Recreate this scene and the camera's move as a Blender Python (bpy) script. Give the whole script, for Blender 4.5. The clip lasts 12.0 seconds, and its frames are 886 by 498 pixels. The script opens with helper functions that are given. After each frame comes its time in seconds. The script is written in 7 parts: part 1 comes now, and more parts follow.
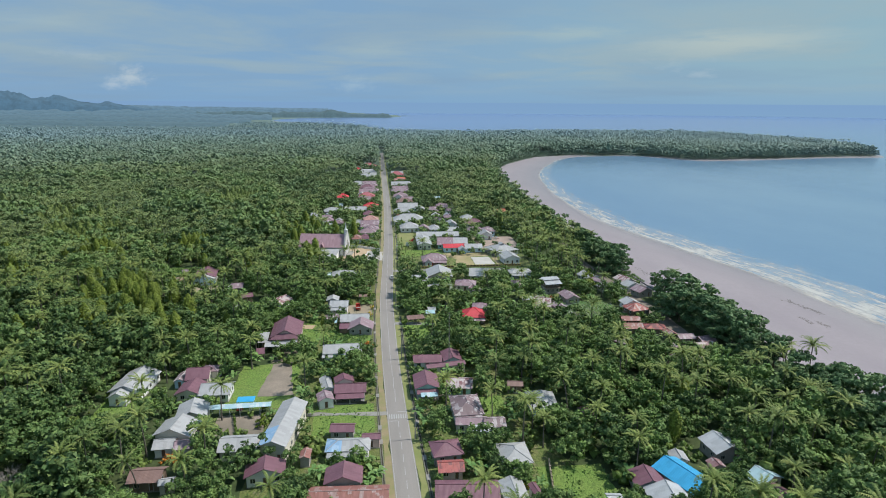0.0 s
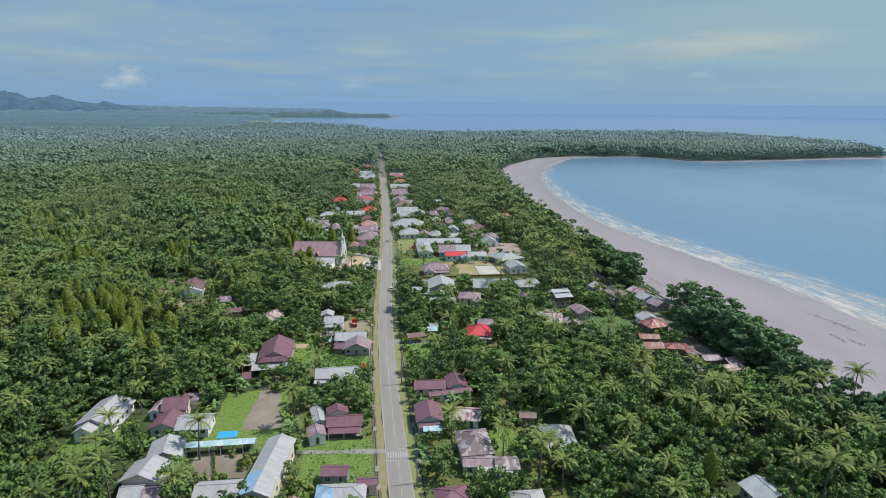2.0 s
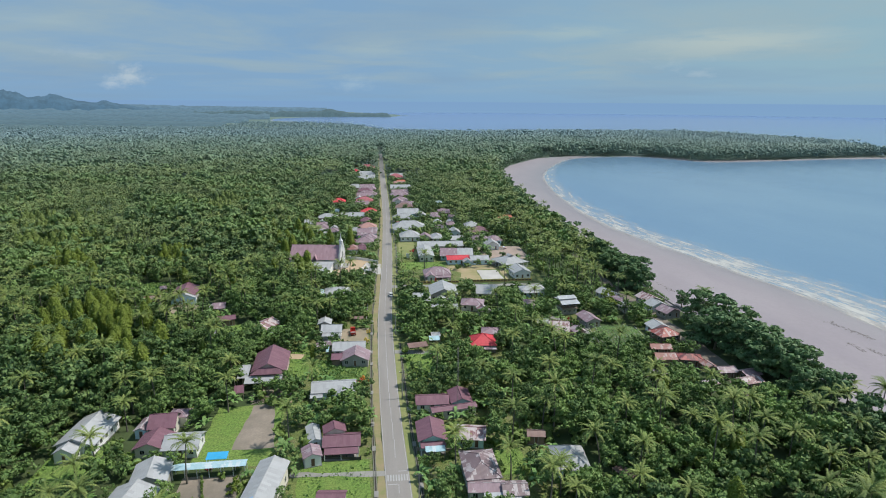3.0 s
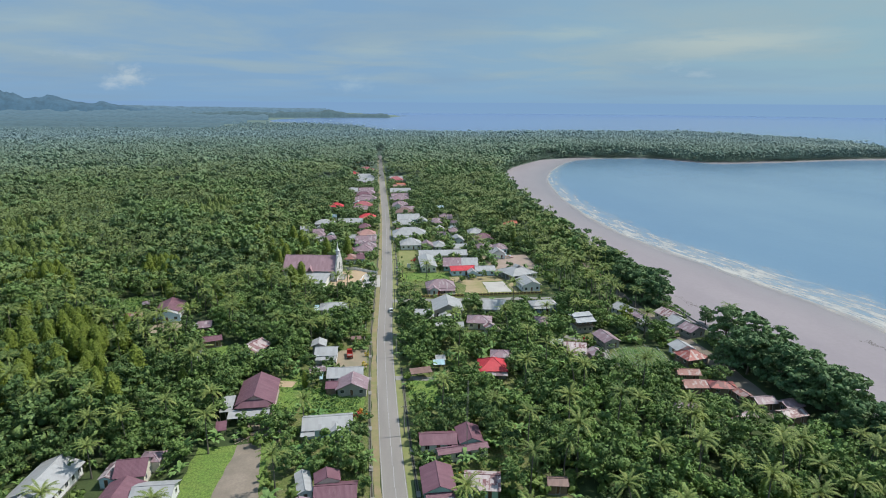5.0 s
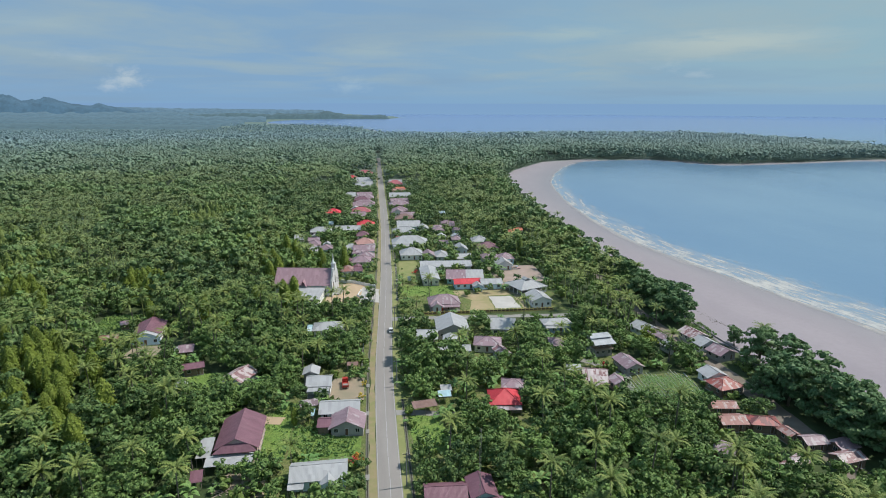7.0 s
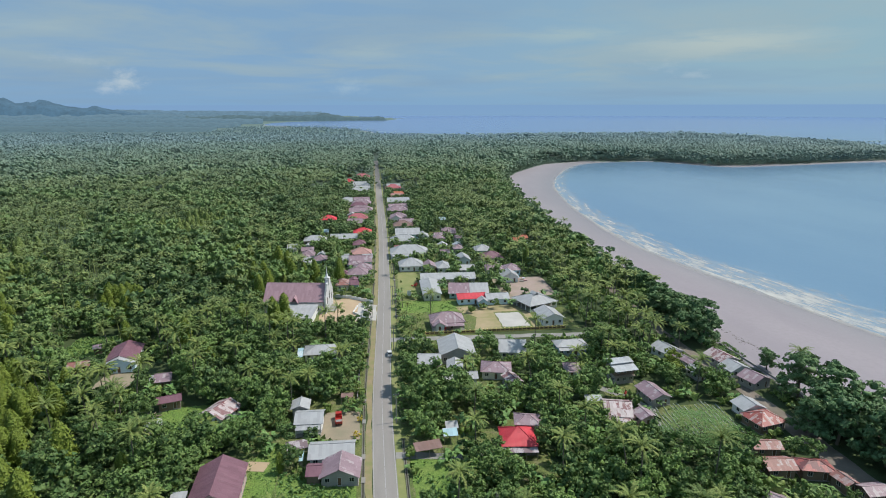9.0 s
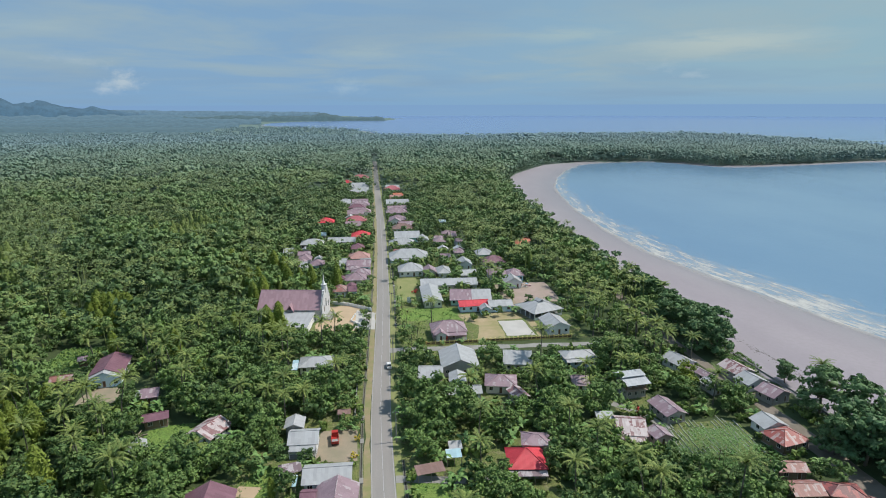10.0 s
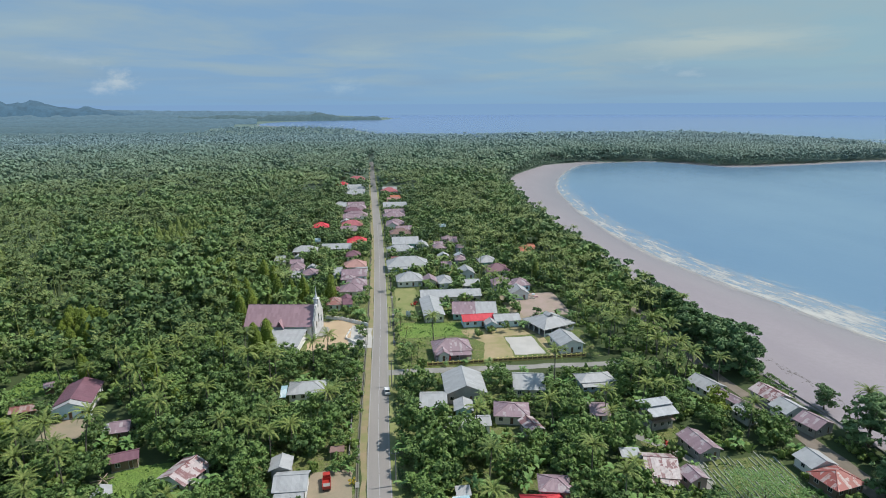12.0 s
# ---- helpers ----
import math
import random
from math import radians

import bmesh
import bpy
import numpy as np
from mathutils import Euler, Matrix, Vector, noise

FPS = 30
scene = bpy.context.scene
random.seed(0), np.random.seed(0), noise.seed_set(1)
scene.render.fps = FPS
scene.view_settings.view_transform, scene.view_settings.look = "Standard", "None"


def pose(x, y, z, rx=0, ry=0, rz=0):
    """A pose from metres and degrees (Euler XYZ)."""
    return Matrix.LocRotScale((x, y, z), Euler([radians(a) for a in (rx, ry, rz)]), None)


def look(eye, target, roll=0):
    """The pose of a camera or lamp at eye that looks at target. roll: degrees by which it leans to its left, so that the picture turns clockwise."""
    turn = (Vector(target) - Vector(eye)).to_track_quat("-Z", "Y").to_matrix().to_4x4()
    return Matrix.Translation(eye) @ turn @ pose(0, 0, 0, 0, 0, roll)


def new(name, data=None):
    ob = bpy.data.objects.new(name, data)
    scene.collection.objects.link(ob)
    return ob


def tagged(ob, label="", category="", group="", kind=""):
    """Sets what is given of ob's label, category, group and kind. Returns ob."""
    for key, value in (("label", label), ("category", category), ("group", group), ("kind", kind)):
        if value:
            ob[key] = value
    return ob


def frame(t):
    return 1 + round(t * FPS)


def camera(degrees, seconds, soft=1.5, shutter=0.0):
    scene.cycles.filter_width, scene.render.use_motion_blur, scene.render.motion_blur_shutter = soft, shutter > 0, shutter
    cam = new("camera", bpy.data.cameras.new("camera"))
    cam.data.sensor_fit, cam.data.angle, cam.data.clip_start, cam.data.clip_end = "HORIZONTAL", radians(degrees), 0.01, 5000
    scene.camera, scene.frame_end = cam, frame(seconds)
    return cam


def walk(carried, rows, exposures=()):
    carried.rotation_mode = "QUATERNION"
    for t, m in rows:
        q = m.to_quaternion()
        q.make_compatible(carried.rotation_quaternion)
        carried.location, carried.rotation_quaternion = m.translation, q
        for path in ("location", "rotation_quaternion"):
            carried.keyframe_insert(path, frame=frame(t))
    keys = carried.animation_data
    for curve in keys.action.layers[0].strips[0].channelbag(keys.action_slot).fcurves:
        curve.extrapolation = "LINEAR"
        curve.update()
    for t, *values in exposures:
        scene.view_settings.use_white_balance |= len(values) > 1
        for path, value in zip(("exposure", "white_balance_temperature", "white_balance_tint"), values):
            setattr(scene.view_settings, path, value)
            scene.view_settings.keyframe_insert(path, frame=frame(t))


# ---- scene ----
cam = camera(73.7, 12.0, soft=1.0)
METRES, EYE, TILT, LEAN, TURN = 110.0, 80.0, 0.34, 3.4, -7.1
ROWS = [
    (0.0, 0.0, 0.0, 0.0, 0.95, -14.3, -3.72),
    (0.5, -0.0036, 0.0381, 0.0, 0.96, -14.29, -3.72),
    (1.0, -0.0071, 0.0752, -0.0003, 0.96, -14.29, -3.74),
    (1.5, -0.0106, 0.1157, -0.0007, 0.93, -14.28, -3.73),
    (2.0, -0.0146, 0.1567, -0.0012, 0.89, -14.29, -3.73),
    (2.5, -0.0193, 0.1985, -0.0015, 0.88, -14.34, -3.73),
    (3.0, -0.0237, 0.2381, -0.0018, 0.87, -14.36, -3.75),
    (5.0, -0.0427, 0.4051, -0.0024, 0.81, -14.31, -3.7),
    (5.5, -0.0475, 0.4487, -0.0026, 0.8, -14.27, -3.67),
    (6.0, -0.0522, 0.4932, -0.003, 0.77, -14.23, -3.61),
    (6.5, -0.0569, 0.5358, -0.003, 0.73, -14.23, -3.57),
    (7.0, -0.0611, 0.5805, -0.003, 0.68, -14.21, -3.52),
    (9.0, -0.0776, 0.7527, -0.0036, 0.46, -14.08, -3.32),
    (9.5, -0.0818, 0.7953, -0.0041, 0.39, -14.07, -3.28),
    (10.0, -0.0859, 0.8352, -0.0046, 0.34, -14.07, -3.26),
    (10.5, -0.0904, 0.8765, -0.0054, 0.25, -14.04, -3.22),
    (11.0, -0.094, 0.9174, -0.0058, 0.16, -14.04, -3.16),
    (11.5, -0.0988, 0.9551, -0.0062, 0.07, -14.06, -3.15),
    (12.0, -0.1026, 0.9946, -0.0071, 0.02, -14.12, -3.14),
]
walk(cam, [(t, pose(0, 0, EYE, TILT, LEAN, TURN) @ pose(METRES * x, METRES * y, METRES * z, 90 + pitch, roll, yaw)) for t, x, y, z, yaw, pitch, roll in ROWS])

# ---- world, sun, exposure ----
SUN_AZ, SUN_EL = radians(84), radians(57)        # azimuth clockwise from +y
world = bpy.data.worlds.new("world")
scene.world = world
world.use_nodes = True
wn, wl = world.node_tree.nodes, world.node_tree.links
wn.clear()
sky = wn.new("ShaderNodeTexSky")
sky.sky_type, sky.sun_disc = "NISHITA", False
sky.sun_elevation, sky.sun_rotation = SUN_EL, SUN_AZ
sky.air_density, sky.dust_density, sky.ozone_density = 1.0, 1.5, 1.0
dim = wn.new("ShaderNodeMix")
dim.data_type, dim.blend_type = "RGBA", "MULTIPLY"
dim.inputs[0].default_value = 1.0
dim.inputs[7].default_value = (0.075, 0.075, 0.075, 1)
wl.new(sky.outputs[0], dim.inputs[6])
# high thin cloud: streaks drawn on a flat layer far above
tc = wn.new("ShaderNodeTexCoord")
sep = wn.new("ShaderNodeSeparateXYZ")
wl.new(tc.outputs["Generated"], sep.inputs[0])


def wmath(op, a, b=None):
    n = wn.new("ShaderNodeMath")
    n.operation = op
    for i, v in enumerate((a, b)):
        if v is None:
            continue
        if isinstance(v, (int, float)):
            n.inputs[i].default_value = v
        else:
            wl.new(v, n.inputs[i])
    return n.outputs[0]


zup = wmath("ADD", wmath("MAXIMUM", sep.outputs[2], 0.0), 0.07)
comb = wn.new("ShaderNodeCombineXYZ")
wl.new(wmath("DIVIDE", sep.outputs[0], zup), comb.inputs[0])
wl.new(wmath("DIVIDE", sep.outputs[1], zup), comb.inputs[1])
cl = wn.new("ShaderNodeTexNoise")
cl.inputs["Scale"].default_value, cl.inputs["Detail"].default_value = 0.5, 8
cl.inputs["Roughness"].default_value, cl.inputs["Distortion"].default_value = 0.55, 0.4
wl.new(comb.outputs[0], cl.inputs["Vector"])
ramp = wn.new("ShaderNodeMapRange")
ramp.inputs[1].default_value, ramp.inputs[2].default_value = 0.44, 0.62
wl.new(cl.outputs[0], ramp.inputs[0])


def wmix(fac, a, b):
    n = wn.new("ShaderNodeMix")
    n.data_type = "RGBA"
    for i, v in ((0, fac), (6, a), (7, b)):
        if isinstance(v, bpy.types.NodeSocket):
            wl.new(v, n.inputs[i])
        else:
            n.inputs[i].default_value = v if i == 0 else (*v, 1)
    return n.outputs[2]


def wrange(v, a, b, c=0.0, d=1.0):
    n = wn.new("ShaderNodeMapRange")
    wl.new(v, n.inputs[0])
    for i, k in enumerate((a, b, c, d)):
        n.inputs[i + 1].default_value = k
    return n.outputs[0]


veil = wmix(0.85, dim.outputs[2], (0.192, 0.342, 0.522))
low = wrange(sep.outputs[2], 0.008, 0.045)
veil = wmix(wmath("MULTIPLY", wrange(sep.outputs[2], 0.11, 0.0), 0.6), veil, (0.200, 0.358, 0.560))
warm = wmath("MULTIPLY", wrange(sep.outputs[0], -0.05, 0.65), wrange(sep.outputs[2], -0.03, 0.05))
veil = wmix(wmath("MULTIPLY", warm, 0.8), veil, (0.268, 0.412, 0.468))
veil = wmix(wmath("MULTIPLY", wmath("MULTIPLY", ramp.outputs[0], low), 0.62), veil, (0.305, 0.400, 0.435))
dark = wn.new("ShaderNodeTexNoise")
dark.inputs["Scale"].default_value, dark.inputs["Detail"].default_value = 0.3, 6
wl.new(comb.outputs[0], dark.inputs["Vector"])
veil = wmix(wmath("MULTIPLY", wrange(dark.outputs[0], 0.48, 0.66), 0.5), veil, (0.205, 0.315, 0.440))
# a few small heaps of cloud low over the land
puff = wn.new("ShaderNodeTexNoise")
puff.inputs["Scale"].default_value, puff.inputs["Detail"].default_value, puff.inputs["Roughness"].default_value = 3.2, 7, 0.6
pm = wn.new("ShaderNodeMapping")
pm.inputs["Scale"].default_value, pm.inputs["Location"].default_value = (1.0, 1.0, 3.0), (0.35, 0.2, 0.1)
wl.new(tc.outputs["Generated"], pm.inputs[0])
wl.new(pm.outputs[0], puff.inputs["Vector"])
band = wmath("MULTIPLY", wrange(sep.outputs[2], 0.012, 0.035), wrange(sep.outputs[2], 0.085, 0.05))
veil = wmix(wmath("MULTIPLY", wmath("MULTIPLY", wrange(puff.outputs[0], 0.60, 0.72), band), 0.5), veil, (0.50, 0.57, 0.60))
def cloud(at, stretch, size, noise_scale, lo, hi, strength, colour, under):
    """One cloud in a given direction: a soft patch torn by noise."""
    d = wn.new("ShaderNodeVectorMath")
    d.operation = "SUBTRACT"
    wl.new(tc.outputs["Generated"], d.inputs[0])
    d.inputs[1].default_value = at
    m = wn.new("ShaderNodeVectorMath")
    m.operation = "MULTIPLY"
    wl.new(d.outputs[0], m.inputs[0])
    m.inputs[1].default_value = stretch
    ln = wn.new("ShaderNodeVectorMath")
    ln.operation = "LENGTH"
    wl.new(m.outputs[0], ln.inputs[0])
    tear = wn.new("ShaderNodeTexNoise")
    tear.inputs["Scale"].default_value, tear.inputs["Detail"].default_value, tear.inputs["Roughness"].default_value = noise_scale, 7, 0.62
    wl.new(m.outputs[0], tear.inputs["Vector"])
    soft = wrange(ln.outputs["Value"], size, size * 0.15)
    body = wrange(wmath("ADD", wmath("MULTIPLY", soft, 0.3), tear.outputs[0]), lo, hi)
    return wmix(wmath("MULTIPLY", wmath("MULTIPLY", body, soft), strength), under, colour)


veil = cloud((-0.352, 0.935, 0.036), (1.0, 1.0, 1.8), 0.050, 40.0, 0.62, 0.86, 0.62, (0.48, 0.55, 0.58), veil)
veil = cloud((-0.375, 0.927, 0.025), (1.0, 1.0, 2.0), 0.036, 46.0, 0.62, 0.86, 0.5, (0.46, 0.54, 0.60), veil)
veil = cloud((-0.035, 0.999, 0.029), (1.0, 1.0, 2.5), 0.060, 32.0, 0.62, 0.88, 0.40, (0.36, 0.48, 0.56), veil)
veil = cloud((0.516, 0.852, 0.088), (1.0, 1.0, 7.0), 0.200, 9.0, 0.50, 0.78, 0.70, (0.42, 0.49, 0.47), veil)
veil = cloud((0.310, 0.944, 0.106), (1.0, 1.0, 7.0), 0.130, 11.0, 0.50, 0.80, 0.55, (0.36, 0.46, 0.46), veil)
veil = cloud((0.000, 0.995, 0.082), (1.0, 1.0, 5.0), 0.120, 12.0, 0.50, 0.80, 0.45, (0.34, 0.44, 0.46), veil)
veil = cloud((-0.440, 0.892, 0.104), (1.0, 1.0, 8.0), 0.120, 11.0, 0.50, 0.80, 0.45, (0.32, 0.43, 0.48), veil)
bg = wn.new("ShaderNodeBackground")
bg.inputs[1].default_value = 1.0
wl.new(veil, bg.inputs[0])
wout = wn.new("ShaderNodeOutputWorld")
wl.new(bg.outputs[0], wout.inputs[0])

sun_data = bpy.data.lights.new("sun", "SUN")
sun_data.energy, sun_data.angle, sun_data.color = 3.8, radians(1.0), (1.0, 0.95, 0.87)
sun = new("sun", sun_data)
sun_dir = Vector((math.sin(SUN_AZ) * math.cos(SUN_EL), math.cos(SUN_AZ) * math.cos(SUN_EL), math.sin(SUN_EL)))
sun.matrix_world = look(tuple(sun_dir * 300), (0, 0, 0))
scene.view_settings.exposure = 0.18


# ---- materials ----
def mat_base(name):
    m = bpy.data.materials.new(name)
    m.use_nodes = True
    nt = m.node_tree
    return m, nt, nt.nodes["Principled BSDF"]


def node(nt, kind, ins=None, **props):
    n = nt.nodes.new("ShaderNode" + kind)
    if "operation" in props:
        n.operation = props["operation"]
    if "noise_dimensions" in props:
        n.noise_dimensions = props["noise_dimensions"]
    if "bands_direction" in props:
        n.bands_direction = props["bands_direction"]
    if "attribute_name" in props:
        n.attribute_name = props["attribute_name"]
    for k, v in (ins or {}).items():
        if isinstance(v, bpy.types.NodeSocket):
            nt.links.new(v, n.inputs[k])
        else:
            n.inputs[k].default_value = v
    return n


def mixc(nt, fac, a, b, blend="MIX"):
    n = nt.nodes.new("ShaderNodeMix")
    n.data_type, n.blend_type = "RGBA", blend
    for i, v in ((0, fac), (6, a), (7, b)):
        if isinstance(v, bpy.types.NodeSocket):
            nt.links.new(v, n.inputs[i])
        elif i == 0:
            n.inputs[i].default_value = v
        else:
            n.inputs[i].default_value = (*v, 1)
    return n.outputs[2]


def noise_out(nt, scale, detail=4, rough=0.6, vec=None, stretch=None):
    if vec is None:
        vec = node(nt, "TexCoord").outputs["Object"]
    if stretch:
        vec = node(nt, "Mapping", {"Vector": vec, "Scale": stretch}).outputs[0]
    return node(nt, "TexNoise", {"Vector": vec, "Scale": scale, "Detail": detail, "Roughness": rough}).outputs[0]


def ranged(nt, v, a, b, c=0.0, d=1.0):
    return node(nt, "MapRange", {0: v, 1: a, 2: b, 3: c, 4: d}).outputs[0]


def plain(name, colour, rough=0.7, vary=0.25, scale=1.5, metal=0.0, bump=0.0, other=None):
    """A surface with stains at two scales."""
    m, nt, bsdf = mat_base(name)
    dark = tuple(c * (1 - vary) for c in colour)
    big = noise_out(nt, scale * 0.2, 5)
    fine = noise_out(nt, scale * 3, 6)
    col = mixc(nt, ranged(nt, big, 0.35, 0.65), other or dark, colour)
    col = mixc(nt, ranged(nt, fine, 0.3, 0.75, 0, 0.6), col, dark)
    nt.links.new(col, bsdf.inputs["Base Color"])
    bsdf.inputs["Roughness"].default_value, bsdf.inputs["Metallic"].default_value = rough, metal
    if bump:
        b = node(nt, "Bump", {"Height": fine, "Strength": bump, "Distance": 0.05})
        nt.links.new(b.outputs[0], bsdf.inputs["Normal"])
    return m


def foliage(name, a, b, c, per_object=True, grain=2.0):
    """Leaves whose colour drifts from tree to tree and from spray to spray; dark specks paint shade between leaves, and
    far stands have haze painted in.
    """
    m, nt, bsdf = mat_base(name)
    if per_object:
        tint = node(nt, "ObjectInfo").outputs["Random"]
    else:
        tint = node(nt, "Attribute", attribute_name="tint").outputs["Fac"]
    col = mixc(nt, tint, a, b)
    isl = node(nt, "NewGeometry").outputs["Random Per Island"]
    col = mixc(nt, ranged(nt, isl, 0.35, 1.0, 0, 0.6), col, c)
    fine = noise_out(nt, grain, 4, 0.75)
    # dark specks paint in the shade of gaps between leaves
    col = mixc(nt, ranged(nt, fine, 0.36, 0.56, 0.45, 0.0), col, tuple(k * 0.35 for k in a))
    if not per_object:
        # haze painted into the leaf colour, stronger with distance
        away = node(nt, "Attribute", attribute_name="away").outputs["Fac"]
        col = mixc(nt, ranged(nt, away, 0.0, 1.0, 0, 0.60), col, HAZE_PALE)
        col = mixc(nt, ranged(nt, away, 1.0, 2.0, 0, 0.9), col, HAZE_BLUE)
    nt.links.new(col, bsdf.inputs["Base Color"])
    bsdf.inputs["Roughness"].default_value = 0.52
    bsdf.inputs["Specular IOR Level"].default_value = 0.2
    bmp = node(nt, "Bump", {"Height": fine, "Strength": 0.6, "Distance": 0.5 / grain})
    nt.links.new(bmp.outputs[0], bsdf.inputs["Normal"])
    thin = node(nt, "BsdfTranslucent", {"Color": col})
    mix = node(nt, "MixShader", {0: 0.07, 1: bsdf.outputs[0], 2: thin.outputs[0]})
    nt.links.new(mix.outputs[0], nt.nodes["Material Output"].inputs[0])
    return m


HAZE_PALE, HAZE_BLUE = (0.186, 0.248, 0.152), (0.205, 0.298, 0.330)
LEAF = {}
for kind_name, cols in {
    "broad": ((0.038, 0.086, 0.032), (0.196, 0.318, 0.084), (0.268, 0.370, 0.126)),
    "palm": ((0.086, 0.142, 0.040), (0.196, 0.256, 0.066), (0.385, 0.430, 0.140)),
    "clove": ((0.140, 0.200, 0.032), (0.190, 0.250, 0.040), (0.232, 0.288, 0.056)),
    "shore": ((0.080, 0.160, 0.066), (0.150, 0.245, 0.098), (0.225, 0.315, 0.150)),
    "shrub": ((0.080, 0.138, 0.036), (0.190, 0.280, 0.066), (0.260, 0.330, 0.100)),
    "banana": ((0.125, 0.250, 0.075), (0.190, 0.315, 0.095), (0.255, 0.370, 0.140)),
}.items():
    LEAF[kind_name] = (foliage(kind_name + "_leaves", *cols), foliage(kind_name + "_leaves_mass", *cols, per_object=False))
BARK = plain("bark", (0.20, 0.17, 0.13), 0.9, 0.4, 2)
PALM_BARK = plain("palm_bark", (0.17, 0.155, 0.13), 0.9, 0.35, 2)


def roof_sheets(name, colour, second=None, share=0.0, rust=0.15, rust_col=(0.16, 0.07, 0.045), rough=0.5):
    """Corrugated metal laid in sheets: each sheet has its own tone, with rust running down the slope."""
    m, nt, bsdf = mat_base(name)
    uv = node(nt, "UVMap").outputs[0]
    s = node(nt, "SeparateXYZ", {0: uv})
    cu = node(nt, "Math", {0: s.outputs[0], 1: 0.8}, operation="DIVIDE")
    cu = node(nt, "Math", {0: cu.outputs[0]}, operation="FLOOR")
    rnd = node(nt, "ObjectInfo").outputs["Random"]
    shift = node(nt, "TexWhiteNoise", {"Vector": node(nt, "CombineXYZ", {0: cu.outputs[0], 1: rnd}).outputs[0]}, noise_dimensions="3D").outputs["Value"]
    cv_ = node(nt, "Math", {0: s.outputs[1], 1: 2.3}, operation="DIVIDE")
    cv_ = node(nt, "Math", {0: cv_.outputs[0], 1: shift}, operation="ADD")
    cv_ = node(nt, "Math", {0: cv_.outputs[0]}, operation="FLOOR")
    cell = node(nt, "CombineXYZ", {0: cu.outputs[0], 1: cv_.outputs[0], 2: rnd})
    wn_ = node(nt, "TexWhiteNoise", {"Vector": cell.outputs[0]}, noise_dimensions="3D")
    dark = tuple(c * 0.88 for c in colour)
    light = tuple(min(1, c * 1.08 + 0.005) for c in colour)
    col = mixc(nt, wn_.outputs["Value"], dark, light)
    if second:
        patch_ = ranged(nt, noise_out(nt, 0.45, 3, 0.6), 0.35, 0.65, -0.35, 0.35)
        mark = node(nt, "Math", {0: node(nt, "SeparateColor", {0: wn_.outputs["Color"]}).outputs[1], 1: patch_}, operation="ADD")
        pick = node(nt, "Math", {0: mark.outputs[0], 1: share}, operation="LESS_THAN")
        worn = noise_out(nt, 1.0, 5, 0.7, vec=uv, stretch=(2.2, 0.5, 1))
        col = mixc(nt, node(nt, "Math", {0: pick.outputs[0], 1: ranged(nt, worn, 0.38, 0.48, 0.3, 1.0)}, operation="MULTIPLY").outputs[0], col, second)
    run = noise_out(nt, 1.0, 5, 0.65, vec=uv, stretch=(1.6, 0.35, 1))
    col = mixc(nt, ranged(nt, run, 0.62 - rust, 0.85 - rust * 0.6, 0, min(1, rust * 3)), col, rust_col)
    blot = noise_out(nt, 0.35, 4, 0.6)
    col = mixc(nt, ranged(nt, blot, 0.3, 0.7, 0, 0.35), col, tuple(c * 0.72 for c in colour))
    nt.links.new(col, bsdf.inputs["Base Color"])
    bsdf.inputs["Roughness"].default_value = rough
    bsdf.inputs["Specular IOR Level"].default_value = 0.35
    wav = node(nt, "TexWave", {"Vector": uv, "Scale": 1.3, "Distortion": 0.0}, bands_direction="X")
    b = node(nt, "Bump", {"Height": wav.outputs[1], "Strength": 0.5, "Distance": 0.03})
    nt.links.new(b.outputs[0], bsdf.inputs["Normal"])
    return m


ROOF = {
    "white": roof_sheets("white_zinc", (0.378, 0.385, 0.402), rust=0.06, rust_col=(0.33, 0.30, 0.29)),
    "grey": roof_sheets("grey_zinc", (0.42, 0.44, 0.47), rust=0.08, rust_col=(0.25, 0.2, 0.18)),
    "maroon": roof_sheets("maroon_metal", (0.190, 0.092, 0.122), rust=0.10, rust_col=(0.34, 0.25, 0.27)),
    "mauve": roof_sheets("faded_maroon_metal", (0.285, 0.200, 0.235), (0.40, 0.35, 0.37), 0.12, 0.10),
    "church": roof_sheets("pink_maroon_metal", (0.36, 0.23, 0.265), rust=0.02),
    "rust": roof_sheets("rusty_metal", (0.32, 0.145, 0.13), (0.42, 0.34, 0.34), 0.2, 0.22),
    "rustwhite": roof_sheets("patched_metal", (0.50, 0.44, 0.45), (0.20, 0.085, 0.095), 0.42, 0.18, (0.22, 0.09, 0.08)),
    "maroonrust": roof_sheets("rusty_maroon_metal", (0.20, 0.08, 0.085), (0.42, 0.12, 0.11), 0.45, 0.15),
    "stripe": roof_sheets("mixed_sheets", (0.20, 0.145, 0.16), (0.44, 0.40, 0.42), 0.32, 0.1),
    "red": roof_sheets("red_metal", (0.58, 0.055, 0.075), rust=0.02),
    "redpink": roof_sheets("pale_red_metal", (0.42, 0.13, 0.15), rust=0.06),
    "salmon": roof_sheets("salmon_metal", (0.42, 0.235, 0.215), rust=0.08),
    "blue": roof_sheets("blue_metal", (0.045, 0.36, 0.66), rust=0.01),
    "cyan": roof_sheets("pale_cyan_metal", (0.36, 0.53, 0.60), (0.55, 0.62, 0.66), 0.3, 0.03),
    "brown": roof_sheets("brown_metal", (0.24, 0.155, 0.14), rust=0.15),
    "redstripe": roof_sheets("red_and_white_sheets", (0.33, 0.095, 0.085), (0.44, 0.36, 0.35), 0.30, 0.14),
    "orange": roof_sheets("orange_metal", (0.50, 0.17, 0.10), rust=0.06),
}
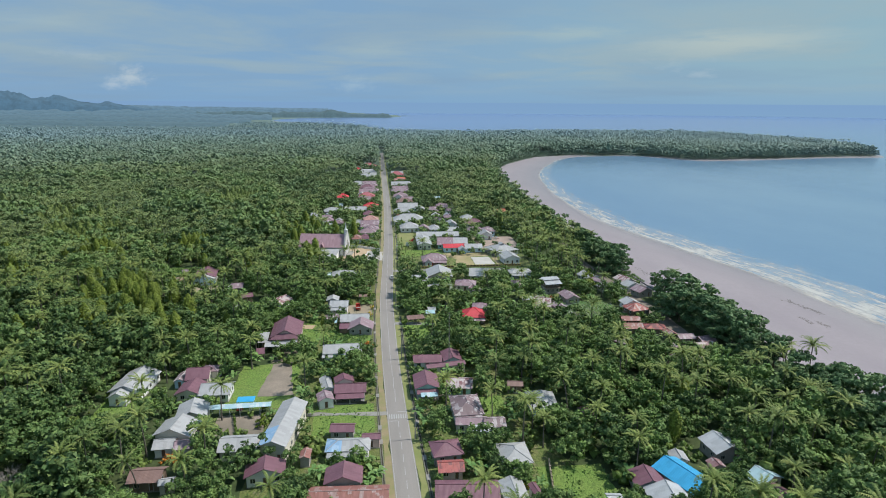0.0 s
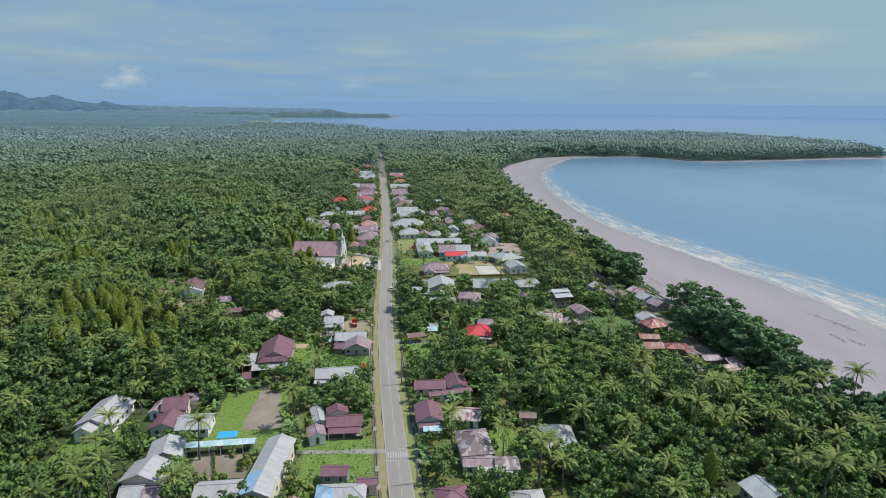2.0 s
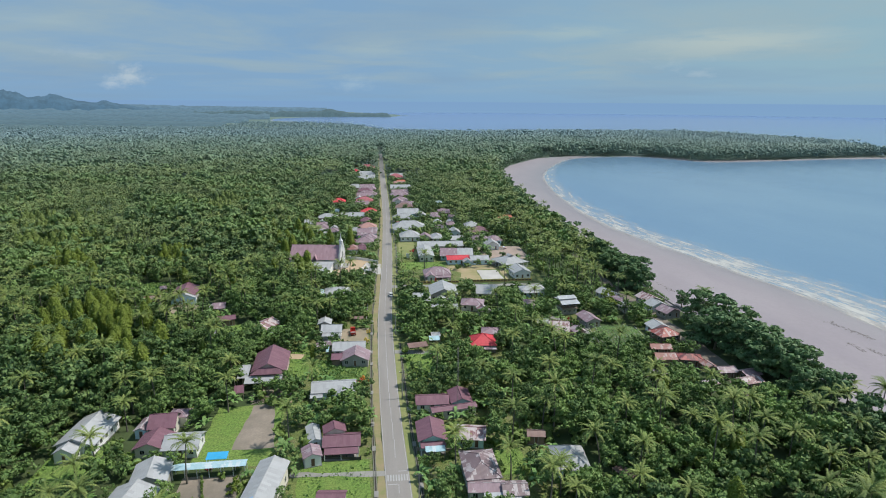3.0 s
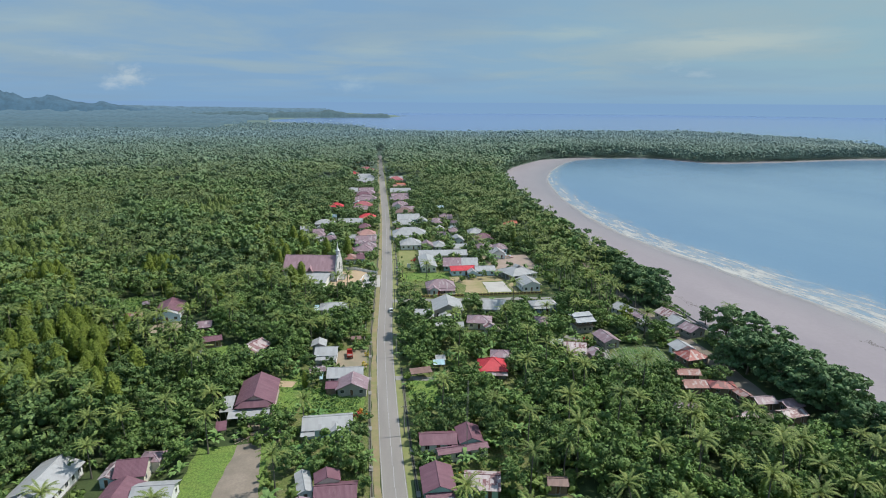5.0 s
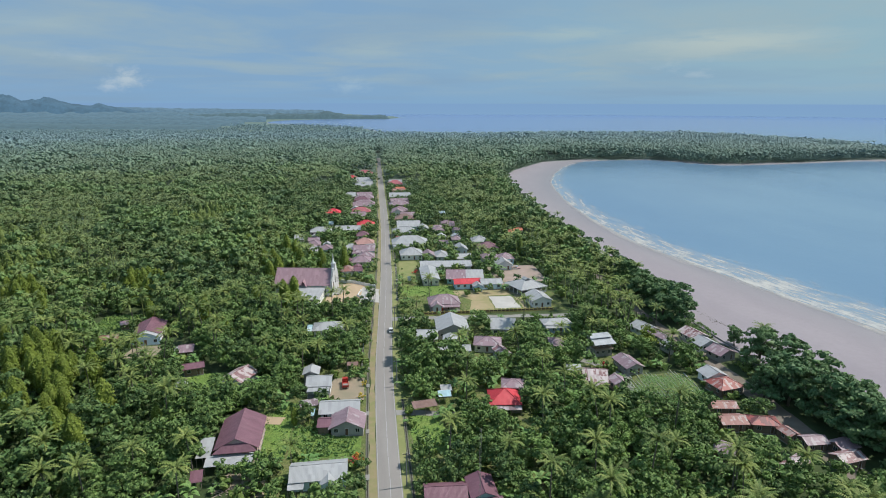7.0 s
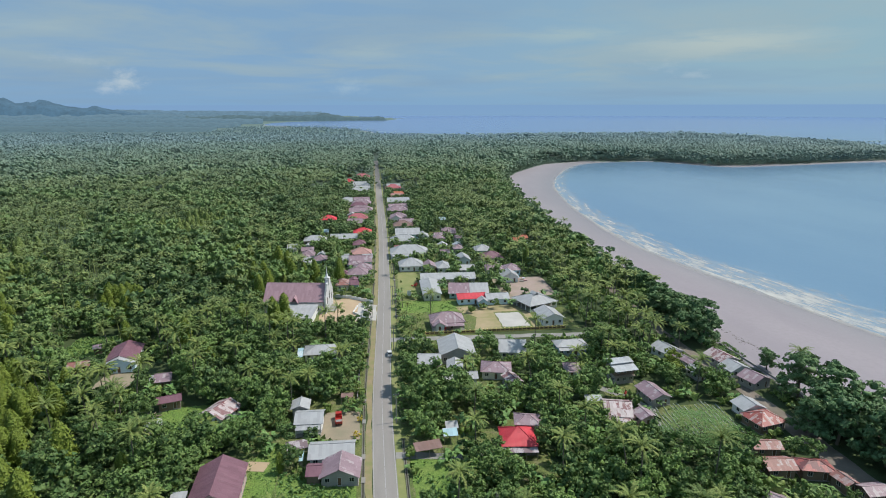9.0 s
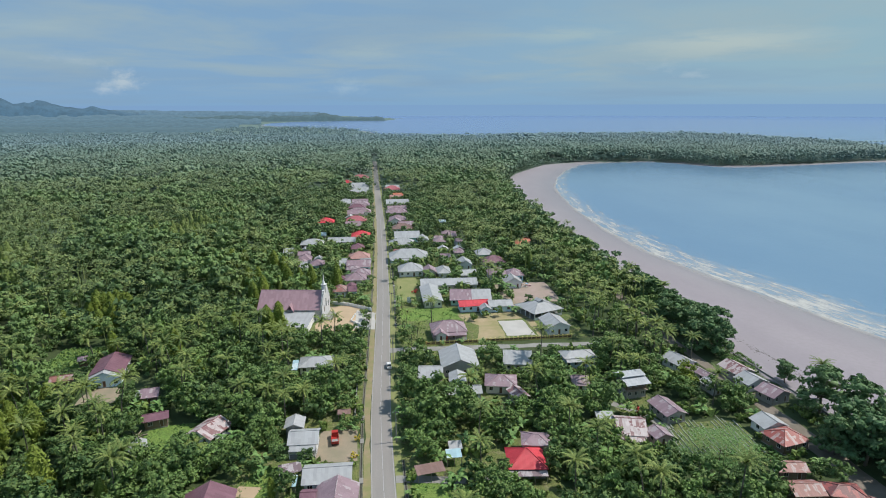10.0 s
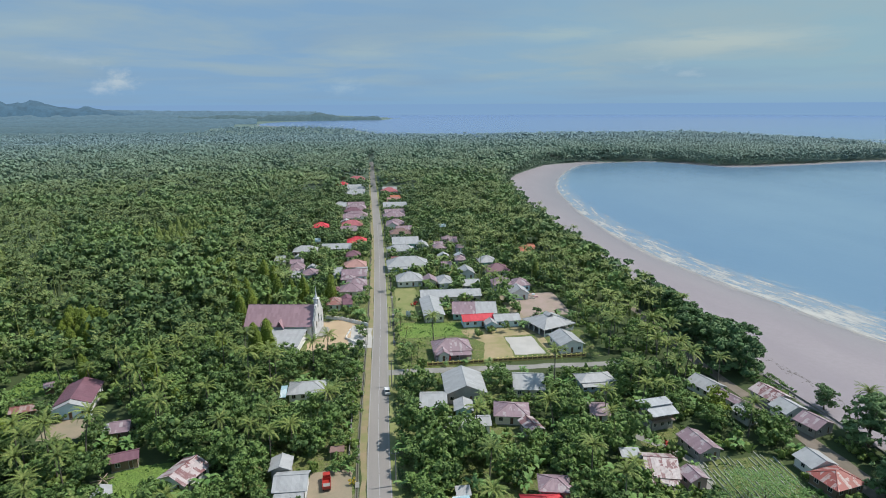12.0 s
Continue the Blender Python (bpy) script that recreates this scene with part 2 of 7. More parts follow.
WALL = {
    "white": plain("white_wall", (0.80, 0.81, 0.82), 0.8, 0.14),
    "cream": plain("cream_wall", (0.74, 0.70, 0.61), 0.8, 0.18),
    "blue": plain("pale_blue_wall", (0.64, 0.82, 0.94), 0.8, 0.12),
    "mint": plain("mint_wall", (0.46, 0.70, 0.64), 0.8, 0.14),
    "grey": plain("cement_wall", (0.40, 0.39, 0.38), 0.9, 0.25),
    "pink": plain("pink_wall", (0.62, 0.45, 0.44), 0.8, 0.16),
    "wood": plain("plank_wall", (0.26, 0.19, 0.14), 0.85, 0.35),
}
CHURCHFRONT = plain("grey_white_render", (0.64, 0.64, 0.66), 0.9, 0.25)
FRAME = plain("window_paint", (0.55, 0.56, 0.56), 0.5, 0.15)
DOORM = plain("door_wood", (0.16, 0.09, 0.06), 0.6, 0.3)
CONC = plain("concrete", (0.31, 0.30, 0.285), 0.9, 0.3, 1.0, bump=0.2)
STAINED = plain("stained_concrete", (0.30, 0.25, 0.205), 0.9, 0.4, 0.6, other=(0.17, 0.148, 0.118))
PAVE = plain("pale_paving", (0.50, 0.48, 0.46), 0.9, 0.22, 0.8)
DIRT = plain("dirt", (0.34, 0.27, 0.20), 0.95, 0.3, 0.8, other=(0.24, 0.22, 0.15))
# grey-brown lane earth, darkened to paint in the shade of trees
SHADED_EARTH = plain("damp_earth", (0.235, 0.195, 0.165), 0.95, 0.35, 1.0, other=(0.15, 0.13, 0.10))
SANDY = plain("sandy_earth", (0.40, 0.31, 0.195), 0.95, 0.3, 0.8, other=(0.25, 0.245, 0.10))
PINKDIRT = plain("pinkish_earth", (0.38, 0.29, 0.26), 0.95, 0.3, 1.0, other=(0.30, 0.25, 0.20))
TAN = plain("tan_gravel", (0.48, 0.36, 0.24), 0.95, 0.2, 0.8)


def turf(name, grass, dry, bare):
    """Rough grass with dry and bare places and tufts."""
    m, nt, bsdf = mat_base(name)
    col = mixc(nt, ranged(nt, noise_out(nt, 0.22, 6, 0.65), 0.38, 0.66), grass, dry)
    col = mixc(nt, ranged(nt, noise_out(nt, 0.55, 6, 0.7), 0.52, 0.64, 0, 0.85), col, bare)
    tuft = noise_out(nt, 1.7, 5, 0.75)
    col = mixc(nt, ranged(nt, tuft, 0.36, 0.58, 0.75, 0.0), col, tuple(k * 0.32 for k in grass))
    nt.links.new(col, bsdf.inputs["Base Color"])
    bsdf.inputs["Roughness"].default_value = 0.95
    b = node(nt, "Bump", {"Height": tuft, "Strength": 0.8, "Distance": 0.3})
    nt.links.new(b.outputs[0], bsdf.inputs["Normal"])
    return m


LAWN = turf("lawn", (0.125, 0.180, 0.045), (0.185, 0.195, 0.065), (0.24, 0.21, 0.13))
LAWN2 = turf("bright_weeds", (0.155, 0.265, 0.050), (0.195, 0.270, 0.062), (0.115, 0.185, 0.040))
DRYGRASS = plain("dry_verge", (0.27, 0.265, 0.115), 0.95, 0.3, 1.0, other=(0.17, 0.215, 0.065))
VERGE_DIRT = plain("verge_dirt", (0.31, 0.24, 0.15), 0.95, 0.3, 1.6, other=(0.20, 0.225, 0.08))
PAINTW = plain("road_paint", (0.40, 0.40, 0.40), 0.7, 0.2)
TIMBER = plain("weathered_timber", (0.38, 0.31, 0.25), 0.9, 0.35)
YELLOW = plain("cream_yellow_paint", (0.62, 0.50, 0.20), 0.75, 0.2)
DARKMETAL = plain("dark_metal", (0.05, 0.05, 0.055), 0.5, 0.2)
# near-black tone for the beds between the drain walls
DRAIN = plain("drain_bed_dark", (0.055, 0.048, 0.038), 0.8, 0.3)
MOSSY = plain("mossy_concrete", (0.215, 0.21, 0.18), 0.95, 0.35, 1.0, other=(0.12, 0.13, 0.08))
BLACK = plain("rubber", (0.02, 0.02, 0.02), 0.9, 0.2)
REDPAINT = plain("red_paint", (0.45, 0.04, 0.03), 0.4, 0.2)
CARWHITE = plain("car_white", (0.75, 0.75, 0.76), 0.25, 0.05)
PINK = plain("dusty_pink", (0.48, 0.30, 0.32), 0.7, 0.15)

GLASS, _nt, _b = mat_base("window_glass")
_b.inputs["Base Color"].default_value = (0.025, 0.03, 0.035, 1)
_b.inputs["Roughness"].default_value = 0.08

ASPHALT, _nt, _b = mat_base("asphalt")
_g = noise_out(_nt, 6.0, 6)
_s = noise_out(_nt, 0.25, 4, stretch=(1, 0.12, 1))
_c = mixc(_nt, ranged(_nt, _s, 0.3, 0.7), (0.232, 0.215, 0.205), (0.294, 0.270, 0.255))
_c = mixc(_nt, ranged(_nt, _g, 0.35, 0.7, 0, 0.4), _c, (0.185, 0.178, 0.172))
_nt.links.new(_c, _b.inputs["Base Color"])
_b.inputs["Roughness"].default_value = 0.85

# the land: undergrowth inland, sand on the shore
GROUND, _nt, _b = mat_base("ground")
_big = noise_out(_nt, 0.02, 6)
_mid = noise_out(_nt, 0.25, 6)
_fine = noise_out(_nt, 2.5, 6)
_c = mixc(_nt, ranged(_nt, _mid, 0.35, 0.65), (0.030, 0.055, 0.015), (0.055, 0.090, 0.026))
_c = mixc(_nt, ranged(_nt, _big, 0.4, 0.65, 0, 0.6), _c, (0.07, 0.085, 0.03))
_c = mixc(_nt, ranged(_nt, _fine, 0.4, 0.7, 0, 0.6), _c, (0.025, 0.042, 0.013))
# haze painted in: the ground pales to blue-green with distance north
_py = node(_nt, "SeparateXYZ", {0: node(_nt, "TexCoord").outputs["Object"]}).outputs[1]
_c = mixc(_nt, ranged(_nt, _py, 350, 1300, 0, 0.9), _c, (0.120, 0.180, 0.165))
_sand = mixc(_nt, ranged(_nt, noise_out(_nt, 0.03, 5, stretch=(1, 0.35, 1)), 0.35, 0.65), (0.256, 0.229, 0.258), (0.297, 0.267, 0.292))
_sand = mixc(_nt, ranged(_nt, noise_out(_nt, 0.6, 6), 0.4, 0.75, 0, 0.35), _sand, (0.225, 0.205, 0.215))
_wet = node(_nt, "Attribute", attribute_name="wet").outputs["Fac"]
_sand = mixc(_nt, ranged(_nt, _wet, 0, 1, 0, 0.75), _sand, (0.20, 0.197, 0.215))
_fac = node(_nt, "Attribute", attribute_name="sand").outputs["Fac"]
_edge = node(_nt, "Math", {0: _fac, 1: ranged(_nt, noise_out(_nt, 0.18, 5), 0.2, 0.8, -0.3, 0.3)}, operation="ADD").outputs[0]
_c = mixc(_nt, ranged(_nt, _edge, 0.42, 0.58), _c, _sand)
_nt.links.new(_c, _b.inputs["Base Color"])
_nt.links.new(ranged(_nt, _wet, 0.2, 1.0, 0.95, 0.45), _b.inputs["Roughness"])
_bp = node(_nt, "Bump", {"Height": _fine, "Strength": 0.3, "Distance": 0.2})
_nt.links.new(_bp.outputs[0], _b.inputs["Normal"])

WATER, _nt, _b = mat_base("sea_water")
_c = mixc(_nt, ranged(_nt, noise_out(_nt, 0.006, 4, stretch=(1, 0.5, 1)), 0.35, 0.65), (0.124, 0.220, 0.338), (0.150, 0.250, 0.358))
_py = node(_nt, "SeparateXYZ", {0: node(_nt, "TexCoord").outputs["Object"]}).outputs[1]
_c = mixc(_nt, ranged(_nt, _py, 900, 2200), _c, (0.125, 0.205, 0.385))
_nt.links.new(_c, _b.inputs["Base Color"])
_b.inputs["Roughness"].default_value, _b.inputs["IOR"].default_value, _b.inputs["Specular IOR Level"].default_value = 0.2, 1.33, 0.4
_w = noise_out(_nt, 0.35, 5, 0.6, stretch=(1, 0.6, 1))
_bp = node(_nt, "Bump", {"Height": _w, "Strength": 0.2, "Distance": 0.5})
_nt.links.new(_bp.outputs[0], _b.inputs["Normal"])

FOAM, _nt, _b = mat_base("surf_foam")
_b.inputs["Base Color"].default_value = (0.58, 0.56, 0.52, 1)
_b.inputs["Roughness"].default_value = 0.8
_uv = node(_nt, "UVMap").outputs[0]
_n1 = noise_out(_nt, 1.0, 6, 0.65, vec=_uv, stretch=(0.05, 0.15, 1))
_n2 = noise_out(_nt, 1.0, 5, 0.7, vec=_uv, stretch=(0.22, 0.5, 1))
_sum = node(_nt, "Math", {0: _n1, 1: node(_nt, "Math", {0: _n2, 1: 0.45}, operation="MULTIPLY").outputs[0]}, operation="ADD").outputs[0]
_at = node(_nt, "Attribute", attribute_name="surf").outputs["Fac"]
_sum = node(_nt, "Math", {0: _sum, 1: node(_nt, "Math", {0: _at, 1: 0.42}, operation="MULTIPLY").outputs[0]}, operation="ADD").outputs[0]
_a = ranged(_nt, _sum, 0.89, 1.19, 0, 0.72)
_tr = node(_nt, "BsdfTransparent")
_mx = node(_nt, "MixShader", {0: _a, 1: _tr.outputs[0], 2: _b.outputs[0]})
_nt.links.new(_mx.outputs[0], _nt.nodes["Material Output"].inputs[0])


# distant land: its haze is painted in as a bluish glow
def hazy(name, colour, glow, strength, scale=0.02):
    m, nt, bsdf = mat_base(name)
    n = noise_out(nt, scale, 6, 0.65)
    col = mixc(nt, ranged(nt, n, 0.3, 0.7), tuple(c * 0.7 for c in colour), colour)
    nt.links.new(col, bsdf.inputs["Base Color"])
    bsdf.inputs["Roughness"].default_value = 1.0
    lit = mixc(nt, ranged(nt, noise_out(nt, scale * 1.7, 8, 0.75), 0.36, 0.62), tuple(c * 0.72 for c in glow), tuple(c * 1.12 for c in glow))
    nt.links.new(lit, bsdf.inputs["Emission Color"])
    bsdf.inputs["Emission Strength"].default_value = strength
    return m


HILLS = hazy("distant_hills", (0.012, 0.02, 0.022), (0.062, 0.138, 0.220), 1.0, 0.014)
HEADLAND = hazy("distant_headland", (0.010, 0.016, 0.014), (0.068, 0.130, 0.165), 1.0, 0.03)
FARPLAIN = hazy("far_plain_haze", (0.012, 0.018, 0.022), (0.105, 0.195, 0.275), 1.0, 0.02)
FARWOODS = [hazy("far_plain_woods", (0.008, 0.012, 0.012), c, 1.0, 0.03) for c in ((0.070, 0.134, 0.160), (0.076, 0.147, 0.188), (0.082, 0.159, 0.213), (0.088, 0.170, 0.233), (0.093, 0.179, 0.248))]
# glowing colour for an upright strip added in place of the far sea
SEAHAZE, _nt, _b = mat_base("distant_sea_glow")
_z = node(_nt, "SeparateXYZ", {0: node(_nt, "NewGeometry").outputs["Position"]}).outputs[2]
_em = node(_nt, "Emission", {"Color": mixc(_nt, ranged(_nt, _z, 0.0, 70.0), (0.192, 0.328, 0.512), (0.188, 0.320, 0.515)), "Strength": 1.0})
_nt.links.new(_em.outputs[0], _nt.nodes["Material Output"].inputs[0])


# ---- mesh helpers ----
def link_bm(name, bm, material, parent=None, label=""):
    me = bpy.data.meshes.new(name)
    bm.to_mesh(me)
    bm.free()
    me.materials.append(material)
    ob = new(name, me)
    ob.parent = parent
    if label:
        tagged(ob, label)
    return ob


def part(name, bm, material, parent, label=""):
    return link_bm(name, bm, material, parent, label)


def thing(name, x, y, z=0.0, rot=0.0, label="", category="", group="", kind=""):
    ob = new(name)
    ob.matrix_basis = pose(x, y, z, 0, 0, rot)
    return tagged(ob, label, category, group, kind)


def box(bm, x0, y0, z0, x1, y1, z1):
    v = [bm.verts.new(p) for p in ((x0, y0, z0), (x1, y0, z0), (x1, y1, z0), (x0, y1, z0), (x0, y0, z1), (x1, y0, z1), (x1, y1, z1), (x0, y1, z1))]
    for f in ((3, 2, 1, 0), (4, 5, 6, 7), (0, 1, 5, 4), (1, 2, 6, 5), (2, 3, 7, 6), (3, 0, 4, 7)):
        bm.faces.new([v[i] for i in f])


def boxed(x0, y0, z0, x1, y1, z1):
    bm = bmesh.new()
    box(bm, x0, y0, z0, x1, y1, z1)
    return bm


def slab(bm, pts, thick):
    """A sloping plate under a planar outline (anticlockwise from above), with u along the eave and v up the slope, in metres."""
    uvl = bm.loops.layers.uv.verify()
    pts = [Vector(p) for p in pts]
    u = (pts[1] - pts[0]).normalized()
    n = (pts[1] - pts[0]).cross(pts[2] - pts[0]).normalized()
    v = n.cross(u)
    top = [bm.verts.new(p) for p in pts]
    low = [bm.verts.new(p - Vector((0, 0, thick))) for p in pts]
    f = bm.faces.new(top)
    for lp in f.loops:
        d = lp.vert.co - pts[0]
        lp[uvl].uv = (d.dot(u), d.dot(v))
    bm.faces.new(low[::-1])
    for i in range(len(pts)):
        j = (i + 1) % len(pts)
        bm.faces.new((top[i], low[i], low[j], top[j]))


def rod(bm, a, b, r0, r1, n=6):
    a, b = Vector(a), Vector(b)
    q = (b - a).to_track_quat("Z", "Y").to_matrix()
    ra = [bm.verts.new(a + q @ Vector((math.cos(t) * r0, math.sin(t) * r0, 0))) for t in (2 * math.pi * i / n for i in range(n))]
    rb = [bm.verts.new(b + q @ Vector((math.cos(t) * r1, math.sin(t) * r1, 0))) for t in (2 * math.pi * i / n for i in range(n))]
    for i in range(n):
        bm.faces.new((ra[i], ra[(i + 1) % n], rb[(i + 1) % n], rb[i]))
    bm.faces.new(ra[::-1])
    bm.faces.new(rb)


def tri_mesh(name, verts, tris, material, smooth=False, **attrs):
    me = bpy.data.meshes.new(name)
    me.vertices.add(len(verts))
    me.vertices.foreach_set("co", np.ascontiguousarray(verts, np.float32).ravel())
    me.loops.add(tris.size)
    me.loops.foreach_set("vertex_index", np.ascontiguousarray(tris, np.int32).ravel())
    me.polygons.add(len(tris))
    me.polygons.foreach_set("loop_start", np.arange(0, tris.size, 3, dtype=np.int32))
    for k, v in attrs.items():
        me.attributes.new(k, "FLOAT", "POINT").data.foreach_set("value", np.ascontiguousarray(v, np.float32))
    me.update(calc_edges=True)
    if smooth:
        me.polygons.foreach_set("use_smooth", np.ones(len(tris), bool))
    me.materials.append(material)
    return me


# ---- land, sea and shore ----
SEA = -2.0
COAST = np.array([(200, -400), (196, 90), (193, 194), (190, 245), (174, 319), (164, 370), (158, 417), (161, 520), (177, 629), (197, 710), (222, 774),
                  (265, 862), (315, 918), (400, 930), (436, 906), (478, 842), (589, 852), (702, 876), (812, 884), (850, 960), (890, 1080), (870, 1280),
                  (840, 1420), (760, 1600), (540, 1580), (340, 1560), (150, 1640), (40, 1760), (-60, 2150), (-400, 2600), (-460, 2900), (-330, 3250), (70, 3345)], float)
SAND = np.array([(134, -400), (129, 90), (127, 180), (124, 208), (119, 234), (118.5, 260), (121, 285), (120, 319), (118, 370), (119, 417), (122, 520), (136, 660), (148, 720), (174, 790), (238, 890)], float)


def smooth_line(p, step):
    """Points at even steps along a smooth curve through p."""
    out = []
    for i in range(len(p) - 1):
        a, b, c, d = p[max(i - 1, 0)], p[i], p[i + 1], p[min(i + 2, len(p) - 1)]
        k = max(2, int(np.linalg.norm(c - b) / step))
        for t in np.arange(k) / k:
            out.append(0.5 * (2 * b + (c - a) * t + (2 * a - 5 * b + 4 * c - d) * t ** 2 + (3 * b - a - 3 * c + d) * t ** 3))
    out.append(p[-1])
    return np.array(out)


COAST_S = smooth_line(COAST, 14)
LAND_RING = np.vstack([COAST_S, [(200, 3800), (-600, 6000), (-9000, 6000), (-9000, -6000), (200, -6000)]])


def inside(px, py, ring):
    res = np.zeros(px.shape, bool)
    x0, y0 = ring[-1]
    for x1, y1 in ring:
        if y0 != y1:
            hit = ((y1 > py) != (y0 > py)) & (px < (x0 - x1) * (py - y1) / (y0 - y1) + x1)
            res ^= hit
        x0, y0 = x1, y1
    return res


def line_distance(px, py, line):
    best = np.full(px.shape, 1e9)
    for (ax, ay), (bx, by) in zip(line[:-1], line[1:]):
        dx, dy = bx - ax, by - ay
        t = np.clip(((px - ax) * dx + (py - ay) * dy) / (dx * dx + dy * dy), 0, 1)
        best = np.minimum(best, (px - ax - t * dx) ** 2 + (py - ay - t * dy) ** 2)
    return np.sqrt(best)


COAST_C = smooth_line(COAST, 60)
SAND_C = smooth_line(SAND, 40)
SAND_RING = np.vstack([SAND_C, [(300, 922), (400, 933), (436.5, 909.5), (479, 845.5), (589, 855), (702, 879), (810, 887.5), (848, 962), (886, 1080), (866, 1280), (830, 1410),
                                (750, 1590), (540, 1570), (340, 1550), (140, 1625), (25, 1745), (-80, 2150), (-420, 2600), (-700, 3000), (-900, 6000), (-9000, 6000), (-9000, -6000), (134, -6000)]])


def shore(px, py):
    """How far inland from the water's edge, and from the edge of the trees (negative: outside)."""
    s = line_distance(px, py, COAST_C) * np.where(inside(px, py, LAND_RING), 1, -1)
    g = line_distance(px, py, SAND_RING) * np.where(inside(px, py, SAND_RING), 1, -1)
    return s, g


def land_height(px, py):
    s, g = shore(px, py)
    width = np.maximum(s - g, 4)
    up = np.clip(s / width, 0, 1)
    z = np.where(s > 0, SEA + (0.0 - SEA) * up ** 0.8, SEA + np.maximum(s * 0.05, -8))
    return z, s, g


def grid_steps(*spans):
    out = [spans[0][0]]
    for a, b, st in spans:
        out += list(np.linspace(a, b, max(1, round((b - a) / st)) + 1)[1:])
    return np.array(out)


gx = grid_steps((-4800, -1200, 400), (-1200, -300, 60), (-300, 60, 12), (60, 240, 4), (240, 900, 12), (900, 1200, 60), (1200, 4800, 600))
gy = grid_steps((-1500, 0, 150), (0, 100, 12), (100, 960, 6), (960, 1800, 20), (1800, 3600, 60), (3600, 4780, 200))
GX, GY = np.meshgrid(gx, gy)
GZ, GS, GG = land_height(GX.ravel(), GY.ravel())
idx = np.arange(GX.size).reshape(GX.shape)
q = np.stack([idx[:-1, :-1], idx[:-1, 1:], idx[1:, 1:], idx[1:, :-1]], -1).reshape(-1, 4)
tris = np.vstack([q[:, [0, 1, 2]], q[:, [0, 2, 3]]])
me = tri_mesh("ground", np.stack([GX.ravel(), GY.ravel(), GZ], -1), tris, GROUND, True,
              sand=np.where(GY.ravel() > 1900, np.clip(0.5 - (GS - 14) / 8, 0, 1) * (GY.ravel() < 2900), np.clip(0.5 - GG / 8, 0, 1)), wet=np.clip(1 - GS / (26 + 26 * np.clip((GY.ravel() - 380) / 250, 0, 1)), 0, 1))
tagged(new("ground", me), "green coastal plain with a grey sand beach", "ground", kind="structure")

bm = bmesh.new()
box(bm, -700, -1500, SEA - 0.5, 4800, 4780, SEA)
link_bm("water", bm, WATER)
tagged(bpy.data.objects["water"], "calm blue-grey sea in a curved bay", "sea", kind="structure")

# surf along the bay
SURF = smooth_line(COAST[:16], 5)
tang = np.gradient(SURF, axis=0)
tang /= np.hypot(tang[:, 0], tang[:, 1])[:, None]
outw = np.stack([tang[:, 1], -tang[:, 0]], -1)
along = np.concatenate([[0], np.cumsum(np.hypot(*np.diff(SURF, axis=0).T))])
offs = np.array([-8, -3, 2, 8, 14, 20, 27, 34, 42.0])
surfv = np.array([0.1, 0.7, 0.92, 0.85, 0.78, 0.74, 0.6, 0.35, 0.0])
shrink = np.interp(along, [560, 900, 1250], [1.0, 0.6, 0.28])[:, None]
sv = np.concatenate([np.column_stack([SURF + outw * (o * shrink), np.full(len(SURF), SEA + 0.03 + (0.25 if o < 0 else 0.0))]) for o in offs])
nS = len(SURF)
i0 = (np.arange(nS - 1)[None, :] + nS * np.arange(len(offs) - 1)[:, None]).ravel()
st = np.vstack([np.stack([i0, i0 + nS, i0 + nS + 1], -1), np.stack([i0, i0 + nS + 1, i0 + 1], -1)])
fade = np.clip((1150 - along) / 550, 0.0, 1) * 0.3 + 0.7
me = tri_mesh("surf_foam", sv, st, FOAM, True, surf=(surfv[:, None] * fade[None, :]).ravel())
uvs = np.stack([np.tile(along, len(offs)), np.repeat(offs, nS)], -1)
me.uv_layers.new(name="UVMap").data.foreach_set("uv", uvs[st.ravel()].astype(np.float32).ravel())
tagged(new("surf_foam", me), "broken lines of white surf along the beach", "surf", kind="stuff")


# distance: hills, far headland and last strip of sea, glowing with painted haze
def ridge(name, pts, depth, material, label, rough=0.12, base=0.0):
    rng = np.random.default_rng(len(name))
    line = smooth_line(np.array(pts, float), 13)
    n = len(line)
    jit = np.convolve(rng.normal(0, 1, n + 8), np.ones(3) / 3, "same")[:n]
    rows = []
    for k, f in ((0.0, 0.0), (0.12, 0.55), (0.5, 1.0), (1.0, 0.0)):
        h = line[:, 2] * f * (1 + rough * jit * (f > 0)) + base
        d = line[:, :2] / np.hypot(line[:, 0], line[:, 1])[:, None]
        rows.append(np.column_stack([line[:, :2] + d * depth * k, h]))
    V = np.concatenate(rows)
    i = (np.arange(n - 1)[None, :] + n * np.arange(3)[:, None]).ravel()
    F = np.vstack([np.stack([i, i + 1, i + n + 1], -1), np.stack([i, i + n + 1, i + n], -1)])
    tagged(new(name, tri_mesh(name, V, F, material)), label, "backdrop", kind="structure")


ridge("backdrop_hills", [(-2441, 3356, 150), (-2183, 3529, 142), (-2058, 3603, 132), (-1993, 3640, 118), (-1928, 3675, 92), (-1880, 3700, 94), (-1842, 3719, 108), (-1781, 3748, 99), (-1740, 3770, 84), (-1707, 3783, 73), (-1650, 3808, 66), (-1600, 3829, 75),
                         (-1550, 3850, 64), (-1505, 3867, 50), (-1400, 3905, 36), (-1285, 3946, 26)], 200, HILLS, "wooded hills on the horizon, blue with painted haze", 0.09)
ridge("backdrop_plain", [(-2300, 3650, 60), (-1700, 3900, 58), (-1505, 4000, 54), (-1285, 4040, 49), (-899, 4110, 43), (-622, 4140, 40), (-330, 4160, 37)], 120, FARPLAIN, "plain below the hills, paled by painted haze", 0.05)
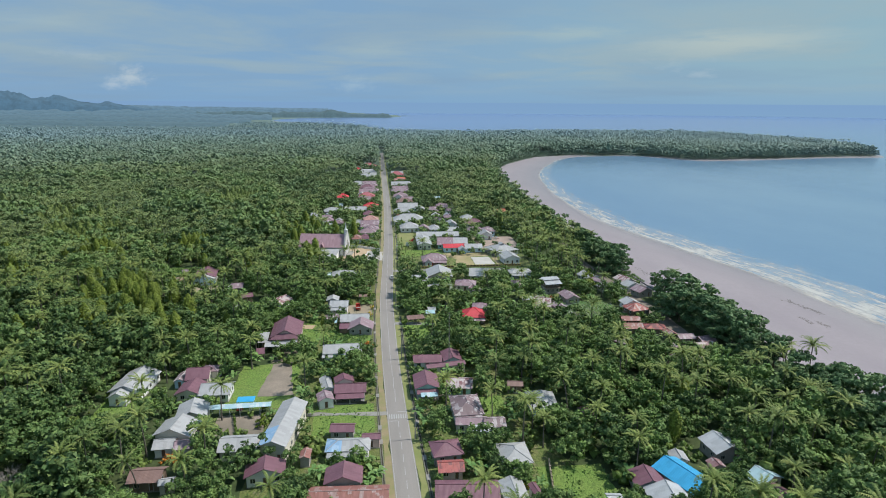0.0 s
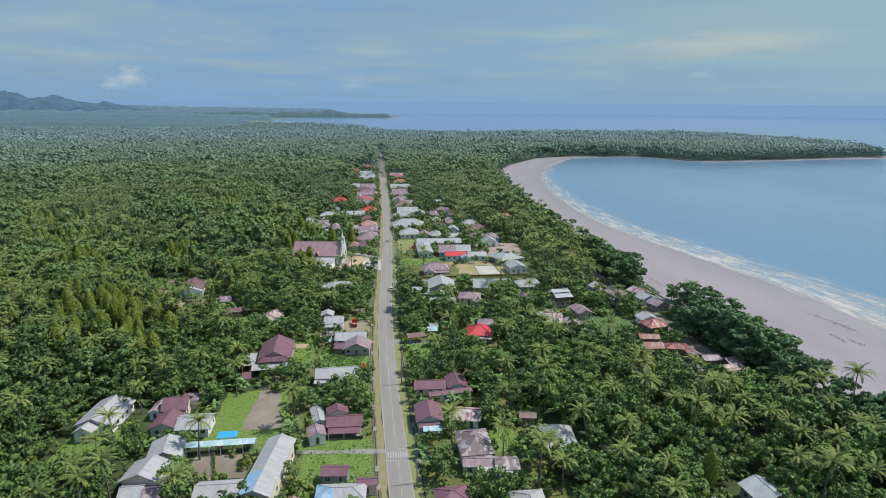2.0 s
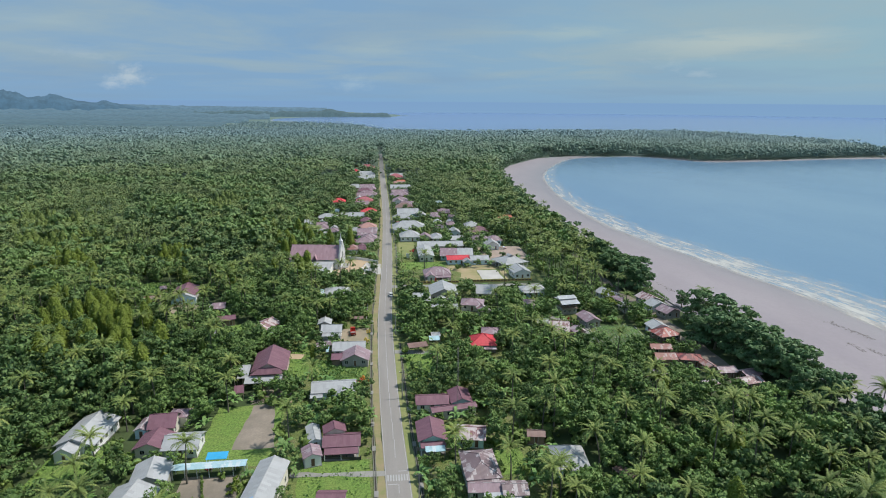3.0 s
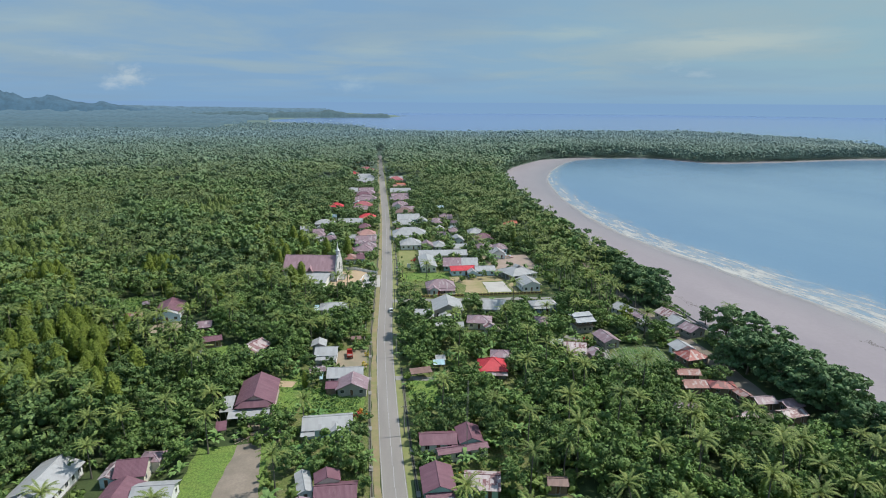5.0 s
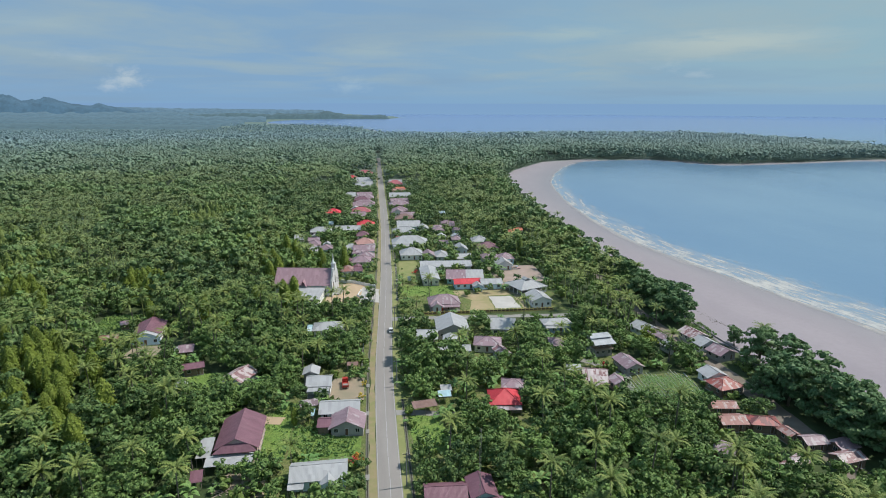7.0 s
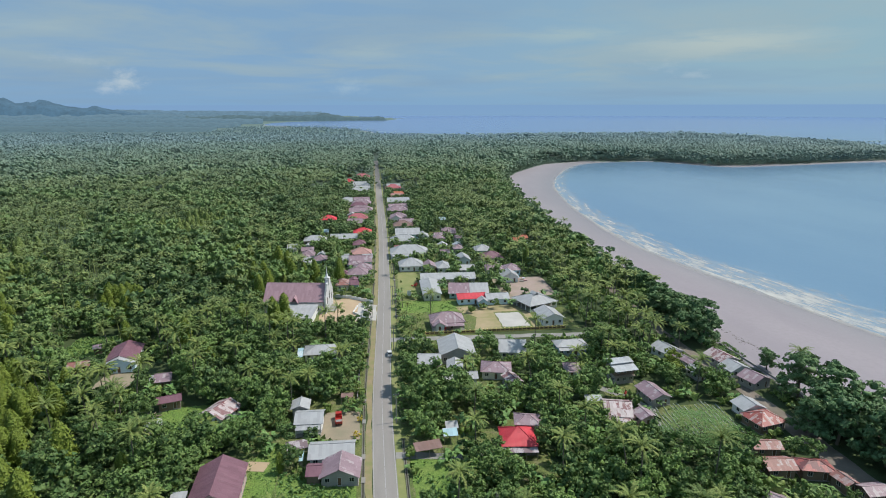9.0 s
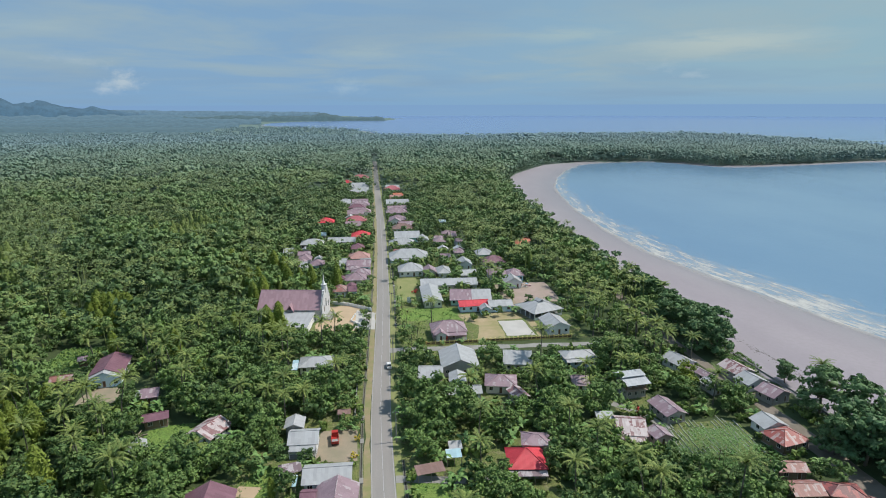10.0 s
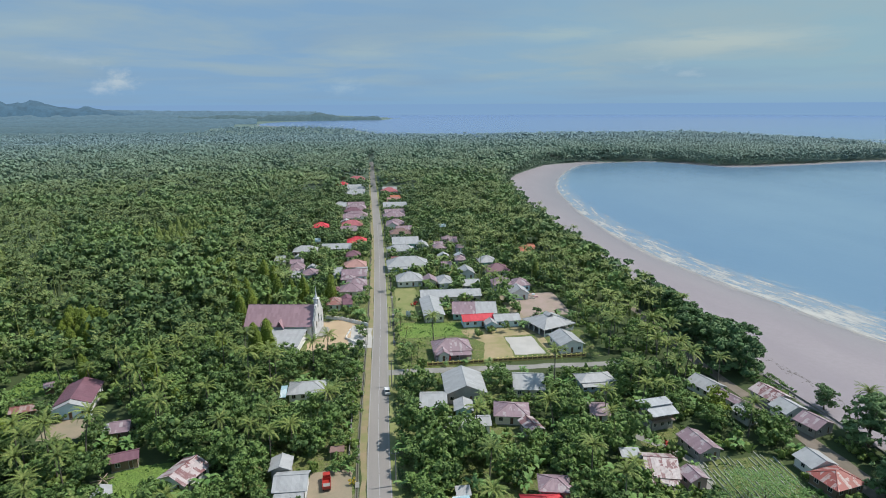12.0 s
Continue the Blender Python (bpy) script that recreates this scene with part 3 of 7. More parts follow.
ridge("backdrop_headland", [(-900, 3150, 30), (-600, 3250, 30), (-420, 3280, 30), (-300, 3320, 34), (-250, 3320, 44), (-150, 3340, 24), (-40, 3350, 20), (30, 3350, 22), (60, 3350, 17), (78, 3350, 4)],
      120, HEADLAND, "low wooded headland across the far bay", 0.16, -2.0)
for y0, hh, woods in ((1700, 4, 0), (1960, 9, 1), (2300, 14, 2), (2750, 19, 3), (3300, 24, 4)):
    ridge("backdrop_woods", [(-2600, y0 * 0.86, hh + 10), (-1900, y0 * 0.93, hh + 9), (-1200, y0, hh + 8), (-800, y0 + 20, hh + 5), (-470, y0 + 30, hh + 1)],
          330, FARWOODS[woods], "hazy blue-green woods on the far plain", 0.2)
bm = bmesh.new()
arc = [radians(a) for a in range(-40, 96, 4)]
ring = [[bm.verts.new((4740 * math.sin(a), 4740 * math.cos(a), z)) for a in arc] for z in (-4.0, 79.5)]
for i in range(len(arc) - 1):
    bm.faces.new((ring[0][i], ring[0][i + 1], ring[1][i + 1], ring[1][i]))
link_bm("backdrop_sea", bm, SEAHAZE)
tagged(bpy.data.objects["backdrop_sea"], "glowing upright strip standing in for the last of the sea", "backdrop", kind="structure")


# ---- road ----
ROAD_Y = [-300, 60, 109, 140, 175, 222, 244, 265, 330, 430, 510, 640, 975, 1300]
ROAD_X = [9.5, 6.5, 4.8, 3.6, 2.5, 2.1, 2.3, 3.0, 4.8, 6.2, 6.4, 5.8, 5.6, 5.0]


def road_x(y):
    return (np.interp(y - 12, ROAD_Y, ROAD_X) + np.interp(y, ROAD_Y, ROAD_X) + np.interp(y + 12, ROAD_Y, ROAD_X)) / 3


def strip(name, x0, x1, y0, y1, z, material, label, category, step=6.0, along_road=True, bite=0.0, thick=0.12):
    """A band that runs beside or on the road, from x0 to x1 off its middle."""
    rng = np.random.default_rng(int(abs(x0) * 10 + abs(y0)))
    bm = bmesh.new()
    ys = np.linspace(y0, y1, max(2, int((y1 - y0) / step)))
    prev = None
    for y in ys:
        c = road_x(y) if along_road else 0.0
        row = [bm.verts.new(p) for p in ((c + x0 + rng.normal(0, bite), y, z), (c + x1 + rng.normal(0, bite), y, z), (c + x1, y, z - thick), (c + x0, y, z - thick))]
        if prev:
            for k in range(4):
                bm.faces.new((prev[k], prev[(k + 1) % 4], row[(k + 1) % 4], row[k]))
        else:
            bm.faces.new(row[::-1])
        prev = row
    bm.faces.new(prev)
    bmesh.ops.recalc_face_normals(bm, faces=bm.faces)
    ob = link_bm(name, bm, material)
    return tagged(ob, label, category, kind="structure")


strip("lawn_village", -34, -4.4, 96, 640, 0.01, LAWN, "grassy plots of the village", "lawn", 8, bite=0.8)
strip("lawn_village", 4.4, 38, 96, 640, 0.01, LAWN, "grassy plots of the village", "lawn", 8, bite=0.8)
strip("road", -2.7, 2.7, -250, 972, 0.07, ASPHALT, "straight two-lane asphalt village road", "road")
strip("verge", -4.4, -2.7, -250, 960, 0.035, VERGE_DIRT, "earthy orange verge beside the road", "verge", 5, bite=0.25)
strip("verge", 2.7, 4.4, -250, 960, 0.035, DRYGRASS, "dry grass verge beside the road", "verge", 5, bite=0.3)
for off in (-2.55, 2.43):
    strip("trim_edge_line", off, off + 0.12, -250, 700, 0.078, PAINTW, "worn white edge line of the road", "road marking", thick=0.004)
bm = bmesh.new()
y = 40.0
while y < 520:
    if not 137 < y < 147:
        c = road_x(y)
        box(bm, c - 0.07, y, 0.072, c + 0.07, y + (3.0 if y < 137 else 7.6), 0.078)
    y += 5.0 if y < 137 else 8.0
link_bm("trim_centre_line", bm, PAINTW)
tagged(bpy.data.objects["trim_centre_line"], "white centre line of the road", "road marking", kind="structure")
crossing = thing("trim_crossing", 3.7, 140.4, 0, 0, "worn white pedestrian crossing on the road", "road marking", kind="structure")
for i in range(8):
    part("stripe", boxed(-2.3 + i * 0.6, -1.1, 0.074, -1.98 + i * 0.6, 1.1, 0.08), PAINTW, crossing)
for yy in (-2.4, 2.2):
    part("stop_line", boxed(-2.2 if yy < 0 else 0.1, yy, 0.074, -0.1 if yy < 0 else 2.3, yy + 0.25, 0.08), PAINTW, crossing)
for side, y0, y1 in ((-5.2, 60, 640), (4.5, 60, 215), (4.5, 300, 640)):
    strip("trim_drain_bed", side + 0.2, side + 0.5, y0, y1, 0.05, DRAIN, "dark bed of the roadside drain", "drain", thick=0.05)
    for dx in (0.0, 0.5):
        strip("trim_drain_wall", side + dx, side + dx + 0.2, y0, y1, 0.18, MOSSY, "low mossy concrete wall of the roadside drain", "drain", thick=0.5)


for side, places in ((-5.25, (108, 117.5, 128.5, 135, 152, 163, 180, 199, 208, 224, 236, 266, 303)), (4.45, (105, 113.5, 121, 137, 153, 169.5, 207.5, 303, 330, 352))):
    for yb in places:
        bm = bmesh.new()
        box(bm, side, -1.0, 0.16, side + 0.9, 1.0, 0.27)
        bridge = link_bm("trim_drain_bridge", bm, CONC)
        bridge.matrix_basis = pose(float(road_x(yb)), yb, 0)
        tagged(bridge, "concrete slab bridging the roadside drain", "drain", kind="structure")


def patch(name, pts, z, material, label, category, kind="structure"):
    """Flat ground cover inside an outline, a few centimetres thick, with an uneven edge."""
    rng = random.Random(name + label)
    bm = bmesh.new()
    ring = []
    n = len(pts)
    for i in range(n):
        a, b = Vector(pts[i]), Vector(pts[(i + 1) % n])
        k = max(1, int((b - a).length / 3))
        for j in range(k):
            p = a.lerp(b, j / k)
            r = 0.35 if j else 0.0
            ring.append((p.x + rng.uniform(-r, r), p.y + rng.uniform(-r, r)))
    top = [bm.verts.new((x, y, z)) for x, y in ring]
    low = [bm.verts.new((x, y, z - 0.1)) for x, y in ring]
    bm.faces.new(top)
    for i in range(len(ring)):
        j = (i + 1) % len(ring)
        bm.faces.new((top[i], low[i], low[j], top[j]))
    bmesh.ops.recalc_face_normals(bm, faces=bm.faces)
    bmesh.ops.triangulate(bm, faces=[f for f in bm.faces if len(f.verts) > 4])
    return tagged(link_bm(name, bm, material), label, category, kind=kind)


OPEN = [(-85, 110, -74, 122), (-52, 121, -45, 126), (-54, 109, -44, 113), (-31, 108, -21, 112.5), (88, 165, 112, 169), (30, 199, 39, 204), (29, 238, 44, 242)]            # open ground, and boxes kept bare for the camera's view: x0, y0, x1, y1


def clearing(x0, y0, x1, y1):
    OPEN.append((x0, y0, x1, y1))
    return [(x0, y0), (x1, y0), (x1, y1), (x0, y1)]


patch("lawn", clearing(-43, 148, -25, 176), 0.03, LAWN2, "mown grass beside the concrete court", "lawn")
patch("pavement_court", [(-35, 155), (-25, 155), (-28.5, 177), (-34, 176)], 0.06, STAINED, "stained old concrete court", "court")
patch("pavement_yard", clearing(-43, 135, -30, 145), 0.04, STAINED, "worn concrete school yard", "yard")
patch("lawn", clearing(-76, 144, -64, 158), 0.03, LAWN2, "terraced vegetable garden", "garden")
patch("lawn", clearing(-18, 133, -2.4, 148), 0.03, LAWN2, "green lawn beside the road", "lawn")
patch("pavement_path", [(-20, 142.6), (0.9, 141.4), (0.9, 143.2), (-20, 144.4)], 0.06, CONC, "narrow concrete path to the road", "path")
patch("lawn", clearing(34, 102, 49, 115), 0.03, LAWN2, "open grass among trees", "lawn")
patch("lawn", clearing(26, 139, 33, 149), 0.03, LAWN2, "bright grass behind a house", "lawn")
patch("lawn", clearing(-21, 189, -4.2, 203), 0.03, LAWN2, "overgrown bright green plot", "lawn")
patch("lawn", clearing(8.4, 188, 17, 206), 0.03, LAWN2, "rough grass plot beside the road", "lawn")
patch("pavement_lane", [(5, 206.6), (30, 203.5), (30, 205.6), (5, 209.2)], 0.05, CONC, "narrow side lane", "lane")
patch("lawn", clearing(14, 282, 77, 306), 0.03, LAWN, "grassy school field", "lawn")
patch("lawn", [(11, 306), (34, 306), (34, 319), (11, 321)], 0.036, LAWN2, "bright grass beside the school", "lawn")
OPEN.append((11, 300, 40, 321))
patch("ground_dirt", [(37, 284.5), (47.6, 284), (47.6, 303), (61, 304), (62, 311), (33, 311), (35, 304), (40, 298)], 0.035, SANDY, "worn sandy earth on the field", "dirt")
patch("ground_dirt", [(59.5, 284.5), (61, 284.5), (62, 303), (59, 303)], 0.035, SANDY, "worn sandy strip beside the court", "dirt")
patch("pavement_court", [(48, 287), (58.5, 286.5), (57.5, 302), (48, 302)], 0.06, PAVE, "pale concrete sports court", "court")
patch("lawn", clearing(11.5, 328, 21, 364), 0.02, DRYGRASS, "yellowing lawn beside the school", "lawn")
patch("pavement_lane", [(6, 277), (40, 276.2), (84, 274.6), (84, 277.6), (40, 279.6), (6, 281)], 0.05, CONC, "narrow lane past the field", "lane")
OPEN.append((8, 274, 84, 282))
patch("pavement_yard", clearing(60, 322, 80, 350), 0.05, PINKDIRT, "bare pinkish earth of a building site", "yard")
patch("ground_dirt", [(55, 318), (62, 318), (64, 350), (56, 348)], 0.04, DIRT, "bare earth of the building site", "dirt")
patch("pavement_plaza", clearing(-21, 299, -3, 327), 0.04, TAN, "sandy forecourt of the church", "forecourt")
patch("pavement_gate", [(-7, 300), (1, 299), (1.5, 317), (-6, 321)], 0.06, PAVE, "paved church entrance", "forecourt")
patch("ground_dirt", clearing(-82, 252, -72, 262), 0.03, DIRT, "bare earth yard before a house", "yard")
patch("lawn", clearing(-57, 224, -43, 238), 0.03, LAWN2, "grassy yard", "lawn")
patch("lawn", clearing(-104, 277, -90, 294), 0.03, LAWN2, "bright clearing in the trees", "lawn")
patch("lawn", clearing(66, 226, 78, 242), 0.03, LAWN, "house garden", "lawn")
patch("pavement_path", [(65, 234), (71, 227.5), (73.5, 222), (71, 210), (73, 210), (76, 222), (73, 228.4), (67, 236)], 0.05, CONC, "curving concrete path", "path")
# the lane's dark tone is tree shade painted in, not damp
patch("road_lane", [(103, 168), (110, 168), (110, 210), (108.6, 240), (107, 256), (106, 285), (109, 330), (105, 330), (102, 285), (103.6, 255), (104.6, 238), (104, 208)],
      0.05, SHADED_EARTH, "damp earth lane behind the beach", "lane")
OPEN.append((101, 170, 112, 300))
patch("ground_dirt", [(-30, 176), (-24, 176), (-26, 190), (-35, 190)], 0.03, DIRT, "bare earth strewn with timber", "dirt")
patch("ground_dirt", [(-30, 206), (-25, 205), (-24, 208.5), (-29, 209.5)], 0.06, TAN, "orange earth behind a house", "dirt")
patch("ground_dirt", [(-14, 216), (-3.6, 216), (-3.6, 230), (-13, 230)], 0.03, DIRT, "earth yard beside the road", "yard")
OPEN.append((-14, 216, -3, 230))
OPEN.append((-37.5, 190, -22, 212))
patch("lawn", [(-30, 190), (-22, 190), (-21, 216), (-27, 216)], 0.03, LAWN2, "grass beside the maroon-roofed house", "lawn")
patch("ground_field", [(70, 206), (92, 204), (95, 222), (76, 224)], 0.03, LAWN, "planted vegetable field", "field")
OPEN.append((70, 204, 95, 224))
OPEN.append((114, 227, 130, 259))


# ---- houses ----
HOUSES = []          # x, y, half width, half depth, height: kept clear of trees
ROOF_WORDS = {"white": "pale zinc", "grey": "grey zinc", "maroon": "maroon metal", "mauve": "faded maroon metal", "rust": "rusty metal", "rustwhite": "patched rusty metal",
              "maroonrust": "rust-streaked maroon metal", "stripe": "mixed striped metal", "red": "bright red metal", "redpink": "pale red metal", "salmon": "salmon metal",
              "blue": "bright blue metal", "cyan": "pale cyan metal", "brown": "brown metal", "orange": "orange metal", "redstripe": "red striped metal"}
SHAPE_WORDS = {"x": "gabled", "y": "gabled", "hip": "hipped", "flat": "single-slope"}


def roof_parts(parent, w, d, e, kind, material, pitch=0.42, name="roof"):
    """A roof of thin plates over w x d at eave height e, with its ridge caps; returns the ridge height."""
    a, b, t = w / 2, d / 2, 0.09
    bm = bmesh.new()
    caps = []
    if kind == "x":
        h = e + b * pitch
        slab(bm, [(-a, -b, e), (a, -b, e), (a, 0, h), (-a, 0, h)], t)
        slab(bm, [(a, b, e), (-a, b, e), (-a, 0, h), (a, 0, h)], t)
        caps = [((-a, 0, h), (a, 0, h))]
    elif kind == "y":
        h = e + a * pitch
        slab(bm, [(a, -b, e), (a, b, e), (0, b, h), (0, -b, h)], t)
        slab(bm, [(-a, b, e), (-a, -b, e), (0, -b, h), (0, b, h)], t)
        caps = [((0, -b, h), (0, b, h))]
    elif kind == "hip":
        m = min(a, b)
        h = e + m * pitch
        r, s = max(a - m, 0.05), max(b - m, 0.05)
        if a >= b:
            p, q_ = (-r, 0, h), (r, 0, h)
            slab(bm, [(-a, -b, e), (a, -b, e), q_, p], t)
            slab(bm, [(a, b, e), (-a, b, e), p, q_], t)
            slab(bm, [(a, -b, e), (a, b, e), q_], t)
            slab(bm, [(-a, b, e), (-a, -b, e), p], t)
            caps = [(p, q_), ((-a, -b, e), p), ((-a, b, e), p), ((a, -b, e), q_), ((a, b, e), q_)]
        else:
            p, q_ = (0, -s, h), (0, s, h)
            slab(bm, [(-a, -b, e), (a, -b, e), p], t)
            slab(bm, [(a, b, e), (-a, b, e), q_], t)
            slab(bm, [(a, -b, e), (a, b, e), q_, p], t)
            slab(bm, [(-a, b, e), (-a, -b, e), p, q_], t)
            caps = [(p, q_), ((-a, -b, e), p), ((a, -b, e), p), ((-a, b, e), q_), ((a, b, e), q_)]
    else:
        h = e + d * 0.12
        slab(bm, [(-a, -b, e), (a, -b, e), (a, b, h), (-a, b, h)], t)
    roof = part(name, bm, material, parent)
    if caps:
        bm = bmesh.new()
        for p, q_ in caps:
            rod(bm, Vector(p) + Vector((0, 0, 0.01)), Vector(q_) + Vector((0, 0, 0.01)), 0.11, 0.11, 5)
        part("ridge_cap", bm, material, roof)
    return h


def wall_run(bm, ax, ay, bx, by, z0, z1, holes, thick=0.15):
    """An upright wall from a to b with openings (u0, u1, v0, v1) cut through it."""
    a, b = Vector((ax, ay, 0)), Vector((bx, by, 0))
    u = (b - a).normalized()
    nrm = Vector((-u.y, u.x, 0)) * thick
    length = (b - a).length

    def block(u0, u1, v0, v1):
        if u1 - u0 < 0.01 or v1 - v0 < 0.01:
            return
        p = [a + u * u0, a + u * u1, a + u * u1 + nrm, a + u * u0 + nrm]
        lo = [bm.verts.new(c + Vector((0, 0, v0))) for c in p]
        hi = [bm.verts.new(c + Vector((0, 0, v1))) for c in p]
        bm.faces.new(lo[::-1])
        bm.faces.new(hi)
        for i in range(4):
            j = (i + 1) % 4
            bm.faces.new((lo[i], lo[j], hi[j], hi[i]))

    at = 0.0
    for u0, u1, v0, v1 in sorted(holes):
        block(at, u0, z0, z1)
        block(u0, u1, z0, v0)
        block(u0, u1, v1, z1)
        at = u1
    block(at, length, z0, z1)


def opening(parent, ax, ay, bx, by, hole, door=False, frame_mat=FRAME):
    """A window or a door set into a hole of the wall from a to b."""
    u0, u1, v0, v1 = hole
    ang = math.degrees(math.atan2(by - ay, bx - ax))
    ob_m = pose(ax, ay, 0, 0, 0, ang)
    bm = bmesh.new()
    for x0, x1, z0, z1 in ((u0, u0 + 0.08, v0, v1), (u1 - 0.08, u1, v0, v1), (u0 + 0.08, u1 - 0.08, v1 - 0.08, v1), (u0 + 0.08, u1 - 0.08, v0, v0 + 0.06)):
        box(bm, x0, -0.03, z0, x1, 0.1, z1)
    if not door:
        mid = (u0 + u1) / 2
        box(bm, mid - 0.03, -0.01, v0 + 0.06, mid + 0.03, 0.08, v1 - 0.08)
    ob = part("door" if door else "window", bm, frame_mat, parent)
    ob.matrix_basis = ob_m
    inner = part("door_leaf" if door else "pane", boxed(u0 + 0.08, 0.04, v0 + 0.06, u1 - 0.08, 0.07, v1 - 0.08), DOORM if door else GLASS, ob)
    return ob


def house(x, y, w, d, rot, e, kind, colour, wall="white", name="house", label="", porch=0.0, openings=2, category="house", pitch=0.42, group="", skirt=False):
    """A house with walls, openings, plinth and a metal roof that overhangs them. w runs along its front."""
    if y > 330 and pitch == 0.42:
        pitch, e = 0.56, e + 0.3
    words = label or f"single-storey house with {wall} walls and a {SHAPE_WORDS[kind]} {ROOF_WORDS[colour]} roof"
    ob = thing(name, x, y, 0, rot, words, category, group)
    HOUSES.append((x, y, w / 2, d / 2 + porch / 2, e, rot))
    o = 0.55 if min(w, d) > 4.5 else 0.3
    a, b = w / 2 - o, d / 2 - o
    top = e + o * pitch - 0.12
    corner = [(-a, -b), (a, -b), (a, b), (-a, b)]
    bm = bmesh.new()
    todo = []
    rng = random.Random(int(x * 7 + y * 13))
    for i in range(4):
        (ax, ay), (bx, by) = corner[i], corner[(i + 1) % 4]
        length = math.hypot(bx - ax, by - ay)
        holes = []
        if i != 2 and length > 2.6:
            n = max(1, min(5, int(length / 2.4))) if openings else 0
            for k in range(n):
                c = length * (k + 0.5) / n
                is_door = i == 0 and k == n // 2 and openings > 0
                hw = 0.45 if is_door else 0.55
                hole = (c - hw, c + hw, 0.25 if is_door else 1.05, 2.2)
                if top > 2.35:
                    holes.append(hole)
                    todo.append((ax, ay, bx, by, hole, is_door))
        wall_run(bm, ax, ay, bx, by, 0.2, top, holes)
    # gable ends
    if kind in "xy":
        hgt = top + (b if kind == "x" else a) * pitch - 0.04
        for s in (-1, 1):
            if kind == "x":
                tri = [(s * a, -b, top), (s * a, b, top), (s * a, 0, hgt)]
                dv = Vector((-s * 0.15, 0, 0))
            else:
                tri = [(-a, s * b, top), (a, s * b, top), (0, s * b, hgt)]
                dv = Vector((0, -s * 0.15, 0))
            v1 = [bm.verts.new(p) for p in tri]
            v2 = [bm.verts.new(Vector(p) + dv) for p in tri]
            bm.faces.new(v1)
            bm.faces.new(v2[::-1])
            for i in range(3):
                j = (i + 1) % 3
                bm.faces.new((v1[i], v2[i], v2[j], v1[j]))
        bmesh.ops.recalc_face_normals(bm, faces=bm.faces)
    walls = part("wall", bm, WALL[wall], ob)
    part("plinth", boxed(-a - 0.1, -b - 0.1, -0.15, a + 0.1, b + 0.1, 0.2), CONC, ob)
    for ax, ay, bx, by, hole, is_door in todo:
        opening(ob, ax, ay, bx, by, hole, is_door)
    ridge_h = roof_parts(ob, w, d, e, kind, ROOF[colour], pitch)
    if skirt:
        # a sloping apron across the foot of the front gable
        k, z1 = 0.5 * w / 2, e + 0.5 * w / 2 * pitch
        bm = bmesh.new()
        slab(bm, [(-w / 2, -d / 2 - 1.4, e - 0.05), (w / 2, -d / 2 - 1.4, e - 0.05), (w / 2 - k, -d / 2 + 0.25, z1 - 0.02), (-w / 2 + k, -d / 2 + 0.25, z1 - 0.02)], 0.07)
        part("gable_skirt", bm, ROOF[colour], ob)
    if porch:
        bm = bmesh.new()
        slab(bm, [(-a, -d / 2 - porch, e - 0.75), (a, -d / 2 - porch, e - 0.75), (a, -d / 2 + 0.3, e - 0.12), (-a, -d / 2 + 0.3, e - 0.12)], 0.07)
        part("porch_roof", bm, ROOF[colour], ob)
        part("porch_floor", boxed(-a, -d / 2 - porch + 0.2, -0.1, a, -b - 0.1, 0.16), CONC, ob)
        n = max(3, int(w / 2.6))
        for k in range(n):
            px = -a + 0.15 + (2 * a - 0.3) * k / (n - 1)
            part("porch_post", boxed(px - 0.07, -d / 2 - porch + 0.25, 0.16, px + 0.07, -d / 2 - porch + 0.39, e - 0.78), WALL["white"], ob)
    return ob


house(-7.3, 105.0, 16.3, 8.0, -3.1, 2.55, "x", "rust", "white")
house(-8.7, 112.3, 8.1, 6.0, -0.7, 2.75, "y", "maroon", "grey")
pale_house = house(-8.3, 124.4, 10.4, 5.7, -2.3, 2.55, "hip", "white", "white", porch=1.2)
house(-10.0, 132.0, 6.0, 4.2, -5.6, 2.55, "x", "maroon", "grey")
house(-3.0, 127.4, 4.5, 2.9, -2.6, 2.6, "x", "maroon", "pink", name="shed", category="shed", openings=1, label="small lean-to shed with a maroon metal roof")
house(-15.9, 156.2, 3.4, 7.5, 12.2, 2.55, "y", "white", "white")
house(-9.0, 152.8, 8.9, 6.1, -0.4, 2.55, "x", "maroon", "grey", porch=1.8)
house(-11.0, 156.2, 5.5, 3.9, 8.7, 3.55, "y", "maroon", "cream")
house(-15.6, 148.2, 4.4, 4.7, 13.2, 2.6, "y", "mauve", "white")
house(-12.7, 180.0, 12.4, 7.5, 2.0, 2.75, "x", "white", "blue")
house(-10.4, 176.4, 3.6, 3.4, 2.0, 2.6, "y", "white", "blue", name="porch_house", label="small gabled front porch of the pale zinc house", pitch=0.5)
house(-9.7, 208.2, 10.7, 7.6, -0.8, 2.55, "x", "white", "white")
house(-7.4, 200.9, 9.0, 7.6, -2.8, 2.3, "y", "mauve", "grey", pitch=0.48)
house(-13.2, 201.2, 3.4, 5.0, -2.8, 2.2, "x", "maroon", "wood", name="shed", category="shed", openings=1, label="low maroon-roofed shed beside a house")
house(-16.3, 223.2, 7.3, 7.3, -1.4, 2.95, "x", "white", "white", porch=1.5)
house(-19.3, 229.6, 5.0, 5.4, 0.2, 3.15, "y", "white", "grey")
house(-32.5, 196.2, 10.2, 14.3, 2.6, 3.55, "y", "maroon", "pink", pitch=0.52, skirt=True)
house(-40.2, 230.3, 7.8, 8.4, -27, 2.55, "y", "rustwhite", "white")
house(-79.4, 270.5, 9.4, 13.4, 8.6, 3.2, "y", "maroon", "white")
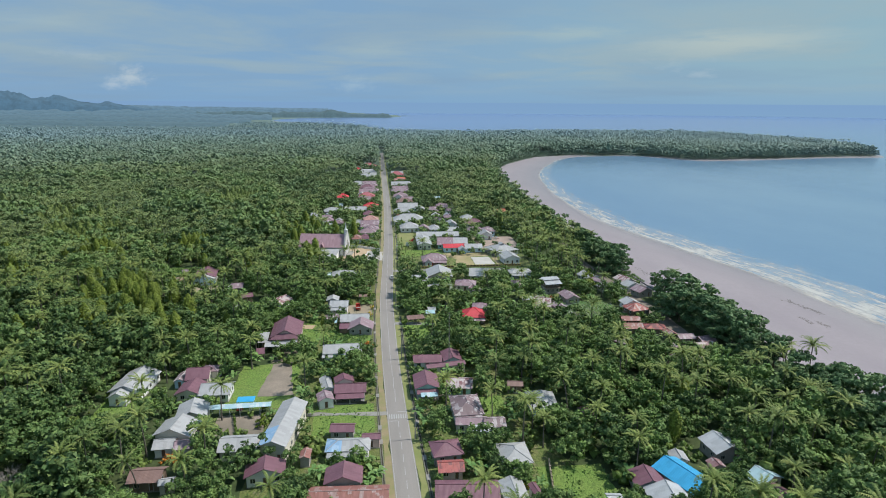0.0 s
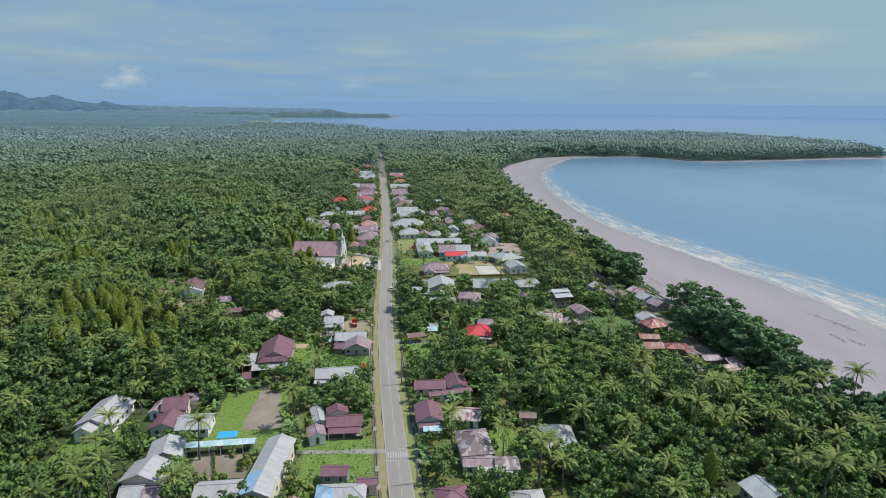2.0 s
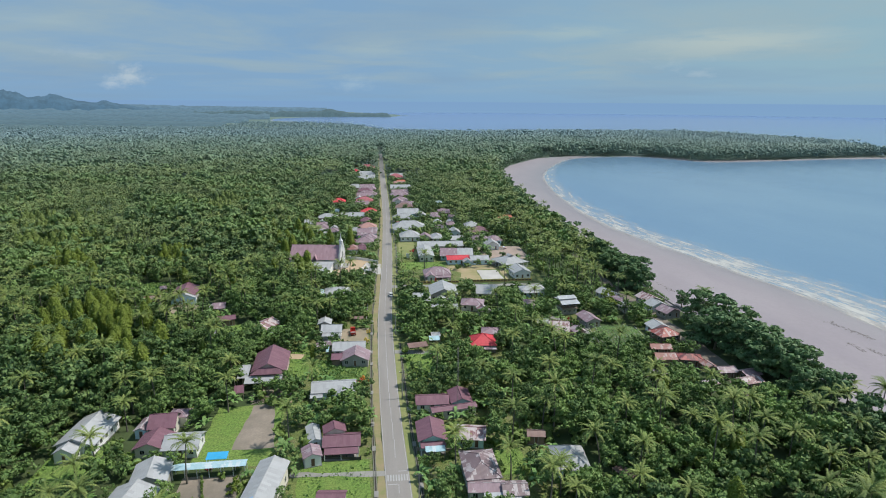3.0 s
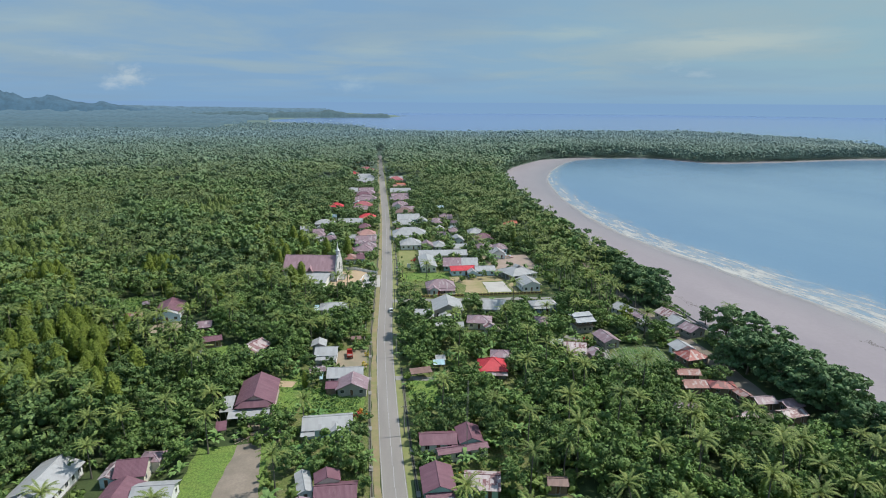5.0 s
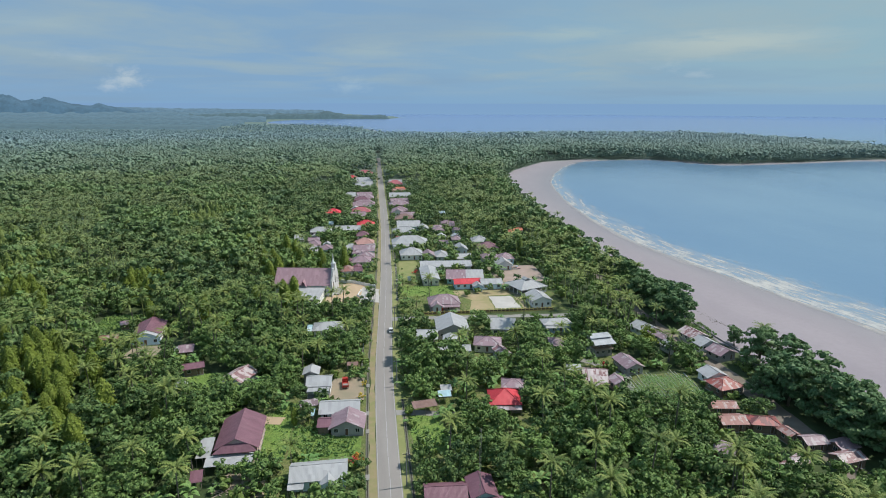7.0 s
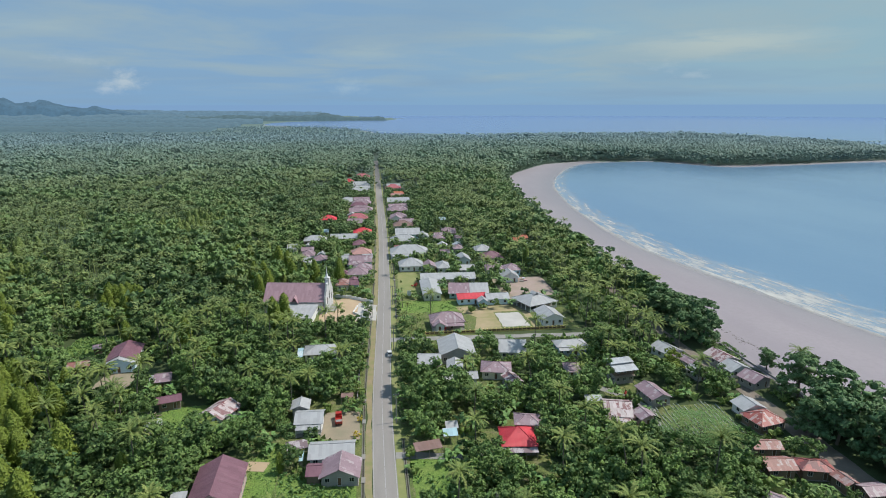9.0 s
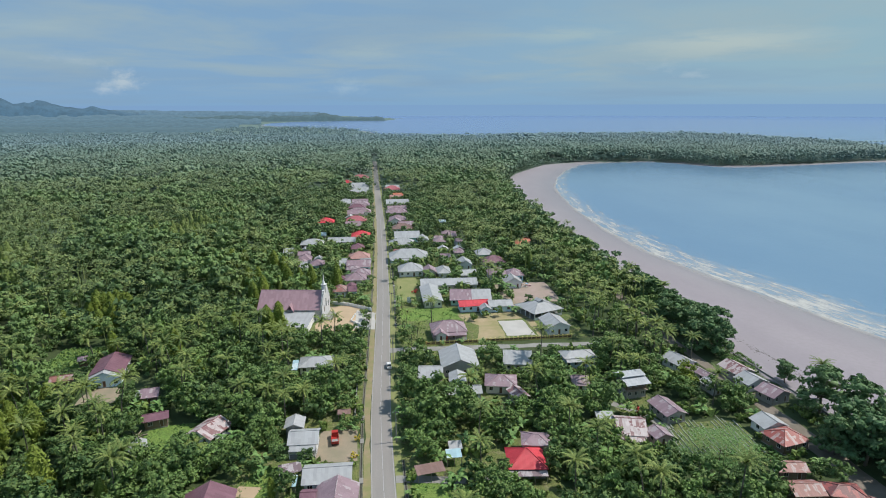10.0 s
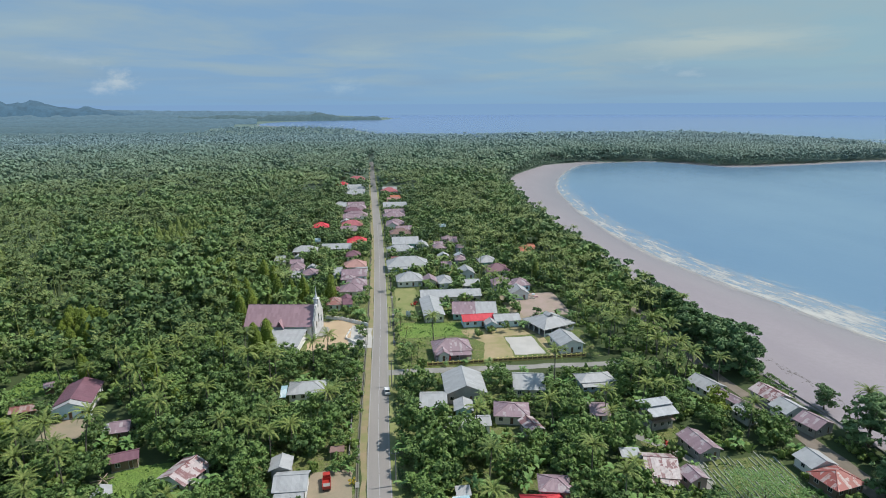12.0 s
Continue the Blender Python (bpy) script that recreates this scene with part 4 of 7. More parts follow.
house(-78.2, 262.8, 9.8, 2.2, 8.6, 2.9, "y", "white", "blue", label="pale blue gabled annex before a maroon-roofed house", category="annex", name="annex", openings=1)
house(-61.5, 252.0, 4.9, 6.4, 9.3, 2.6, "x", "mauve", "wood")
house(-55.6, 238.2, 6.4, 4.6, 17.1, 2.6, "x", "maroon", "wood")
house(-90.9, 265.1, 6.3, 4.3, 13.4, 2.4, "x", "rust", "wood")
house(-91.5, 279.4, 2.9, 3.8, 20.1, 2.2, "x", "mauve", "wood", name="shed", category="shed", openings=1, label="small lean-to shed with a faded maroon metal roof")
house(-55.4, 225.4, 4.2, 4.2, 22.5, 2.2, "y", "white", "cream")
house(-17.0, 267.4, 11.2, 8.1, 1.1, 2.55, "hip", "white", "white")
house(-13.6, 341.7, 6.3, 8.0, 0.0, 2.55, "hip", "rust", "white")
house(-8.2, 340.3, 4.0, 6.0, 0.0, 2.55, "x", "maroon", "mint")
house(-7.3, 358.3, 10.1, 9.0, 0.0, 2.55, "hip", "mauve", "cream")
house(-5.0, 366.5, 9.4, 9.0, 0.0, 2.55, "hip", "mauve", "white")
house(-6.3, 381.2, 12.0, 9.0, 0.0, 2.55, "x", "mauve", "blue")
house(-6.3, 398.0, 11.3, 10.0, 0.0, 2.55, "hip", "salmon", "white")
house(-7.7, 419.4, 7.8, 9.0, 0.0, 2.55, "hip", "maroon", "cream")
house(-6.3, 451.3, 12.0, 10.0, 0.0, 2.55, "hip", "red", "white")
house(-17.3, 436.7, 16.2, 8.0, 0.0, 2.55, "x", "white", "grey")
house(-34.1, 433.1, 13.4, 9.0, 0.0, 2.55, "hip", "white", "pink")
house(-34.4, 397.8, 7.2, 9.0, 0.0, 2.55, "hip", "mauve", "white")
house(-27.2, 386.5, 7.3, 9.0, 0.0, 2.55, "hip", "mauve", "mint")
house(-44.6, 412.6, 5.6, 8.0, 0.0, 2.55, "x", "white", "cream")
house(-33.3, 383.1, 3.9, 7.0, 0.0, 2.55, "x", "white", "white")
house(-13.9, 383.6, 4.4, 7.0, 0.0, 2.55, "x", "white", "blue")
house(-30.6, 498.5, 11.1, 10.0, 0.0, 2.55, "hip", "red", "white")
house(-10.6, 501.6, 14.8, 11.0, 0.0, 2.55, "hip", "redpink", "cream")
house(-8.7, 536.5, 17.3, 10.0, 0.0, 2.55, "hip", "mauve", "white")
house(-8.9, 567.1, 15.6, 12.0, 0.0, 2.55, "hip", "mauve", "grey")
house(-20.1, 578.1, 7.4, 10.0, 0.0, 2.55, "x", "white", "pink")
house(-8.9, 821.1, 10.7, 10.0, 0.0, 3.55, "y", "white", "white")
house(-11.6, 749.6, 18.1, 12.0, 0.0, 2.55, "hip", "redpink", "mint")
house(-24.6, 709.6, 9.6, 10.0, 0.0, 2.55, "hip", "red", "cream")
house(-11.0, 680.0, 17.2, 12.0, 0.0, 2.55, "x", "white", "white")
house(-9.5, 655.4, 14.5, 8.0, 0.0, 2.55, "x", "white", "blue")
house(19.7, 654.6, 15.5, 12.0, 0.0, 2.55, "hip", "redpink", "white")
house(21.0, 599.2, 10.5, 9.0, 0.0, 2.55, "x", "salmon", "cream")
house(21.4, 573.1, 19.0, 10.0, 0.0, 2.55, "x", "white", "white")
house(18.9, 530.1, 15.9, 12.0, 0.0, 2.55, "hip", "mauve", "grey")
house(18.4, 502.6, 12.1, 10.0, 0.0, 2.55, "hip", "mauve", "pink")
house(20.0, 471.3, 13.5, 10.0, 0.0, 2.55, "hip", "brown", "white")
house(21.5, 444.9, 15.5, 11.0, 0.0, 2.55, "x", "white", "mint")
house(17.8, 427.4, 15.1, 10.0, 0.0, 2.55, "hip", "white", "cream")
house(30.5, 436.2, 7.0, 10.0, 0.0, 2.55, "y", "white", "white")
house(19.7, 397.4, 20.9, 13.0, 0.0, 2.55, "hip", "white", "blue", porch=1.5)
house(18.9, 371.0, 12.4, 11.0, 0.0, 2.55, "hip", "white", "white")
house(27.9, 367.0, 6.4, 9.0, 0.0, 2.55, "y", "mauve", "cream")
house(34.5, 365.8, 6.8, 11.0, 0.0, 2.55, "hip", "white", "white")
house(40.0, 430.3, 7.5, 9.0, 0.0, 2.55, "hip", "mauve", "grey")
house(49.2, 444.4, 5.1, 8.0, 0.0, 2.55, "x", "mauve", "pink")
house(46.7, 379.0, 7.4, 10.0, 0.0, 2.55, "y", "white", "white")
house(60.3, 397.7, 9.4, 10.0, 0.0, 2.55, "hip", "white", "mint")
house(62.2, 381.2, 11.6, 10.0, 0.0, 2.55, "hip", "maroon", "cream")
house(59.4, 359.2, 9.4, 9.0, 0.0, 2.55, "hip", "mauve", "white")
house(67.1, 356.8, 8.6, 9.0, 0.0, 2.55, "hip", "mauve", "blue")
house(63.6, 345.2, 8.2, 8.0, 0.0, 2.55, "y", "white", "white")
house(45.4, 358.9, 7.7, 7.0, 0.0, 2.55, "x", "white", "cream")
house(86.3, 417.1, 9.2, 9.0, 0.0, 2.55, "hip", "orange", "white")
house(47.3, 403.0, 5.8, 8.0, 0.0, 2.55, "hip", "mauve", "grey")
house(37.2, 327.2, 9.3, 13.2, -7.6, 2.55, "x", "mauve", "mint")
house(45.6, 326.1, 8.2, 12.6, -5.7, 2.75, "x", "white", "cream")
house(66.5, 290.4, 8.8, 10.7, 5.5, 3.15, "y", "white", "white")
house(27.3, 291.0, 12.9, 9.4, 0.0, 2.7, "hip", "mauve", "pink", porch=1.6, pitch=0.58)
house(24.0, 286.6, 4.6, 5.6, 0.0, 2.5, "y", "mauve", "white", name="porch_house", label="gabled front porch wing with a faded maroon roof", pitch=0.6)
house(27.0, 262.9, 11.8, 13.2, -1.9, 3.15, "y", "white", "grey")
house(17.5, 255.7, 7.5, 8.9, -6.4, 2.55, "x", "white", "pink")
house(23.6, 243.2, 14.2, 5.4, -2.0, 2.55, "x", "white", "white")
house(25.0, 251.2, 5.2, 6.1, -6.5, 2.55, "y", "white", "mint")
house(45.7, 262.5, 9.1, 11.1, -11.2, 2.75, "x", "white", "cream")
house(64.9, 260.7, 10.8, 6.3, 0.6, 3.55, "hip", "white", "blue", porch=1.2)
house(37.2, 247.4, 9.4, 8.0, -12, 2.7, "hip", "mauve", "cream")
house(40.4, 239.6, 4.6, 6.4, 14, 2.5, "y", "rustwhite", "grey")
house(59.8, 244.8, 5.2, 7.1, -8.0, 2.55, "x", "mauve", "white")
house(77.7, 226.7, 6.5, 9.0, 8.0, 2.55, "y", "mauve", "grey")
house(63.9, 219.1, 7.4, 9.6, -13.7, 2.55, "x", "rustwhite", "grey", porch=1.5)
house(69.6, 214.9, 5.0, 5.0, 8.0, 2.6, "y", "mauve", "pink")
house(99.5, 216.5, 7.2, 5.8, 5.0, 2.55, "y", "white", "white")
house(99.3, 209.9, 8.6, 7.4, 12.0, 2.55, "hip", "redstripe", "wood", pitch=0.5)
house(110.2, 246.7, 7.5, 8.5, 12.0, 2.55, "y", "rustwhite", "grey")
house(109.8, 239.1, 7.8, 6.0, 10.0, 2.55, "y", "white", "white")
house(111.3, 231.6, 7.7, 6.5, 17.0, 2.55, "y", "mauve", "grey")
house(95.9, 254.5, 7.6, 8.5, 18.0, 2.55, "y", "white", "white")
house(97.9, 246.7, 4.1, 8.7, 15.0, 2.55, "y", "mauve", "cream")
house(97.3, 238.4, 4.8, 6.2, 12.0, 2.3499999999999996, "y", "white", "white")
house(34.5, 208.3, 8.8, 8.6, -6.0, 2.7, "hip", "red", "grey", pitch=0.62)
house(38.5, 214.5, 7.0, 6.0, -12.0, 3.55, "hip", "mauve", "pink")
house(13.9, 170.2, 9.0, 6.0, -1.8, 2.55, "x", "maroon", "white")
house(21.4, 170.1, 5.9, 7.5, 2.5, 3.15, "y", "maroon", "mint")
house(19.1, 165.4, 12.3, 3.1, 9.4, 2.6, "x", "maroon", "cream", name="shed", category="shed", openings=1, label="small lean-to shed with a maroon metal roof")
house(12.2, 153.9, 7.1, 9.2, 0.7, 2.95, "y", "maroon", "mint", porch=1.5)
house(21.6, 153.0, 7.8, 6.9, -10.8, 2.55, "x", "rustwhite", "mint")
house(21.5, 138.5, 7.8, 10.8, 1.3, 3.55, "hip", "stripe", "white", porch=1.6)
house(21.9, 132.1, 8.1, 4.1, -4.6, 2.55, "x", "mauve", "cream")
house(27.5, 130.9, 5.5, 5.1, -1.9, 2.6, "x", "stripe", "white", name="shed", category="shed", openings=1, label="small lean-to shed with a striped metal roof")
house(14.2, 120.5, 7.1, 6.6, 5.9, 2.75, "hip", "maroon", "grey")
house(14.5, 114.0, 5.9, 4.8, -0.9, 2.3499999999999996, "x", "maroonrust", "pink")
house(29.3, 116.6, 7.0, 8.4, 0.8, 2.95, "hip", "white", "white")
house(16.8, 105.0, 13.3, 7.0, -5.1, 2.55, "x", "maroon", "mint")
house(26.4, 103.0, 5.3, 9.1, 1.8, 2.55, "y", "white", "cream")
house(31.0, 103.5, 1.9, 4.8, 8.8, 2.6, "y", "maroon", "white", name="shed", category="shed", openings=1, label="small lean-to shed with a maroon metal roof")
house(42.0, 139.5, 7.8, 9.5, -5.0, 3.1, "hip", "white", "blue", pitch=0.66)
house(37.5, 151.4, 4.5, 3.5, -9.1, 2.3499999999999996, "x", "brown", "wood")
house(63.8, 104.0, 7.7, 12.5, 22.0, 3.15, "y", "blue", "cream")
house(66.2, 112.3, 3.9, 4.0, -6.5, 2.55, "y", "white", "white")
house(78.3, 115.3, 7.6, 7.2, 5.0, 2.95, "y", "grey", "grey")
house(73.3, 108.9, 3.4, 3.0, 0.8, 2.4, "y", "rustwhite", "pink", name="shed", category="shed", openings=1, label="small lean-to shed with a patched rusty metal roof")
house(55.7, 105.2, 7.1, 5.9, -4.7, 2.55, "y", "maroon", "white")
house(57.5, 99.3, 8.9, 5.5, -5.7, 2.55, "y", "grey", "mint")
house(80.6, 103.0, 7.0, 4.5, 22.0, 2.75, "y", "cyan", "cream")
house(79.4, 96.7, 8.0, 6.0, 25.0, 2.55, "y", "maroon", "white")
house(46.0, 99.3, 3.2, 3.7, -7.4, 2.6, "x", "grey", "blue", name="shed", category="shed", openings=1, label="small lean-to shed with a grey zinc metal roof")
house(-48.3, 142.4, 7.6, 7.9, 7.9, 3.55, "y", "white", "cream", name="school_hall", category="school building", label="school hall with a pale zinc gable at the yard")
house(-49.4, 133.9, 9.1, 7.4, -7.1, 3.55, "y", "white", "cream", name="school_hall", category="school building", label="front school hall with cream gable wall and zinc roof")
house(-50.7, 129.1, 4.9, 5.2, 3.4, 2.55, "x", "white", "white")
house(-46.5, 128.3, 3.6, 4.6, 5.6, 2.55, "x", "mauve", "grey")
long_hall = house(-24.0, 132.5, 6.6, 20.9, -7.2, 4.4, "y", "white", "cream", name="school_hall", category="school building", label="long cream school hall with a pale gabled zinc roof")
house(-33.3, 126.8, 8.9, 7.2, -0.2, 2.95, "x", "white", "cream", name="school_hall", category="school building", label="low school wing with a pale zinc roof")
house(-52.6, 156.4, 7.6, 7.4, -3.2, 2.55, "y", "maroon", "cream")
house(-52.9, 164.4, 6.6, 7.2, 4.0, 3.1, "x", "maroon", "cream", pitch=0.6)
house(-50.6, 168.6, 5.0, 4.4, -3.2, 2.9, "hip", "mauve", "cream")
house(-57.6, 164.6, 3.4, 6.2, -3.2, 2.4, "y", "stripe", "blue", name="shed", category="shed", openings=1, label="pale blue outbuilding with mixed sheets on its roof")
house(-45.8, 155.9, 8.4, 7.9, 0.2, 2.55, "x", "white", "white")
house(-69.8, 162.2, 9.4, 13.2, -4.1, 2.75, "y", "white", "white")
house(-71.0, 154.6, 5.0, 4.0, -4.1, 2.7, "y", "white", "white", name="porch_house", label="gabled white front porch before a pale-roofed house", pitch=0.55)
house(-50.3, 116.9, 7.0, 5.8, -0.6, 2.55, "x", "brown", "wood")
house(-45.6, 114.5, 3.3, 2.8, 10.4, 2.4, "x", "white", "cream", name="shed", category="shed", openings=1, label="small lean-to shed with a pale zinc metal roof")
house(-25.7, 116.2, 8.6, 5.4, 5.9, 2.75, "y", "maroon", "white")
house(-17.8, 121.8, 2.5, 3.8, -3.2, 2.4, "y", "rust", "grey", name="shed", category="shed", openings=1, label="small lean-to shed with a rusty metal roof")
house(89.6, 191.0, 7.0, 5.6, -5.0, 2.5, "x", "rust", "wood")
house(97.2, 189.2, 7.4, 5.2, -14.0, 2.7, "hip", "maroonrust", "wood")
house(81.0, 178.6, 6.0, 5.5, 42.0, 2.6, "y", "mauve", "wood")
house(100.4, 184.0, 3.8, 4.6, 6.0, 2.4, "y", "rust", "wood")
house(106.6, 172.7, 7.0, 4.5, 10.0, 2.5, "x", "rustwhite", "wood")
house(93.2, 171.9, 7.3, 3.7, 26.0, 2.4, "x", "rustwhite", "wood")
house(103.6, 180.0, 6.0, 4.6, 0.0, 2.5, "x", "mauve", "wood")
# smaller houses of the second rows
house(-21.6, 586.2, 9.0, 7.2, 0, 2.6, "hip", "white", "white")
house(-9.2, 580.0, 13.4, 9.0, 4, 2.6, "x", "mauve", "cream")
house(-10.8, 554.6, 13.5, 9.0, -5, 2.6, "hip", "maroon", "pink")
house(-11.5, 527.5, 12.0, 9.0, 2, 2.6, "x", "mauve", "white")
house(-14.8, 510.3, 7.6, 6.1, -3, 2.6, "y", "white", "mint")
house(-12.1, 484.6, 10.7, 8.5, 6, 2.6, "x", "mauve", "grey")
house(-36.4, 418.0, 3.5, 5.0, 0, 2.6, "y", "white", "white")
house(-35.7, 406.6, 7.0, 5.6, 4, 2.6, "x", "mauve", "cream")
house(-35.6, 391.3, 5.4, 5.0, -5, 2.6, "hip", "mauve", "pink")
house(-27.2, 395.6, 4.9, 5.0, -3, 2.6, "y", "white", "mint")
house(-13.7, 389.1, 4.2, 5.0, 0, 2.6, "x", "white", "white")
house(-3.0, 387.7, 5.7, 5.0, 4, 2.6, "x", "white", "cream")
house(-9.2, 374.5, 6.6, 5.3, -5, 2.6, "hip", "mauve", "pink")
house(-14.8, 358.4, 5.9, 5.0, 6, 2.6, "hip", "maroon", "grey")
house(-8.8, 345.3, 4.4, 5.0, 0, 2.6, "y", "maroon", "white")
house(-29.2, 455.4, 3.3, 5.0, 4, 2.6, "x", "cyan", "cream")
house(-11.3, 641.4, 15.2, 9.0, -5, 2.6, "x", "white", "pink")
house(20.4, 664.6, 13.6, 9.0, 2, 2.6, "x", "white", "white")
house(23.6, 612.6, 9.6, 7.7, -3, 2.6, "x", "orange", "mint")
house(19.5, 542.9, 14.8, 9.0, 6, 2.6, "x", "mauve", "grey")
house(16.2, 494.5, 8.9, 7.2, 0, 2.6, "y", "mauve", "white")
house(22.7, 480.0, 10.5, 8.4, 4, 2.6, "x", "mauve", "cream")
house(14.4, 405.9, 5.0, 5.0, -3, 2.6, "x", "rust", "mint")
house(45.1, 560.0, 6.0, 5.0, 6, 2.6, "x", "white", "grey")
house(48.0, 487.3, 5.0, 5.0, 0, 2.6, "x", "cyan", "white")
house(39.9, 436.8, 5.5, 5.0, 4, 2.6, "x", "mauve", "cream")
house(47.3, 451.0, 7.7, 6.1, -5, 2.6, "hip", "mauve", "pink")
house(50.6, 428.3, 4.8, 5.0, 2, 2.6, "x", "mauve", "white")
house(39.4, 409.6, 6.3, 5.0, -3, 2.6, "y", "white", "mint")
house(48.1, 409.0, 5.6, 5.0, 6, 2.6, "y", "grey", "grey")
house(38.7, 392.7, 5.4, 5.0, 0, 2.6, "x", "mauve", "white")
house(90.4, 423.6, 4.1, 5.0, 4, 2.6, "x", "orange", "cream")

# ---- larger buildings ----
def church(x, y, rot):
    """A long church: steep roof, stepped white front with tower and spire at its east end, and a low flat-roofed annex."""
    ob = thing("church", x, y, 0, rot, "white church with a steep faded maroon roof and a pale spire", "church")
    for px, a in ((-6, 8), (6, 8)):
        HOUSES.append((x + px, y, a, 7, 5, rot))
    bm = bmesh.new()
    a, b, top = 11.8, 6.1, 5.0
    corner = [(-a, -b), (a, -b), (a, b), (-a, b)]
    holes = {0: [(2.2 + 3.1 * k, 3.2 + 3.1 * k, 1.4, 3.6) for k in range(7)], 1: [(5.0, 7.2, 0.2, 3.0)], 2: [], 3: []}
    for i in range(4):
        wall_run(bm, *corner[i], *corner[(i + 1) % 4], 0.0, top, holes[i], 0.25)
    part("wall", bm, WALL["white"], ob)
    for h in holes[0]:
        opening(ob, *corner[0], *corner[1], h)
    opening(ob, *corner[1], *corner[2], holes[1][0], True)
    roof_parts(ob, 24.4, 13.4, 4.9, "x", ROOF["church"], 0.88)
    # stepped front
    bm = bmesh.new()
    for k, (hw, z1) in enumerate(((6.9, 6.4), (5.6, 8.2), (4.2, 9.8), (2.8, 11.4), (1.5, 12.6))):
        box(bm, 12.2, -hw, (0.0, 6.4, 8.2, 9.8, 11.4)[k], 12.9, hw, z1)
    front = part("front", bm, CHURCHFRONT, ob, "stepped pale grey church front")
    for s in (-1, 1):
        for yy, zz in ((6.6, 6.4), (5.2, 8.2), (3.8, 9.8)):
            bm = bmesh.new()
            box(bm, 12.25, s * yy - 0.3, zz, 12.85, s * yy + 0.3, zz + 0.9)
            rod(bm, (12.55, s * yy, zz + 0.9), (12.55, s * yy, zz + 1.9), 0.3, 0.02, 4)
            part("pinnacle", bm, CHURCHFRONT, front)
    for yy, zz, hh in ((-3.6, 3.4, 2.4), (0, 4.4, 3.2), (3.6, 3.4, 2.4)):
        part("pane", boxed(12.9, yy - 0.5, zz, 12.94, yy + 0.5, zz + hh), GLASS, front)
    bm = bmesh.new()
    box(bm, 11.6, -0.9, 10.2, 13.2, 0.9, 13.0)
    box(bm, 11.4, -1.1, 13.0, 13.4, 1.1, 13.25)
    tower = part("tower", bm, CHURCHFRONT, ob)
    bm = bmesh.new()
    rod(bm, (12.3, 0, 13.25), (12.3, 0, 14.6), 0.7, 0.35, 8)
    rod(bm, (12.3, 0, 14.6), (12.3, 0, 17.6), 0.28, 0.03, 8)
    part("spire", bm, WALL["white"], tower, "slender pale spire")
    # entrance block and steps
    bm = bmesh.new()
    box(bm, 12.95, -4.6, 0, 15.2, 4.6, 0.5)
    box(bm, 15.2, -3.6, 0, 15.9, 3.6, 0.25)
    part("steps", bm, CONC, ob)
    # annex
    bm = bmesh.new()
    an = [(-3.2, -19.4), (9.6, -19.4), (9.6, -6.2), (-3.2, -6.2)]
    for i in range(4):
        wall_run(bm, *an[i], *an[(i + 1) % 4], 0.0, 3.1, [(1.5 + 2.6 * k, 3.0 + 2.6 * k, 1.0, 2.3) for k in range(4)] if i == 0 else [], 0.2)
    annex = part("annex", bm, WALL["white"], ob)
    for k in range(4):
        opening(ob, *an[0], *an[1], (1.5 + 2.6 * k, 3.0 + 2.6 * k, 1.0, 2.3))
    bm = bmesh.new()
    slab(bm, [(-3.8, -20.0, 3.15), (10.2, -20.0, 3.15), (10.2, -6.9, 4.1), (-3.8, -6.9, 4.1)], 0.1)
    part("annex_roof", bm, ROOF["white"], ob)
    bm = bmesh.new()
    for s in (-1, 1):
        slab(bm, [(0.6 + s * 1.5, -7.6 * 1.0, 4.4), (0.6 + s * 1.5, -4.4, 4.4), (0.6, -4.4, 7.2), (0.6, -7.6, 7.2)][::s], 0.08)
    part("dormer", bm, ROOF["church"], ob, "small steep pointed dormer")
    for s in (-1, 1):
        HOUSES.append((-25.5 + s * 3, 302, 5, 7, 3, 0))
    return ob


def open_hall(x, y, w, d, rot):
    ob = thing("hall", x, y, 0, rot, "open-sided hall with a broad pale hipped zinc roof", "hall")
    HOUSES.append((x, y, w / 2, d / 2, 2.8, rot))
    roof_parts(ob, w, d, 2.9, "hip", ROOF["white"], 0.4)
    part("floor_slab", boxed(-w / 2 + 0.5, -d / 2 + 0.5, -0.1, w / 2 - 0.5, d / 2 - 0.5, 0.22), CONC, ob)
    for i in range(5):
        for j in range(5):
            if i in (0, 4) or j in (0, 4):
                px, py = (w / 2 - 0.7) * (i / 2 - 1), (d / 2 - 0.7) * (j / 2 - 1)
                part("post", boxed(px - 0.12, py - 0.12, 0.22, px + 0.12, py + 0.12, 3.1), WALL["white"], ob)
    for s in (-1, 1):
        part("low_wall", boxed(-w / 2 + 0.9, s * (d / 2 - 0.75) - 0.07, 0.22, w / 2 - 0.9, s * (d / 2 - 0.75) + 0.07, 1.1), WALL["white"], ob)
    bm = bmesh.new()
    zt = 2.9 + w / 2 * 0.4
    slab(bm, [(1.3, -1.7, zt - 0.25), (1.3, 1.7, zt - 0.25), (0, 1.7, zt + 0.5), (0, -1.7, zt + 0.5)], 0.06)
    slab(bm, [(-1.3, 1.7, zt - 0.25), (-1.3, -1.7, zt - 0.25), (0, -1.7, zt + 0.5), (0, 1.7, zt + 0.5)], 0.06)
    part("ridge_vent", bm, ROOF["white"], ob)


